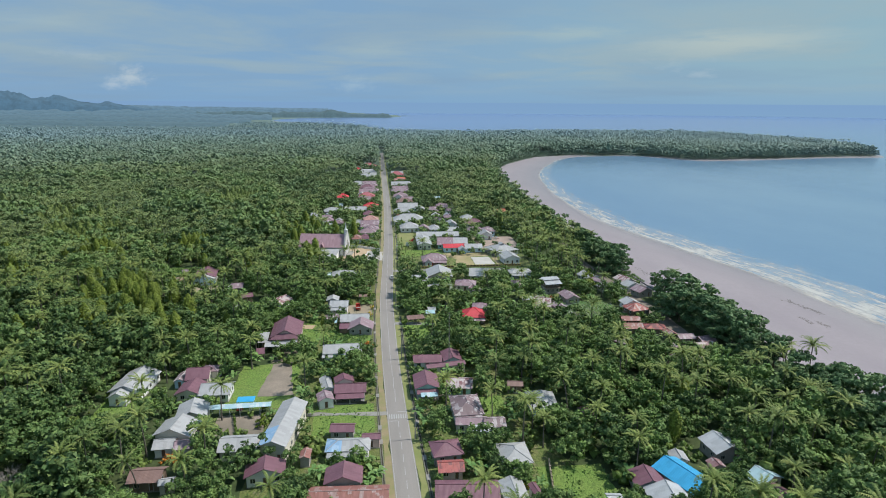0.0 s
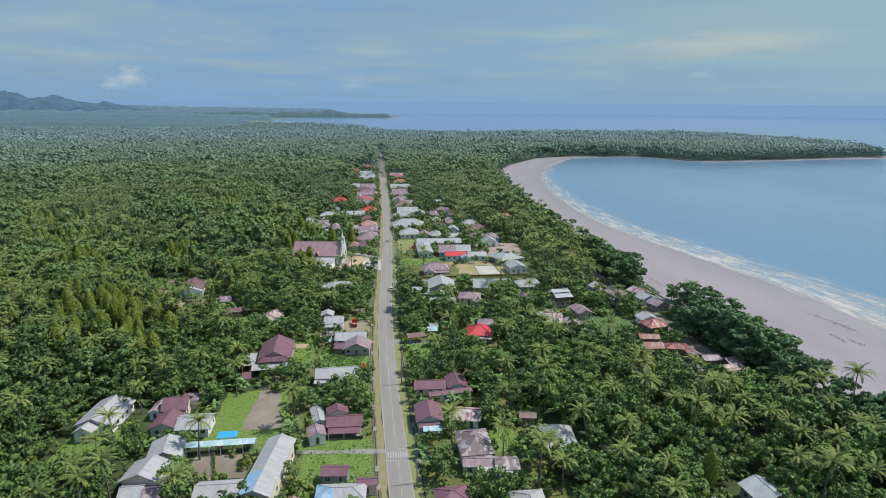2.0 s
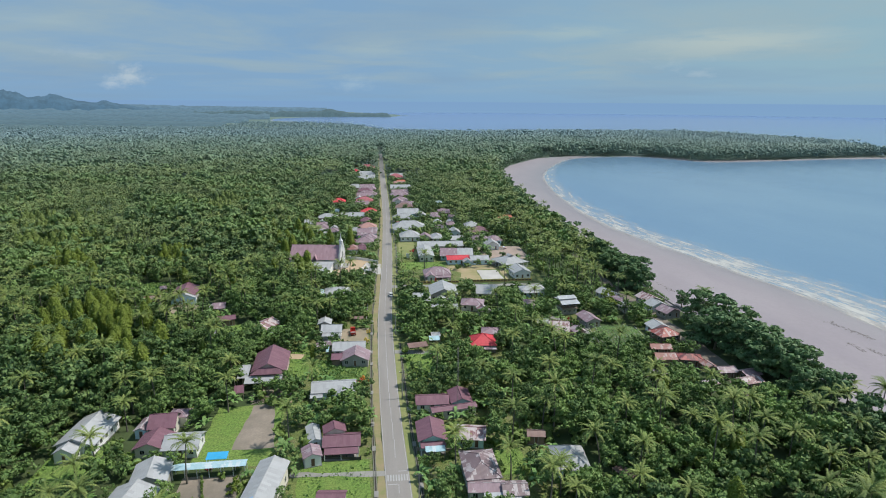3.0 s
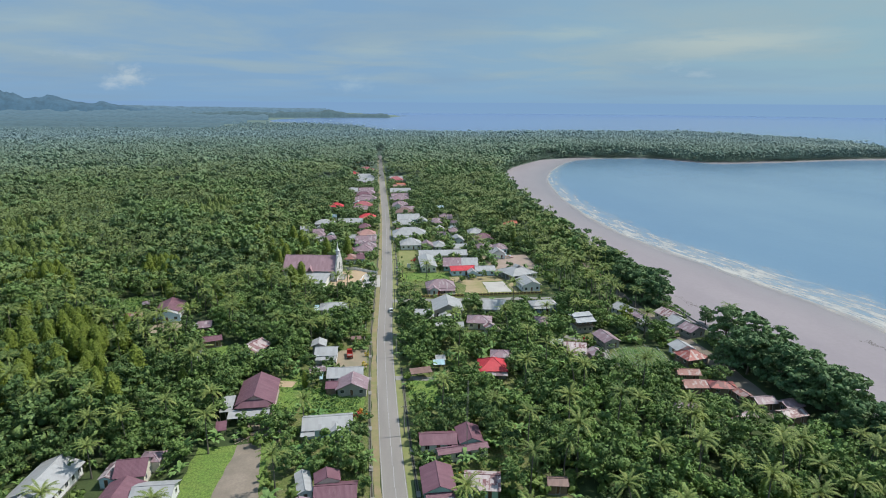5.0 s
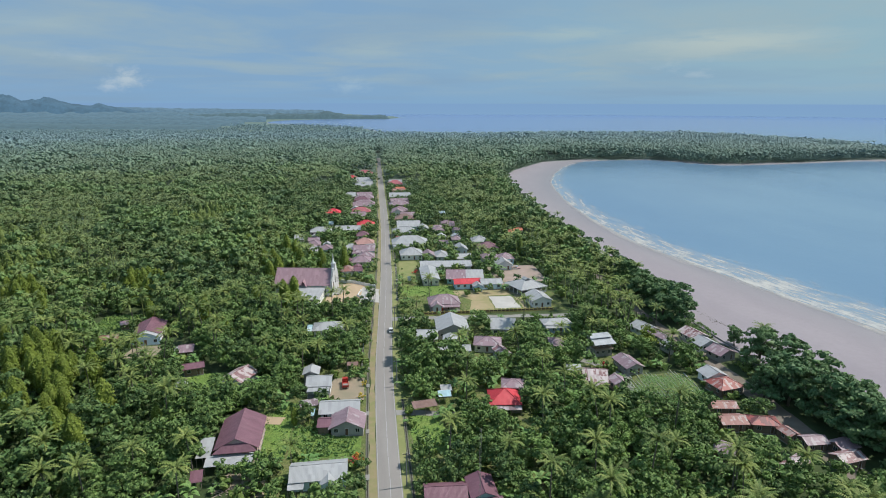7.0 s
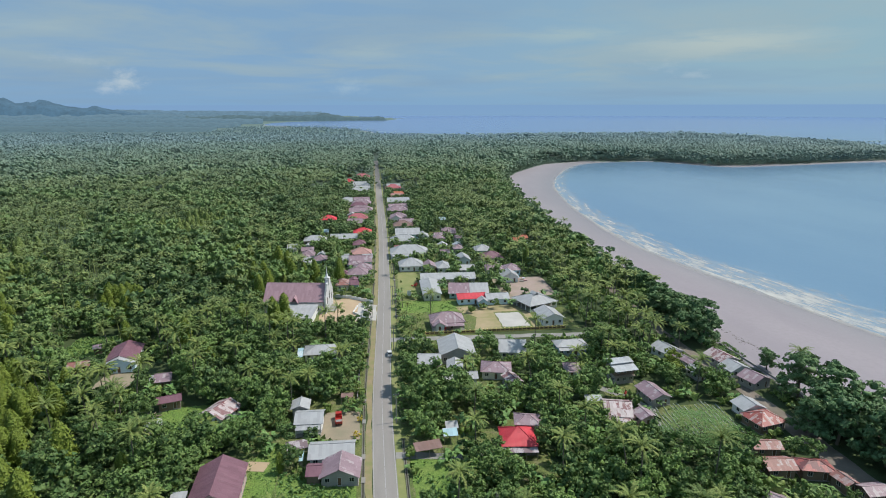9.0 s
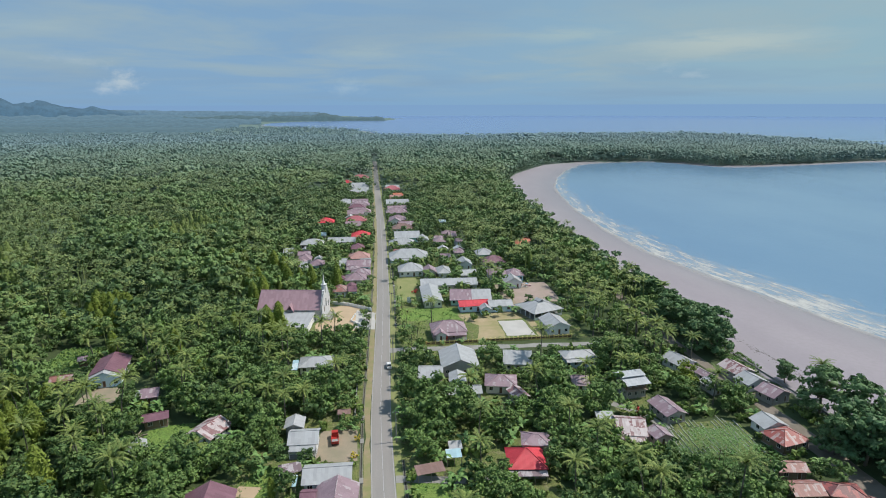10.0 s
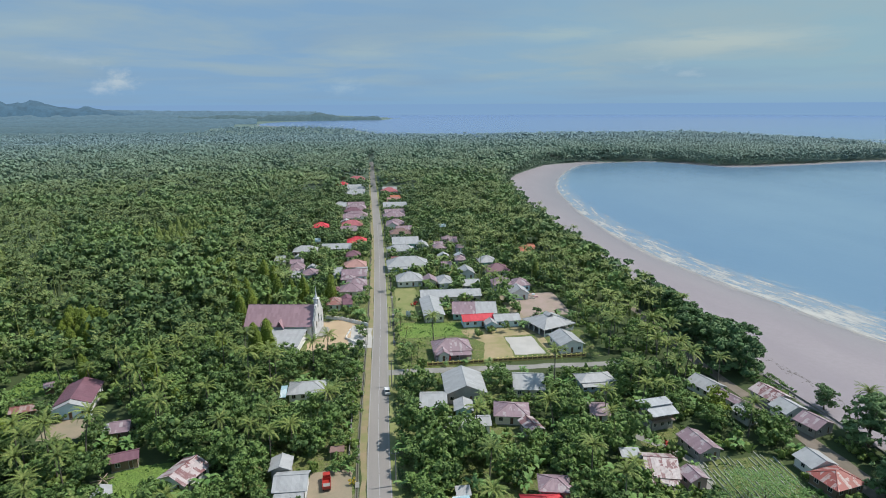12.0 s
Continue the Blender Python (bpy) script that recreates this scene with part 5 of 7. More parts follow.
def tall_house(x, y, w, d, rot):
    """A two-storey timber house with roofs in steps."""
    ob = thing("house", x, y, 0, rot, "two-storey timber house with stepped grey metal roofs", "house")
    HOUSES.append((x, y, w / 2, d / 2, 4.5, rot))
    a, b = w / 2 - 0.7, d / 2 - 0.7
    corner = [(-a, -b), (a, -b), (a, b), (-a, b)]
    for z0, z1, nm in ((0.2, 2.7, "lower_wall"), (2.7, 5.0, "upper_wall")):
        bm = bmesh.new()
        for i in range(4):
            ln = math.hypot(corner[(i + 1) % 4][0] - corner[i][0], corner[(i + 1) % 4][1] - corner[i][1])
            hs = [(ln * (k + 0.5) / 3 - 0.5, ln * (k + 0.5) / 3 + 0.5, z0 + 0.8, z0 + 1.9) for k in range(3)] if i != 2 else []
            wall_run(bm, *corner[i], *corner[(i + 1) % 4], z0, z1, hs, 0.12)
            for h in hs:
                opening(ob, *corner[i], *corner[(i + 1) % 4], h)
        bmesh.ops.remove_doubles(bm, verts=bm.verts, dist=0.001)
        part(nm, bm, WALL["grey"] if z0 < 1 else WALL["wood"], ob)
    part("plinth", boxed(-a - 0.1, -b - 0.1, -0.1, a + 0.1, b + 0.1, 0.2), CONC, ob)
    for (y0, z0), (y1, z1), nm in (((-d / 2 - 0.6, 4.7), (0.0, 5.7), "front_roof"), ((-1.2, 5.95), (d * 0.28, 6.4), "middle_roof"), ((0.6, 5.7), (d / 2 + 0.5, 5.2), "back_roof")):
        bm = bmesh.new()
        slab(bm, [(-w / 2, y0, z0), (w / 2, y0, z0), (w / 2, y1, z1), (-w / 2, y1, z1)], 0.08)
        part(nm, bm, ROOF["grey"], ob)
    bm = bmesh.new()
    box(bm, -a, -b - 1.0, 2.62, a, -b, 2.72)
    part("balcony", bm, TIMBER, ob)
    for k in range(9):
        px = -a + 2 * a * k / 8
        part("baluster", boxed(px - 0.04, -b - 1.0, 2.72, px + 0.04, -b - 0.92, 3.5), TIMBER, ob)


church(-30.4, 317.2, -8)
house(34.4, 345.6, 25.6, 10, -2, 3.0, "x", "white", "cream", name="school", category="school building", label="long cream school wing with a pale zinc roof", pitch=0.36)
house(24.9, 329.9, 8.3, 21, 0, 3.0, "y", "white", "cream", name="school", category="school building", label="cream school wing across the end, pale zinc roof", pitch=0.36)
house(40.6, 316.0, 12.4, 7, 2, 2.7, "x", "red", "blue", name="kindergarten", category="school building", label="pale blue kindergarten with a bright red metal roof")
house(51.2, 314.6, 10.0, 7.4, 1, 2.7, "x", "white", "blue", name="kindergarten", category="school building", label="pale blue kindergarten wing with a white zinc roof")
house(44.6, 310.6, 4.6, 4.6, 1, 2.5, "y", "white", "blue", name="kindergarten", category="school building", label="small gabled entrance of the blue kindergarten", pitch=0.6)
open_hall(65.8, 308.6, 14.5, 13.5, 22)
tall_house(73.4, 239.8, 7.6, 7.0, 8)


def covered_walkway(x0, x1, y, rot):
    ob = thing("covered_walkway", (x0 + x1) / 2, y, 0, rot, "low covered walkway with a pale cyan metal roof", "walkway")
    h = (x1 - x0) / 2
    bm = bmesh.new()
    slab(bm, [(-h, -1.3, 2.5), (h, -1.3, 2.5), (h, 0, 2.85), (-h, 0, 2.85)], 0.05)
    slab(bm, [(h, 1.3, 2.5), (-h, 1.3, 2.5), (-h, 0, 2.85), (h, 0, 2.85)], 0.05)
    part("roof", bm, ROOF["cyan"], ob)
    for k in range(7):
        px = -h + 0.3 + (2 * h - 0.6) * k / 6
        for s in (-1, 1):
            part("post", boxed(px - 0.06, s * 1.1 - 0.06, -0.1, px + 0.06, s * 1.1 + 0.06, 2.52), WALL["white"], ob)
    HOUSES.append((x0 + 4, y, 5, 2, 2.6, 0))
    HOUSES.append((x1 - 4, y, 5, 2, 2.6, 0))


covered_walkway(-45.2, -29.4, 145.6, 1.5)
shelter = thing("shelter", -36.7, 149.4, 0, 1, "small open shelter with a bright blue sheet roof", "shelter")
bm = bmesh.new()
slab(bm, [(-2.3, -1.3, 2.2), (2.3, -1.3, 2.2), (2.3, 1.3, 2.45), (-2.3, 1.3, 2.45)], 0.06)
part("roof", bm, ROOF["blue"], shelter)
for px in (-2.1, 2.1):
    for py in (-1.1, 1.1):
        part("post", boxed(px - 0.05, py - 0.05, -0.1, px + 0.05, py + 0.05, 2.3), WALL["white"], shelter)


def lean_to(x, y, w, d, rot, e, colour, label, posts=3):
    """A single-slope roof on posts beside a house, falling towards its front."""
    ob = thing("lean_to", x, y, 0, rot, label, "lean-to")
    bm = bmesh.new()
    slab(bm, [(-w / 2, -d / 2, e), (w / 2, -d / 2, e), (w / 2, d / 2, e + d * 0.14), (-w / 2, d / 2, e + d * 0.14)], 0.06)
    part("roof", bm, ROOF[colour], ob)
    for k in range(posts):
        px = -w / 2 + 0.2 + (w - 0.4) * k / (posts - 1)
        for py, zt in ((-d / 2 + 0.15, e - 0.03), (d / 2 - 0.15, e + d * 0.14 - 0.08)):
            part("post", boxed(px - 0.06, py - 0.06, -0.1, px + 0.06, py + 0.06, zt), TIMBER, ob)
    HOUSES.append((x, y, w / 2, d / 2, e, rot))


lean_to(-33.2, 186.6, 10.4, 3.6, 3, 2.3, "white", "white lean-to roof along a maroon-roofed house", 5)
lean_to(-39.6, 191.6, 3.2, 7.0, 3, 2.4, "white", "narrow pale lean-to beside a maroon-roofed house")
lean_to(12.6, 147.2, 4.6, 2.0, 0, 2.2, "cyan", "pale blue porch roof on posts")
lean_to(24.6, 128.6, 7.5, 2.6, -2, 2.2, "grey", "grey lean-to behind the striped-roof house", 4)
lean_to(-7.4, 235.4, 3.4, 2.2, 0, 2.1, "brown", "small roadside stall with a brown roof")
lean_to(12.6, 207.6, 6.5, 3.2, 10, 2.2, "brown", "low brown roof among the trees")
lean_to(18.6, 212.6, 3.6, 3.0, 0, 2.3, "cyan", "small pale blue roof among trees")
lean_to(19.4, 216.0, 3.2, 3.0, 0, 2.3, "white", "small white frame roof among trees")
lean_to(59.6, 224.6, 4.6, 3.4, -8, 2.4, "grey", "grey lean-to beside the patched-roof house")
lean_to(-16.6, 206.6, 0.9, 3.4, -1, 2.2, "cyan", "pale blue tarpaulin roof at the end of a pale-roofed house")
lean_to(-18.2, 211.4, 5.0, 3.2, 12, 2.2, "stripe", "low lean-to of mixed sheets behind a pale-roofed house")
lean_to(-38.8, 181.2, 2.6, 3.8, 10, 2.2, "maroon", "narrow maroon lean-to beside scattered timber")
lean_to(-23.6, 265.6, 1.8, 5.6, 1, 2.2, "cyan", "pale cyan lean-to at the end of a house")
lean_to(-64.7, 251.4, 1.2, 4.0, 9, 2.3, "white", "short pale lean-to roof beside a small maroon house")
lean_to(-17.2, 175.8, 3.4, 2.6, 2, 2.2, "white", "pale porch roof on posts")
lean_to(52.5, 134.0, 3.0, 4.4, 30, 2.3, "brown", "little brown thatched-looking hut among trees")

# ---- vehicles ----


def wheel(parent, x, y, r=0.32):
    bm = bmesh.new()
    rod(bm, (x - 0.1, y, r), (x + 0.1, y, r), r, r, 10)
    ob = part("wheel", bm, BLACK, parent)
    bm = bmesh.new()
    rod(bm, (x - 0.11, y, r), (x + 0.11, y, r), r * 0.55, r * 0.55, 8)
    part("rim", bm, CONC, ob)


def shell(bm, rings):
    """A closed body lofted through rectangles (y, half width, z0, z1)."""
    rows = [[bm.verts.new(p) for p in ((-w, y, z0), (w, y, z0), (w * 0.92, y, z1), (-w * 0.92, y, z1))] for y, w, z0, z1 in rings]
    for a, b in zip(rows[:-1], rows[1:]):
        for i in range(4):
            j = (i + 1) % 4
            bm.faces.new((a[i], a[j], b[j], b[i]))
    bm.faces.new(rows[0][::-1])
    bm.faces.new(rows[-1])
    bmesh.ops.recalc_face_normals(bm, faces=bm.faces)


car = thing("car", 5.2, 266.0, 0.06, 2, "small white car parked at the road edge", "car")
bm = bmesh.new()
shell(bm, [(-2.0, 0.72, 0.35, 0.75), (-1.9, 0.8, 0.25, 0.95), (1.2, 0.82, 0.25, 0.95), (1.9, 0.76, 0.28, 0.8), (2.0, 0.7, 0.35, 0.7)])
part("body", bm, CARWHITE, car)
bm = bmesh.new()
shell(bm, [(-1.75, 0.72, 0.94, 1.0), (-1.35, 0.68, 0.94, 1.44), (0.35, 0.68, 0.94, 1.46), (1.0, 0.72, 0.94, 0.98)])
part("cabin", bm, GLASS, car, "dark glazed cabin")
part("car_roof", boxed(-0.62, -1.3, 1.45, 0.62, 0.32, 1.5), CARWHITE, car)
for wx in (-0.74, 0.74):
    for wy in (-1.25, 1.25):
        wheel(car, wx, wy)

truck = thing("truck", -9.2, 225.0, 0.03, 4, "small red truck with a pale load bed in a yard", "truck")
bm = bmesh.new()
shell(bm, [(0.9, 0.85, 0.5, 1.9), (2.3, 0.85, 0.5, 1.8), (2.6, 0.8, 0.5, 1.1)])
part("cab", bm, REDPAINT, truck)
part("windscreen", boxed(-0.7, 2.32, 1.2, 0.7, 2.42, 1.7), GLASS, truck)
bm = bmesh.new()
box(bm, -0.9, -2.4, 0.7, 0.9, 0.8, 0.82)
for x0, x1, y0, y1 in ((-0.9, -0.82, -2.4, 0.8), (0.82, 0.9, -2.4, 0.8), (-0.82, 0.82, -2.4, -2.32), (-0.82, 0.82, 0.72, 0.8)):
    box(bm, x0, y0, 0.82, x1, y1, 1.35)
part("load_bed", bm, REDPAINT, truck)
part("load", boxed(-0.75, -2.2, 0.83, 0.75, -1.0, 1.25), CONC, truck)
for wx in (-0.72, 0.72):
    for wy in (-1.7, 1.6):
        wheel(truck, wx, wy, 0.4)


# ---- fences, walls, posts ----
def school_fence(x0, x1, y):
    ob = thing("fence", x0, y, 0, 0, "cream-yellow school fence with dark panels between posts", "fence", "school fence")
    n = max(2, int((x1 - x0) / 1.55))
    s = (x1 - x0) / n
    part("base_wall", boxed(0, -0.08, -0.1, x1 - x0, 0.08, 0.45), YELLOW, ob)
    part("top_rail", boxed(0, -0.06, 1.05, x1 - x0, 0.06, 1.2), YELLOW, ob)
    for k in range(n + 1):
        bm = bmesh.new()
        box(bm, k * s - 0.16, -0.16, -0.1, k * s + 0.16, 0.16, 1.4)
        box(bm, k * s - 0.22, -0.22, 1.4, k * s + 0.22, 0.22, 1.5)
        part("post", bm, YELLOW, ob)
        if k < n:
            part("panel", boxed(k * s + 0.16, -0.03, 0.45, (k + 1) * s - 0.16, 0.03, 1.05), DOORM, ob)


school_fence(18.5, 36.4, 281.9)
school_fence(39.6, 70.4, 282.2)


def low_wall(name, pts, h, material, label, category="wall", posts=0.0):
    """A free-standing wall along a broken line."""
    ob = thing(name, pts[0][0], pts[0][1], 0, 0, label, category)
    for (ax, ay), (bx, by) in zip(pts[:-1], pts[1:]):
        bm = bmesh.new()
        ox, oy = pts[0]
        wall_run(bm, ax - ox, ay - oy, bx - ox, by - oy, -0.1, h, [], 0.18)
        part("panel", bm, material, ob)
        if posts:
            ln = math.hypot(bx - ax, by - ay)
            for k in range(int(ln / posts) + 1):
                t = min(1.0, k * posts / ln)
                px, py = ax + (bx - ax) * t - ox, ay + (by - ay) * t - oy
                part("post", boxed(px - 0.15, py - 0.15, -0.1, px + 0.15, py + 0.15, h + 0.25), material, ob)
    return ob


low_wall("boundary_wall", [(-17, 330), (-10, 327.2), (-0.2, 319.4)], 1.3, WALL["white"], "white boundary wall of the church forecourt", posts=3.0)
low_wall("boundary_wall", [(-1.2, 299.0), (-8.0, 308.3), (-6.4, 316)], 0.8, WALL["white"], "low white wall round the church garden", posts=3.0)
low_wall("garden_wall", [(-4.6, 232), (-4.3, 262), (-3.0, 292)], 1.0, CONC, "grey garden wall beside the road", posts=4.0)
low_wall("garden_fence", [(-4.6, 148), (-17.5, 149.6)], 0.8, DARKMETAL, "dark low garden fence", "fence", posts=1.6)
low_wall("garden_fence", [(34.5, 101), (37.5, 116.5)], 1.1, TIMBER, "weathered timber garden fence", "fence", posts=1.8)
low_wall("garden_fence", [(8.6, 150.4), (19.5, 149.0)], 0.7, TIMBER, "weathered timber garden fence", "fence", posts=1.6)
low_wall("sea_wall", [(121, 196), (120.5, 236), (119, 262)], 0.5, CONC, "low stone wall at the top of the beach", posts=0.0)


def utility_pole(x, y):
    ob = thing("utility_pole", x, y, 0, 0, "grey concrete utility pole beside the road", "utility pole", "utility poles")
    bm = bmesh.new()
    rod(bm, (0, 0, -0.2), (0, 0, 8.4), 0.16, 0.1, 8)
    part("pole", bm, CONC, ob)
    part("crossarm", boxed(-0.8, -0.06, 7.9, 0.8, 0.06, 8.02), DARKMETAL, ob)
    for px in (-0.7, 0.0, 0.7):
        bm = bmesh.new()
        rod(bm, (px, 0, 8.02), (px, 0, 8.2), 0.05, 0.05, 6)
        part("insulator", bm, WALL["white"], ob)


for k in range(12):
    yy = 82.5 + 46.8 * k
    utility_pole(float(road_x(yy)) + 3.6, yy)


mast = thing("radio_mast", 20.2, 165.4, 0, 15, "thin tall lattice radio mast", "mast")
bm = bmesh.new()
legs = [(0.18 * math.cos(a), 0.18 * math.sin(a)) for a in (0.5, 2.6, 4.7)]
for px, py in legs:
    rod(bm, (px, py, -0.1), (px, py, 19.5), 0.03, 0.03, 4)
part("legs", bm, CONC, mast)
for k in range(16):
    bm = bmesh.new()
    z = 0.6 + k * 1.2
    for i in range(3):
        (ax, ay), (bx, by) = legs[i], legs[(i + 1) % 3]
        rod(bm, (ax, ay, z), (bx, by, z + 0.6), 0.02, 0.02, 3)
    part("brace", bm, CONC, mast)

sign = thing("signboard", 15.4, 325.4, 0, 0, "upright white signboard on two posts in the grass", "signboard")
part("board", boxed(-0.9, -0.06, 0.9, 0.9, 0.06, 3.2), WALL["white"], sign)
for px in (-0.7, 0.7):
    part("post", boxed(px - 0.06, 0.06, -0.1, px + 0.06, 0.16, 3.0), DARKMETAL, sign)

# ---- planted beds ----
beds = thing("planting_beds", 84.0, 214.5, 0, -4, "rows of planting beds under pale sheeting", "vegetable beds")
BEDSHEET = plain("pale_bed_sheeting", (0.40, 0.41, 0.37), 0.6, 0.4, 1.2, other=(0.15, 0.21, 0.10))
rng = random.Random(5)
for k in range(18):
    bx = -10.5 + k * 1.15
    y = -6.4
    while y < 7.4:
        ln = rng.uniform(2.0, 4.6)
        if rng.random() < 0.85:
            bm = bmesh.new()
            w = rng.uniform(0.14, 0.26)
            x = bx + rng.uniform(-0.08, 0.08)
            rod(bm, (x, y, 0.08), (x + rng.uniform(-0.15, 0.15), y + ln - 0.15, 0.08), w, w * rng.uniform(0.7, 1.0), 6)
            part("bed", bm, BEDSHEET, beds)
        y += ln

# ---- seaweed on the beach ----
WRACK = plain("dark_seaweed", (0.14, 0.125, 0.11), 0.8, 0.4, 3.0)


def seaweed(x, y, ln, wide, rot, bits):
    """A broken streak of flattened, irregular clumps of weed lying on the sand."""
    rng = random.Random(round(x * 10 + y))
    bm = bmesh.new()
    ca, sa = math.cos(math.radians(rot)), math.sin(math.radians(rot))
    for k in range(bits):
        u, v = rng.uniform(-0.5, 0.5) * ln, rng.gauss(0, 0.3) * wide
        cx, cy = x + u * ca - v * sa, y + u * sa + v * ca
        cz = float(land_height(np.array([cx]), np.array([cy]))[0][0])
        r = rng.uniform(0.12, 0.42)
        ring = []
        for i in range(7):
            a = i * 0.8976
            q = r * rng.uniform(0.55, 1.2)
            du, dv = q * 1.7 * math.cos(a), q * 0.7 * math.sin(a)
            ring.append(bm.verts.new((cx + du * ca - dv * sa, cy + du * sa + dv * ca, cz - 0.02)))
        top = bm.verts.new((cx, cy, cz + 0.05 + 0.12 * r))
        for i in range(7):
            bm.faces.new((ring[i], ring[(i + 1) % 7], top))
    tagged(link_bm("seaweed_streak", bm, WRACK), "dark broken streak of seaweed washed up on the sand", "seaweed", kind="stuff")


for x, y, ln, wide, rot, bits in ((173, 218, 12, 3.0, 100, 70), (175, 210, 9, 2.6, 96, 50), (163, 199, 8, 2.2, 88, 44), (167, 195, 7, 2.2, 92, 36), (129.5, 258, 34, 3.4, 94, 90)):
    seaweed(x, y, ln, wide, rot, bits)

# ---- timber and rubble ----
rng = random.Random(8)
pile = thing("timber_pile", -29.5, 180.5, 0, 12, "scattered weathered timber planks on bare ground", "timber")
for k in range(34):
    bm = bmesh.new()
    px, py, a, ln = rng.uniform(-5, 3), rng.uniform(-4, 4.5), rng.gauss(0, 0.45), rng.uniform(1.5, 4.2)
    z = 0.06 + 0.07 * (k % 4)
    c, s = math.cos(a) * ln / 2, math.sin(a) * ln / 2
    nx, ny = -math.sin(a) * 0.12, math.cos(a) * 0.12
    lo = [bm.verts.new((px + ux * c + vx * nx, py + ux * s + vx * ny, z)) for ux, vx in ((-1, -1), (1, -1), (1, 1), (-1, 1))]
    hi = [bm.verts.new(v.co + Vector((0, 0, 0.06))) for v in lo]
    bm.faces.new(lo[::-1])
    bm.faces.new(hi)
    for i in range(4):
        bm.faces.new((lo[i], lo[(i + 1) % 4], hi[(i + 1) % 4], hi[i]))
    part("plank", bm, TIMBER, pile)
site = thing("building_rubble", 66.5, 345.0, 0, 0, "heaps of building rubble and boards", "rubble")
for k in range(26):
    px, py, sz = rng.uniform(-6, 5), rng.uniform(-4, 5), rng.uniform(0.3, 0.9)
    part("block", boxed(px - sz, py - sz * 0.6, -0.05, px + sz, py + sz * 0.6, sz * 0.6), (CONC, PINK, TIMBER, WALL["blue"])[k % 4], site)
cross = thing("felled_timber", -58.5, 233.0, 0, 0, "felled pale timber lying crossed in a yard", "timber")
for a in (0.3, 1.5, 2.4):
    bm = bmesh.new()
    rod(bm, (-2.4 * math.cos(a), -2.4 * math.sin(a), 0.2 + a * 0.1), (2.4 * math.cos(a), 2.4 * math.sin(a), 0.25 + a * 0.1), 0.16, 0.12, 6)
    part("log", bm, TIMBER, cross)

# ---- newer pale blue sheets on two roofs ----
BLUEPATCH = roof_sheets("pale_blue_sheets", (0.26, 0.42, 0.62), (0.36, 0.50, 0.66), 0.3, 0.03)
for owner, a, y0, y1, e, p in ((long_hall, 3.3, -10.4, -3.2, 4.4, 0.42),):
    bm = bmesh.new()
    slab(bm, [(-a, y1, e + 0.02), (-a, y0, e + 0.02), (-0.15, y0, e + 0.02 + (a - 0.15) * p), (-0.15, y1, e + 0.02 + (a - 0.15) * p)], 0.012)
    part("repair_sheet", bm, BLUEPATCH, owner, "newer pale blue roof sheets")
bm = bmesh.new()
slab(bm, [(-5.2, 2.85, 2.575), (-5.2, -2.85, 2.575), (-2.35, 0, 3.772)], 0.012)
slab(bm, [(-5.2, -2.85, 2.575), (-1.4, -2.85, 2.575), (-1.4, -0.1, 3.73), (-2.3, -0.1, 3.73)], 0.012)
part("repair_sheet", bm, BLUEPATCH, pale_house, "newer pale blue roof sheets")
lean_to(34.0, 203.4, 8.2, 2.0, -6, 2.1, "stripe", "striped porch roof of the red-roofed house", 4)

lean_to(117.4, 189.7, 2.4, 2.4, 10, 1.6, "blue", "small blue tarpaulin shelter at the beach edge")
house(109.6, 177.6, 6.0, 4.8, 12, 2.4, "x", "mauve", "wood")
house(91.9, 198.6, 7.0, 4.6, -8, 2.4, "x", "rust", "wood")

# ---- a dead bush, bare and grey ----
dead = thing("dead_bush", -79.5, 119.5, 0, 0, "bare grey dead bush with many thin twigs", "bush")
DEADWOOD = plain("dead_twigs", (0.36, 0.33, 0.31), 0.9, 0.3, 2.0)
rng = random.Random(21)


def twigs(bm, root, direction, length, radius, depth):
    tip = root + direction * length
    rod(bm, root, tip, radius, radius * 0.6, 4)
    if depth:
        for _ in range(4):
            d = (direction + Vector((rng.gauss(0, 0.5), rng.gauss(0, 0.5), rng.gauss(0.1, 0.3)))).normalized()
            twigs(bm, root.lerp(tip, rng.uniform(0.5, 1.0)), d, length * rng.uniform(0.55, 0.8), radius * 0.6, depth - 1)


for k in range(7):
    bm = bmesh.new()
    ang = k * 0.9
    twigs(bm, Vector((0.2 * math.cos(ang), 0.2 * math.sin(ang), -0.1)), Vector((0.6 * math.cos(ang), 0.6 * math.sin(ang), 0.9)).normalized(), 2.1, 0.09, 3)
    part("branch", bm, DEADWOOD, dead)
HOUSES.append((-79.5, 119.5, 2.5, 2.5, 1.5, 0))


# ---- trees ----
OCT = (np.array([(0, 0, 1), (1, 0, 0), (0, 1, 0), (-1, 0, 0), (0, -1, 0), (0, 0, -1)], float),
       np.array([(0, 1, 2), (0, 2, 3), (0, 3, 4), (0, 4, 1), (5, 2, 1), (5, 3, 2), (5, 4, 3), (5, 1, 4)]))


def gather(chunks):
    vs, fs, n = [], [], 0
    for v, f in chunks:
        vs.append(v)
        fs.append(f + n)
        n += len(v)
    return np.vstack(vs), np.vstack(fs)


def tube(pts, radii, n=6):
    pts = np.asarray(pts, float)
    ang = np.arange(n) * 2 * math.pi / n
    ringv = np.stack([np.cos(ang), np.sin(ang), np.zeros(n)], -1)
    V = np.concatenate([p + ringv * r for p, r in zip(pts, radii)])
    F = []
    for k in range(len(pts) - 1):
        for i in range(n):
            a, b = k * n + i, k * n + (i + 1) % n
            F += [(a, b, b + n), (a, b + n, a + n)]
    return V, np.array(F)


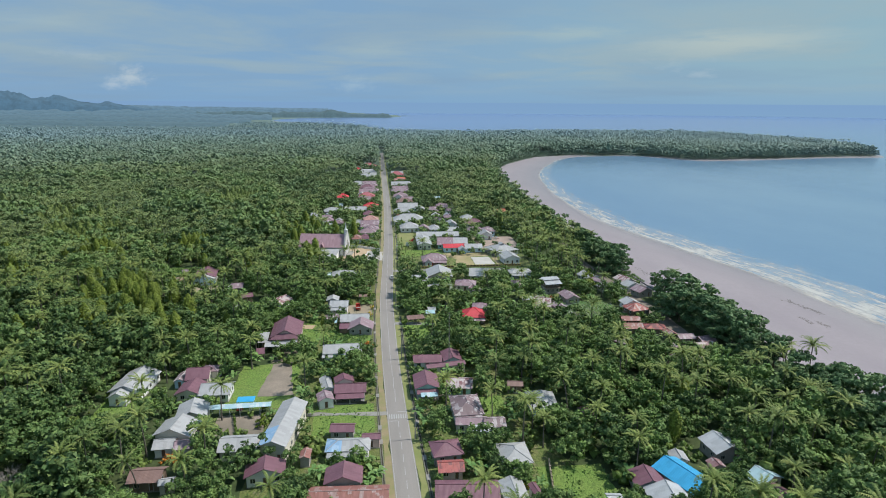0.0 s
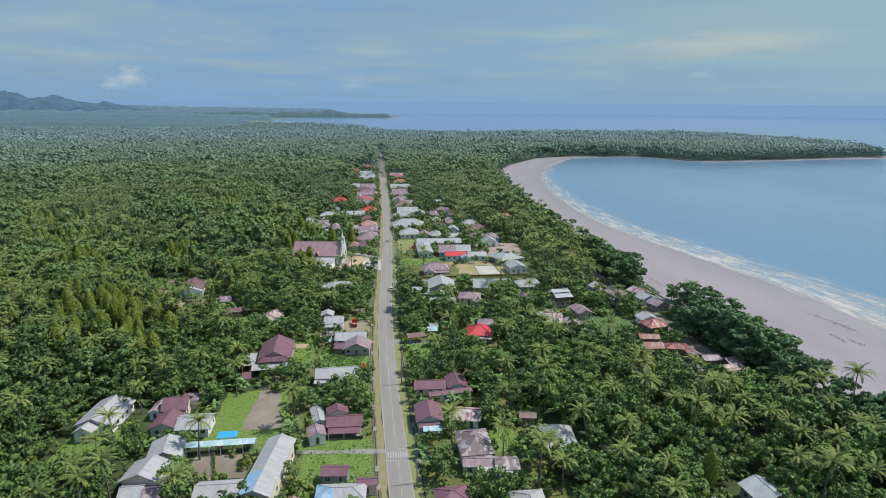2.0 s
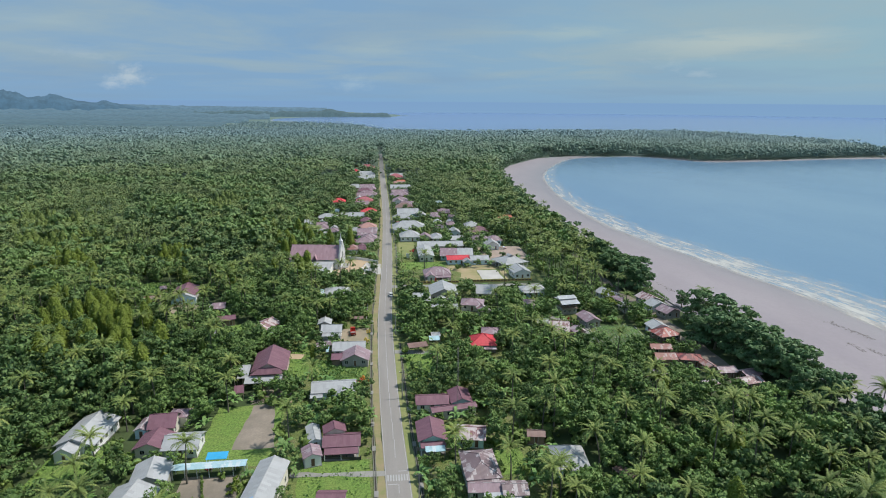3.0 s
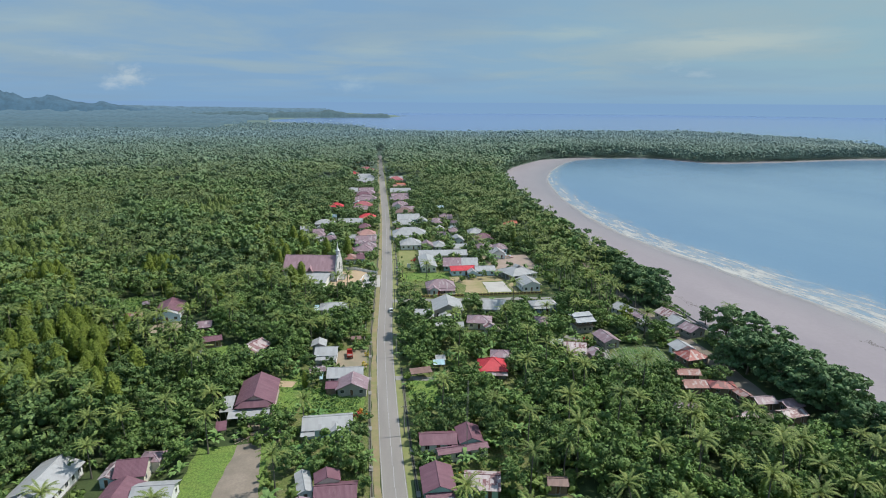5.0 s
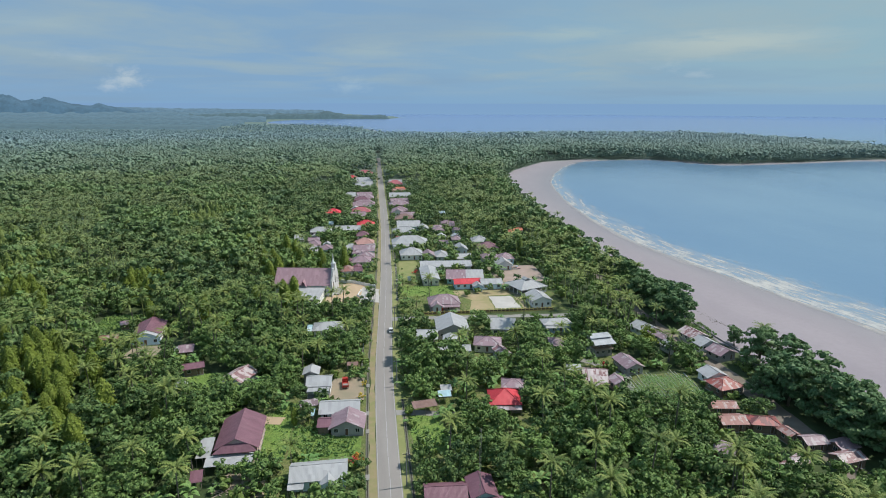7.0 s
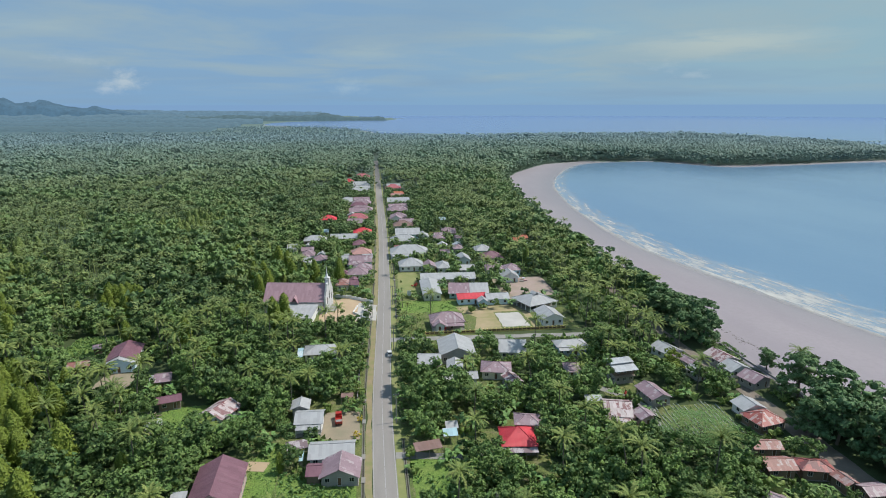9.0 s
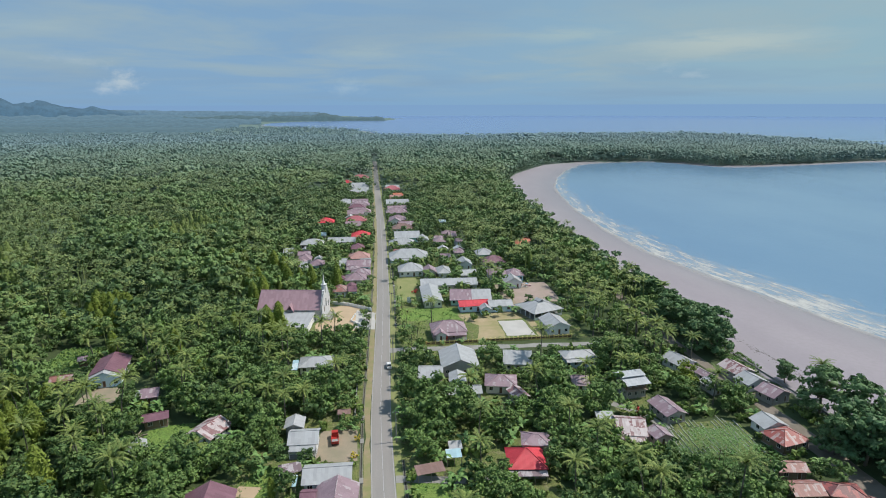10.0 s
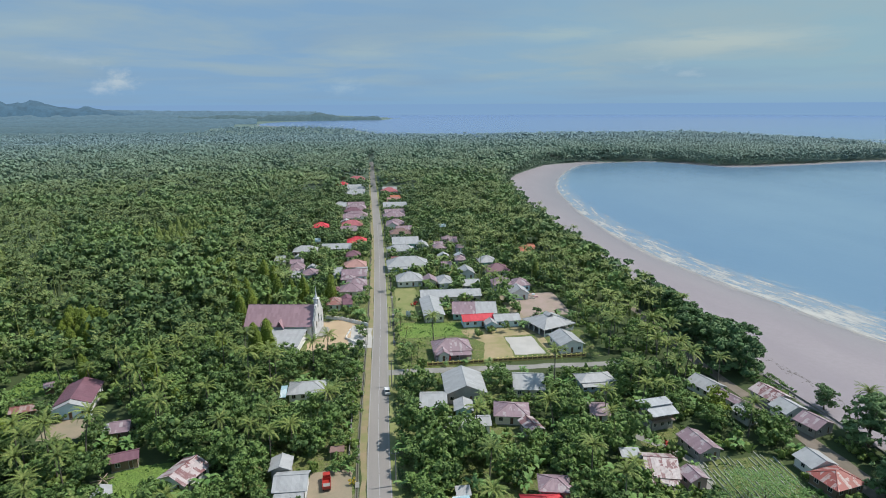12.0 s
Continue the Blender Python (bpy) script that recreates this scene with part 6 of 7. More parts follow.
def frond(rng, length, rise, droop, n, half):
    """One feather leaf: a bent midrib with single leaflets on both sides that hang from it."""
    s = np.linspace(0, 1, n + 1)
    pitch = rise - droop * s ** 1.3
    step = length / n
    r = np.concatenate([[0], np.cumsum(np.cos(pitch[:-1]) * step)])
    z = np.concatenate([[0], np.cumsum(np.sin(pitch[:-1]) * step)])
    V, F = [(a, 0, b) for a, b in zip(r, z)], []
    for k in range(n):
        wdt = half * math.sin(math.pi * min(0.95, 0.2 + 0.74 * (k + 0.5) / n)) ** 0.6
        for side in (-1, 1):
            out = wdt * rng.uniform(0.8, 1.15)
            ahead = 0.55 * wdt + 0.3 * step
            tip = (r[k] + ahead * math.cos(pitch[k]), side * out, z[k] + ahead * math.sin(pitch[k]) - wdt * rng.uniform(0.3, 0.75))
            m = len(V)
            V.append(tip)
            F.append((k, k + 1, m) if side > 0 else (k + 1, k, m))
    return np.array(V), np.array(F)


def palm(seed, height, fronds, n, length=4.2, sides=6):
    rng = np.random.default_rng(seed)
    lean = rng.normal(0, 0.05, 2) * height
    t = np.linspace(0, 1, 6 if sides > 4 else 3)
    pts = np.stack([lean[0] * t ** 2, lean[1] * t ** 2, height * t], -1)
    trunk = tube(pts, 0.2 - 0.09 * t + 0.1 * (1 - t) ** 6, sides)
    chunks = []
    for i in range(fronds):
        ang = i * 2.39996 + rng.normal(0, 0.2)
        up = rng.uniform(0, 1) if i > 2 else 1.0
        up = (i + 0.5) / fronds * 0.7 + up * 0.3
        v, f = frond(rng, length * rng.uniform(0.82, 1.1), 1.45 - (1.7 if n > 8 else 1.45) * up ** 1.3, rng.uniform(1.1, 1.9), n, 0.50 if n > 8 else 0.6 if n > 3 else 0.75)
        c, s = math.cos(ang), math.sin(ang)
        v = v @ np.array([(c, s, 0), (-s, c, 0), (0, 0, 1)]) + pts[-1]
        chunks.append((v, f))
    return trunk, gather(chunks)


def leaf_cards(rng, centre, normal, size):
    """Small pointed leaf sprays at the given places, facing roughly along the normals."""
    n = len(centre)
    nrm = normal + rng.normal(0, 0.4, (n, 3)) + (0, 0, 0.2)
    nrm /= np.linalg.norm(nrm, axis=1)[:, None]
    t = np.cross(nrm, rng.normal(0, 1, (n, 3)))
    t /= np.linalg.norm(t, axis=1)[:, None] + 1e-9
    b = np.cross(nrm, t)
    sz = size * rng.uniform(0.6, 1.35, n)[:, None]
    V = np.stack([centre - t * sz - b * sz * 0.55, centre + t * sz - b * sz * rng.uniform(0.1, 0.6, (n, 1)), centre + b * sz + t * sz * rng.uniform(-0.5, 0.5, (n, 1))], 1).reshape(-1, 3)
    i = np.arange(n) * 3
    return V, np.stack([i, i + 1, i + 2], -1)


def spindle(rng, radius, base, hgt, leaves, size):
    """An upright tapering crown with a wavy outline, as one body of sprays round a dark heart."""
    wave = rng.uniform(0, 6.28, 4)

    def out(u, a):
        body = np.sqrt(np.clip(u, 0, 1)) * 1.35 * (1 - u) ** 0.62
        return radius * body * (1 + 0.16 * np.sin(3 * a + wave[0] + 5 * u) + 0.12 * np.sin(5 * a + wave[1] - 9 * u) + 0.10 * np.sin(14 * u + wave[2]))

    rings, n = np.linspace(0.04, 0.97, 6), 7
    ang = np.arange(n) * 2 * math.pi / n
    V = np.concatenate([np.stack([0.93 * out(u, ang) * np.cos(ang), 0.93 * out(u, ang) * np.sin(ang), np.full(n, base + hgt * u)], -1) for u in rings])
    F = [t for k in range(5) for i in range(n) for t in ((k * n + i, k * n + (i + 1) % n, (k + 1) * n + (i + 1) % n), (k * n + i, (k + 1) * n + (i + 1) % n, (k + 1) * n + i))]
    u, a = rng.uniform(0.02, 1, leaves) ** 0.85, rng.uniform(0, 6.28, leaves)
    r = out(u, a) * rng.uniform(0.85, 1.12, leaves)
    d = np.stack([np.cos(a), np.sin(a), 0.15 + 0.8 * u], -1)
    d /= np.linalg.norm(d, axis=1)[:, None]
    return gather([(V, np.array(F)), leaf_cards(rng, np.stack([r * np.cos(a), r * np.sin(a), base + hgt * u], -1), d, size)])


def crown(seed, radius, base, top, blobs, leaves, size, shape="round", clumps=3):
    """A crown of leafy clumps between two heights: each clump a dark heart with sprays of leaves round it."""
    rng = np.random.default_rng(seed)
    hgt = top - base
    if shape == "cone":
        return spindle(rng, radius, base, hgt, leaves, size)
    cs, rs = [], []
    for i in range(blobs):
        a = i * 2.39996 + rng.normal(0, 0.3)
        u = (i + 0.5) / blobs
        if shape == "layer":
            zz = (math.floor(u * 3) + 0.5) / 3 + rng.normal(0, 0.05)
            rr = math.sqrt(rng.uniform(0.02, 0.85)) * (1.0 - 0.4 * zz)
            br = radius * rng.uniform(0.27, 0.40)
        else:
            zz = rng.uniform(0.15, 0.9) if i else 0.85
            rr = math.sqrt(max(0, 1 - (1.75 * (zz - 0.42)) ** 2)) * rng.uniform(0.45, 0.82)
            br = radius * rng.uniform(0.24, 0.40) * (1 if blobs > 8 else 1.12)
        cs.append((radius * rr * math.cos(a), radius * rr * math.sin(a), base + hgt * zz))
        rs.append(br)
    cs.append((0, 0, base + hgt * 0.42))
    rs.append(radius * 0.5)
    cs, rs = np.array(cs), np.array(rs)
    flat = np.array((1, 1, 0.55 if shape == "layer" else 0.85))
    v0, f0 = OCT
    chunks = []
    for c, r in zip(cs, rs):
        turn = np.array(Euler((rng.normal(0, 0.7), rng.normal(0, 0.5), rng.uniform(0, 6.28))).to_matrix())
        chunks.append(((v0 * rng.uniform(0.75, 1.25, (len(v0), 1))) @ turn.T * r * flat * (0.72 if clumps else 1.0) + c, f0))
    per = max(1, round(leaves / (blobs + 1)))
    for c, r in zip(cs, rs):
        if not clumps:
            d = rng.normal(0, 1, (per, 3))
            d[:, 2] = np.abs(d[:, 2]) * 0.9 - 0.25
            d /= np.linalg.norm(d, axis=1)[:, None]
            chunks.append(leaf_cards(rng, c + d * r * flat * rng.uniform(0.8, 1.2, (per, 1)), d, size))
            continue
        # sprays gathered in tufts on the clump
        hub = rng.normal(0, 1, (clumps, 3))
        hub[:, 2] = np.abs(hub[:, 2]) * 1.1 - 0.35
        hub /= np.linalg.norm(hub, axis=1)[:, None]
        which = rng.integers(0, clumps, per)
        d = rng.normal(0, 1, (per, 3)) + hub[which] * 0.9
        d[:, 2] += 0.15
        d /= np.linalg.norm(d, axis=1)[:, None]
        tuft = (hub * rng.uniform(0.6, 0.85, (clumps, 1)))[which] * r * flat
        chunks.append(leaf_cards(rng, c + tuft + d * r * flat * rng.uniform(0.32, 0.52, (per, 1)), d, size))
    return gather(chunks)


def limbs(seed, height, radius, r0):
    rng = np.random.default_rng(seed)
    t = np.linspace(0, 1, 5)
    chunks = [tube(np.stack([0.3 * np.sin(t * 3), 0.2 * t, height * t], -1), r0 * (1 - 0.6 * t), 6)]
    for i in range(5):
        a, h0 = i * 1.257 + rng.normal(0, 0.3), height * rng.uniform(0.45, 0.8)
        tip = np.array((math.cos(a) * radius * 0.7, math.sin(a) * radius * 0.7, h0 + height * 0.4))
        root = np.array((0.2, 0.1, h0))
        chunks.append(tube([root, (root + tip) / 2 + (0, 0, 0.3), tip], [r0 * 0.45, r0 * 0.3, r0 * 0.12], 5))
    return gather(chunks)


RNG = np.random.default_rng(7)


def spots(x0, x1, y0, y1, step):
    nx, ny = int((x1 - x0) / step), int((y1 - y0) / step)
    X, Y = np.meshgrid(x0 + (np.arange(nx) + 0.5) * step, y0 + (np.arange(ny) + 0.5) * step)
    X = X + (np.arange(ny)[:, None] % 2) * step * 0.5
    j = RNG.uniform(-0.42, 0.42, (2, ny, nx)) * step
    return np.stack([(X + j[0]).ravel(), (Y + j[1]).ravel()], -1)


def patchy(p, scale, seed):
    """A smooth random field, 0 to 1, that decides where kinds of trees stand together."""
    r = np.random.default_rng(seed)
    out = np.zeros(len(p))
    for k in range(7):
        a, ph = r.uniform(0, 2 * math.pi), r.uniform(0, 6.28)
        f = 2 * math.pi / scale * r.uniform(0.6, 1.7)
        out += np.sin((p[:, 0] * math.cos(a) + p[:, 1] * math.sin(a)) * f + ph)
    return 1 / (1 + np.exp(-out))


def free(p, h, r, sight_factor=1.0):
    """Where a tree of height h and crown radius r leaves houses, open ground, road and beach clear, and hides little of
    them from the camera.
    """
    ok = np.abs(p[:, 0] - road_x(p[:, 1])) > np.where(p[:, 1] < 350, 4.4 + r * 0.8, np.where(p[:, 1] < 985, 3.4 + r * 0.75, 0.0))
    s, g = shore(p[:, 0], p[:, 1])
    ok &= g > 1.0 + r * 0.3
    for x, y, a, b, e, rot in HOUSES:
        # direction towards a point below the camera's flight
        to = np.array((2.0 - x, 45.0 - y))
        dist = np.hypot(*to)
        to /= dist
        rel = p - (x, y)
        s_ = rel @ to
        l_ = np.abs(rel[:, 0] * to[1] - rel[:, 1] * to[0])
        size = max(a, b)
        reach = np.maximum(0, h - e * 0.75) * min(max(dist - 60, 0.6 * dist), 330) / 80 * (0.32 if -36 < x < 45 and y < 330 else 1.0 if y > 600 else 0.42 if y > 330 else 0.85) * sight_factor
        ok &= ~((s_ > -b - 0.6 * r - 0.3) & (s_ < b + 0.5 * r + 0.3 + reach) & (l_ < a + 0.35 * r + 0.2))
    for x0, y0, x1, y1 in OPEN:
        reach = np.minimum(h * np.minimum(y0 - 45, 300) / 80 * 0.85, 9.0) * sight_factor
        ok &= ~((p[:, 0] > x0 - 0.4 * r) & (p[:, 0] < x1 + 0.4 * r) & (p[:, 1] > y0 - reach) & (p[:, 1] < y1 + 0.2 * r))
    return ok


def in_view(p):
    """The camera's field of view along the flight, in plan, with a margin; beyond it nothing is planted."""
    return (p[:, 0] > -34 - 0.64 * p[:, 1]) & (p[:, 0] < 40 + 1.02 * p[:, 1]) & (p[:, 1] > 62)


# candidate places, thinning with distance
near = spots(-330, 130, 60, 330, 5.6)
mid = spots(-560, 175, 330, 640, 6.0)
far = spots(-860, 900, 640, 1180, 7.4)
rim = np.vstack([spots(-1500, 900, 1180, 1520, 10.5), spots(-1200, 500, 1520, 1800, 15), spots(-480, 60, 1800, 2300, 18)])
TREES = {}
GROVES = [(-53, 351, 6), (-36, 345, 6), (-27, 347, 5), (-47, 326, 6), (-37, 299, 5), (-32, 295, 5), (-109, 437, 12), (-46, 372, 7), (-46, 292, 6), (-104, 238, 15), (-90, 232, 10),
          (-88, 212, 11), (-98, 208, 9), (-84, 222, 8), (-204, 404, 24), (-145, 310, 13), (-98, 316, 10), (-67, 380, 10), (-112, 472, 16), (-165, 350, 18)]


def plant(p, zone):
    n = len(p)
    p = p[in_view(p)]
    n = len(p)
    u, tint = RNG.uniform(0, 1, n), RNG.uniform(0, 1, n)
    village = (p[:, 0] > -62) & (p[:, 0] < 92) & (p[:, 1] < 620) & (p[:, 1] > 90)
    core = (p[:, 0] > -30) & (p[:, 0] < 40) & (p[:, 1] < 640)
    east = p[:, 0] > 40
    wild = patchy(p, 95, 3)
    clv = patchy(p, 70, 5)
    s, g = shore(p[:, 0], p[:, 1])
    pal = np.where(p[:, 1] > 1180, 0.8, np.where(p[:, 1] > 420, 1.0, np.where(east & (p[:, 1] < 420), 0.22, np.where(p[:, 1] < 165, 0.22, np.where(p[:, 1] < 240, 0.42, np.where(p[:, 1] < 330, 0.62, 0.95)))))) * np.where(p[:, 1] > 330, 0.55 + 0.75 * wild, 0.45 + 0.9 * wild)
    belt = (p[:, 0] > -115) & (p[:, 0] < -30) & (p[:, 1] > 300) & (p[:, 1] < 640)
    pal = np.where(belt, 0.5 * pal, np.where((p[:, 0] > 40) & (p[:, 1] > 250) & (p[:, 1] < 740), np.where(p[:, 1] < 420, 2.6, 0.95) * pal, pal))
    pal = np.where((p[:, 1] > 330) & (patchy(p, 120, 37) < 0.2), 0.25 * pal, pal)
    pal = np.where((p[:, 1] < 225) & (p[:, 0] < -70), 0.5 * pal, pal)
    pal = np.where((p[:, 1] < 270) & (p[:, 0] > -60), np.where(p[:, 0] > 45, 0.9, 0.45) * pal, pal)
    pal = np.where((p[:, 0] > 66) & (p[:, 1] > 255) & (p[:, 1] < 420), 0.75, pal)
    pal = np.where(core, np.where(p[:, 1] < 190, 0.1, 0.2), pal)
    grove = np.zeros(n, bool)
    for x, y, rad in GROVES:
        grove |= np.hypot(p[:, 0] - x, p[:, 1] - y) < rad * (0.75 + 0.5 * clv)
    clo = np.where(grove, 0.9, np.where((p[:, 0] < -40) & (p[:, 1] < 560), 0.05, 0.01))
    pal = np.where(grove, 0.04, pal)
    kind = np.where(u < pal, 0, np.where(u < pal + clo, 2, 1))
    kind = np.where((g < np.where(p[:, 1] > 300, 8, 16)) & (p[:, 1] < 820) & (u > 0.1), 3, kind)
    kind = np.where((g < 30) & (p[:, 1] > 820) & (p[:, 0] > 380) & (u > 0.25), 3, kind)
    stretch_ = patchy(p, 150, 21)
    kind = np.where((p[:, 1] > 560) & (kind == 0) & (stretch_ < 0.22), 1, kind)
    tint = np.where(p[:, 1] > 300, 0.35 * tint + 0.65 * patchy(p, 110, 23), 0.5 * tint + 0.5 * patchy(p, 45, 29))
    tint = np.where((p[:, 0] < -55) & (p[:, 1] < 240), tint * 0.5, np.where((p[:, 0] > 42) & (p[:, 1] > 240), 0.4 + 0.6 * tint, tint))
    v = RNG.uniform(0, 1, n)
    h = np.select([kind == 0, kind == 1, kind == 2], [8.2 + 4.5 * v, 6.5 + 7.5 * v ** 1.2, 9.5 + 4.5 * v], 8 + 5 * v)
    h = np.where((kind == 1) & (p[:, 1] > 330), h * 1.15, h)
    h = np.where(east & (kind == 0) & (p[:, 1] < 320), 7.5 + 6 * v, h)
    h = np.where(core, np.where(kind == 0, 7.5 + 4 * v, np.where(p[:, 1] > 330, 5 + 4 * v, 4.0 + 5 * v)), np.where(village & (kind != 0), h * 0.75, h))
    h = np.where((p[:, 1] > 560) & ~village, h + 5.0 * np.clip((p[:, 1] - 560) / 300, 0, 1), h)
    h = np.where((p[:, 1] > 1180) | (p[:, 0] > 380), np.where(p[:, 1] > 1500, 8.0, np.where(p[:, 0] > 300, 13.0, 11.5)) + 2.5 * v + 3.5 * (v > 0.98), h)
    r = np.select([kind == 0, kind == 2], [np.full(n, 3.2), 0.25 * h], 0.42 * h)
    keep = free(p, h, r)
    # trees that would hide things from the camera are cut lower
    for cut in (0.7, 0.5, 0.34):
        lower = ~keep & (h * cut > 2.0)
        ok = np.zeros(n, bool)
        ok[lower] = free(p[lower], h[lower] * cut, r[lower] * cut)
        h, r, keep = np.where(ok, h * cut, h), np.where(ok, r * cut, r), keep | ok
    kind = np.where((kind == 0) & (h < 5.5), 1, kind)
    keep &= ~(core & (RNG.uniform(0, 1, n) < 0.04))
    for k, nm in enumerate(("palm", "broad", "clove", "shore")):
        m = keep & (kind == k)
        TREES.setdefault((nm, zone), []).append(np.column_stack([p[m], h[m], tint[m], RNG.uniform(0, 6.28, m.sum())]))
    # low growth under and between them
    if zone in ("near", "mid"):
        q_ = p + RNG.uniform(-2.6, 2.6, p.shape)
        hs = 1.2 + 2.4 * RNG.uniform(0, 1, n) ** 1.5
        hs = np.where(core, hs * 0.75, hs * 1.25)
        m = free(q_, hs, hs * 0.6) & (RNG.uniform(0, 1, n) < np.where(core, 0.75, 0.5))
        ban = m & (RNG.uniform(0, 1, n) < np.where(village, 0.3, 0.08))
        m &= ~ban
        TREES.setdefault(("shrub", zone), []).append(np.column_stack([q_[m], hs[m], tint[m], RNG.uniform(0, 6.28, m.sum())]))
        TREES.setdefault(("banana", zone), []).append(np.column_stack([q_[ban], hs[ban] + 1.0, tint[ban], RNG.uniform(0, 6.28, ban.sum())]))


def understorey():
    """Smaller broadleaf trees that fill the ground below the palms."""
    got = np.vstack([a for z in ("near", "mid") for a in TREES[("palm", z)]])
    got = got[(got[:, 0] < -36) | ((got[:, 0] > 42) & (got[:, 1] < 255)) | (got[:, 1] > 640)]
    n = len(got)
    p = got[:, :2] + RNG.uniform(-3.0, 3.0, (n, 2))
    h = 5.0 + 4.5 * RNG.uniform(0, 1, n)
    ok = free(p, h, h * 0.4) & (RNG.uniform(0, 1, n) < np.where(p[:, 1] < 300, 0.7, 0.25))
    TREES[("broad", "mid")].append(np.column_stack([p, h, RNG.uniform(0, 1, n), RNG.uniform(0, 6.28, n)])[ok])


def gardens():
    """Bushes and banana clumps in the yards between the houses."""
    p = np.vstack([spots(-36, 44, 92, 330, 2.5), spots(-60, 92, 330, 640, 4.2), spots(44, 118, 196, 275, 2.4), spots(-104, -36, 108, 290, 3.0), spots(44, 112, 96, 196, 3.2)])
    n = len(p)
    ok = np.abs(p[:, 0] - road_x(p[:, 1])) > 5.9
    for x, y, a, b, e, rot in HOUSES:
        c, s = math.cos(math.radians(rot)), math.sin(math.radians(rot))
        u, v = (p[:, 0] - x) * c + (p[:, 1] - y) * s, -(p[:, 0] - x) * s + (p[:, 1] - y) * c
        ok &= ~((np.abs(u) < a + 0.4) & (np.abs(v) < b + 0.5))
    for x0, y0, x1, y1 in OPEN:
        ok &= ~((p[:, 0] > x0) & (p[:, 0] < x1) & (p[:, 1] > y0) & (p[:, 1] < y1)) | (RNG.uniform(0, 1, n) < 0.02)
        rim_ = np.minimum(np.minimum(p[:, 0] - x0, x1 - p[:, 0]), np.minimum(p[:, 1] - y0, y1 - p[:, 1]))
        ok |= (rim_ > 0) & (rim_ < 1.6) & (x0 < 95) & (RNG.uniform(0, 1, n) < 0.3) & (np.abs(p[:, 0] - road_x(p[:, 1])) > 6.5)
    ok &= patchy(p, 22, 9) + RNG.uniform(-0.3, 0.3, n) > np.where(p[:, 0] > 44, 0.22, 0.34)
    h = (0.5 + 2.4 * RNG.uniform(0, 1, n) ** 2) * np.where(p[:, 1] > 330, 1.7, 1.0)
    t, turn = RNG.uniform(0, 1, n), RNG.uniform(0, 6.28, n)
    ban = RNG.uniform(0, 1, n) < 0.2
    for nm, m, more in (("shrub", ok & ~ban, 0.0), ("banana", ok & ban, 1.4)):
        TREES.setdefault((nm, "near"), []).append(np.column_stack([p[m], h[m] + more, t[m], turn[m]]))


def bay_edge():
    """A close row of bushes and low trees along the top of the beach."""
    line = smooth_line(SAND[5:], 3.2)
    t = np.gradient(line, axis=0)
    t /= np.hypot(t[:, 0], t[:, 1])[:, None]
    rows = []
    for off, h0 in ((1.0, 2.6), (4.0, 4.5), (7.5, 6.5)):
        p = line + np.stack([-t[:, 1], t[:, 0]], -1) * (off + RNG.uniform(-1.2, 1.2, len(line)))[:, None]
        p = p[(p[:, 1] > 300) & (np.arange(len(p)) % (2 if off > 3 else 1) == 0)]
        rows.append(np.column_stack([p, h0 * RNG.uniform(0.8, 1.3, len(p)), RNG.uniform(0, 1, len(p)), RNG.uniform(0, 6.28, len(p))]))
    point = smooth_line(SAND_RING[len(SAND_C) - 1:len(SAND_C) + 7], 5.0)
    for off, h0 in ((1.5, 5.0), (6.0, 8.0)):
        p = point + RNG.uniform(-1.5, 1.5, point.shape) + (0, off)
        rows.append(np.column_stack([p, h0 * RNG.uniform(0.7, 1.3, len(p)), RNG.uniform(0.35, 1.0, len(p)), RNG.uniform(0, 6.28, len(p))]))
    TREES.setdefault(("broad", "mid"), []).append(np.vstack(rows))


def emergents():
    """Taller single crowns that stand out of the woods on the far side of the bay."""
    p = np.column_stack([RNG.uniform(150, 800, 90), RNG.uniform(960, 1380, 90)])
    p = p[shore(p[:, 0], p[:, 1])[1] > 8]
    TREES.setdefault(("broad", "far"), []).append(np.column_stack([p, RNG.uniform(12, 18, len(p)), RNG.uniform(0, 0.7, len(p)), RNG.uniform(0, 6.28, len(p))]))


gardens()
emergents()
for pts, zone in ((near, "near"), (mid, "mid"), (far, "far"), (rim, "rim")):
    plant(pts, zone)
understorey()
bay_edge()


def tree_at(kind, x, y, h, tint=0.5):
    """A single tree that stands out."""
    TREES.setdefault((kind, "near"), []).append(np.array([(x, y, h, tint, (x * 7 + y) % 6.28)]))


def clear_round(x, y, r):
    for key, lists in TREES.items():
        if key[0] in ("palm", "broad", "clove", "shore", "shrub", "banana") and key[1] == "near":
            for i, a in enumerate(lists):
                lists[i] = a[np.hypot(a[:, 0] - x, a[:, 1] - y) > r]


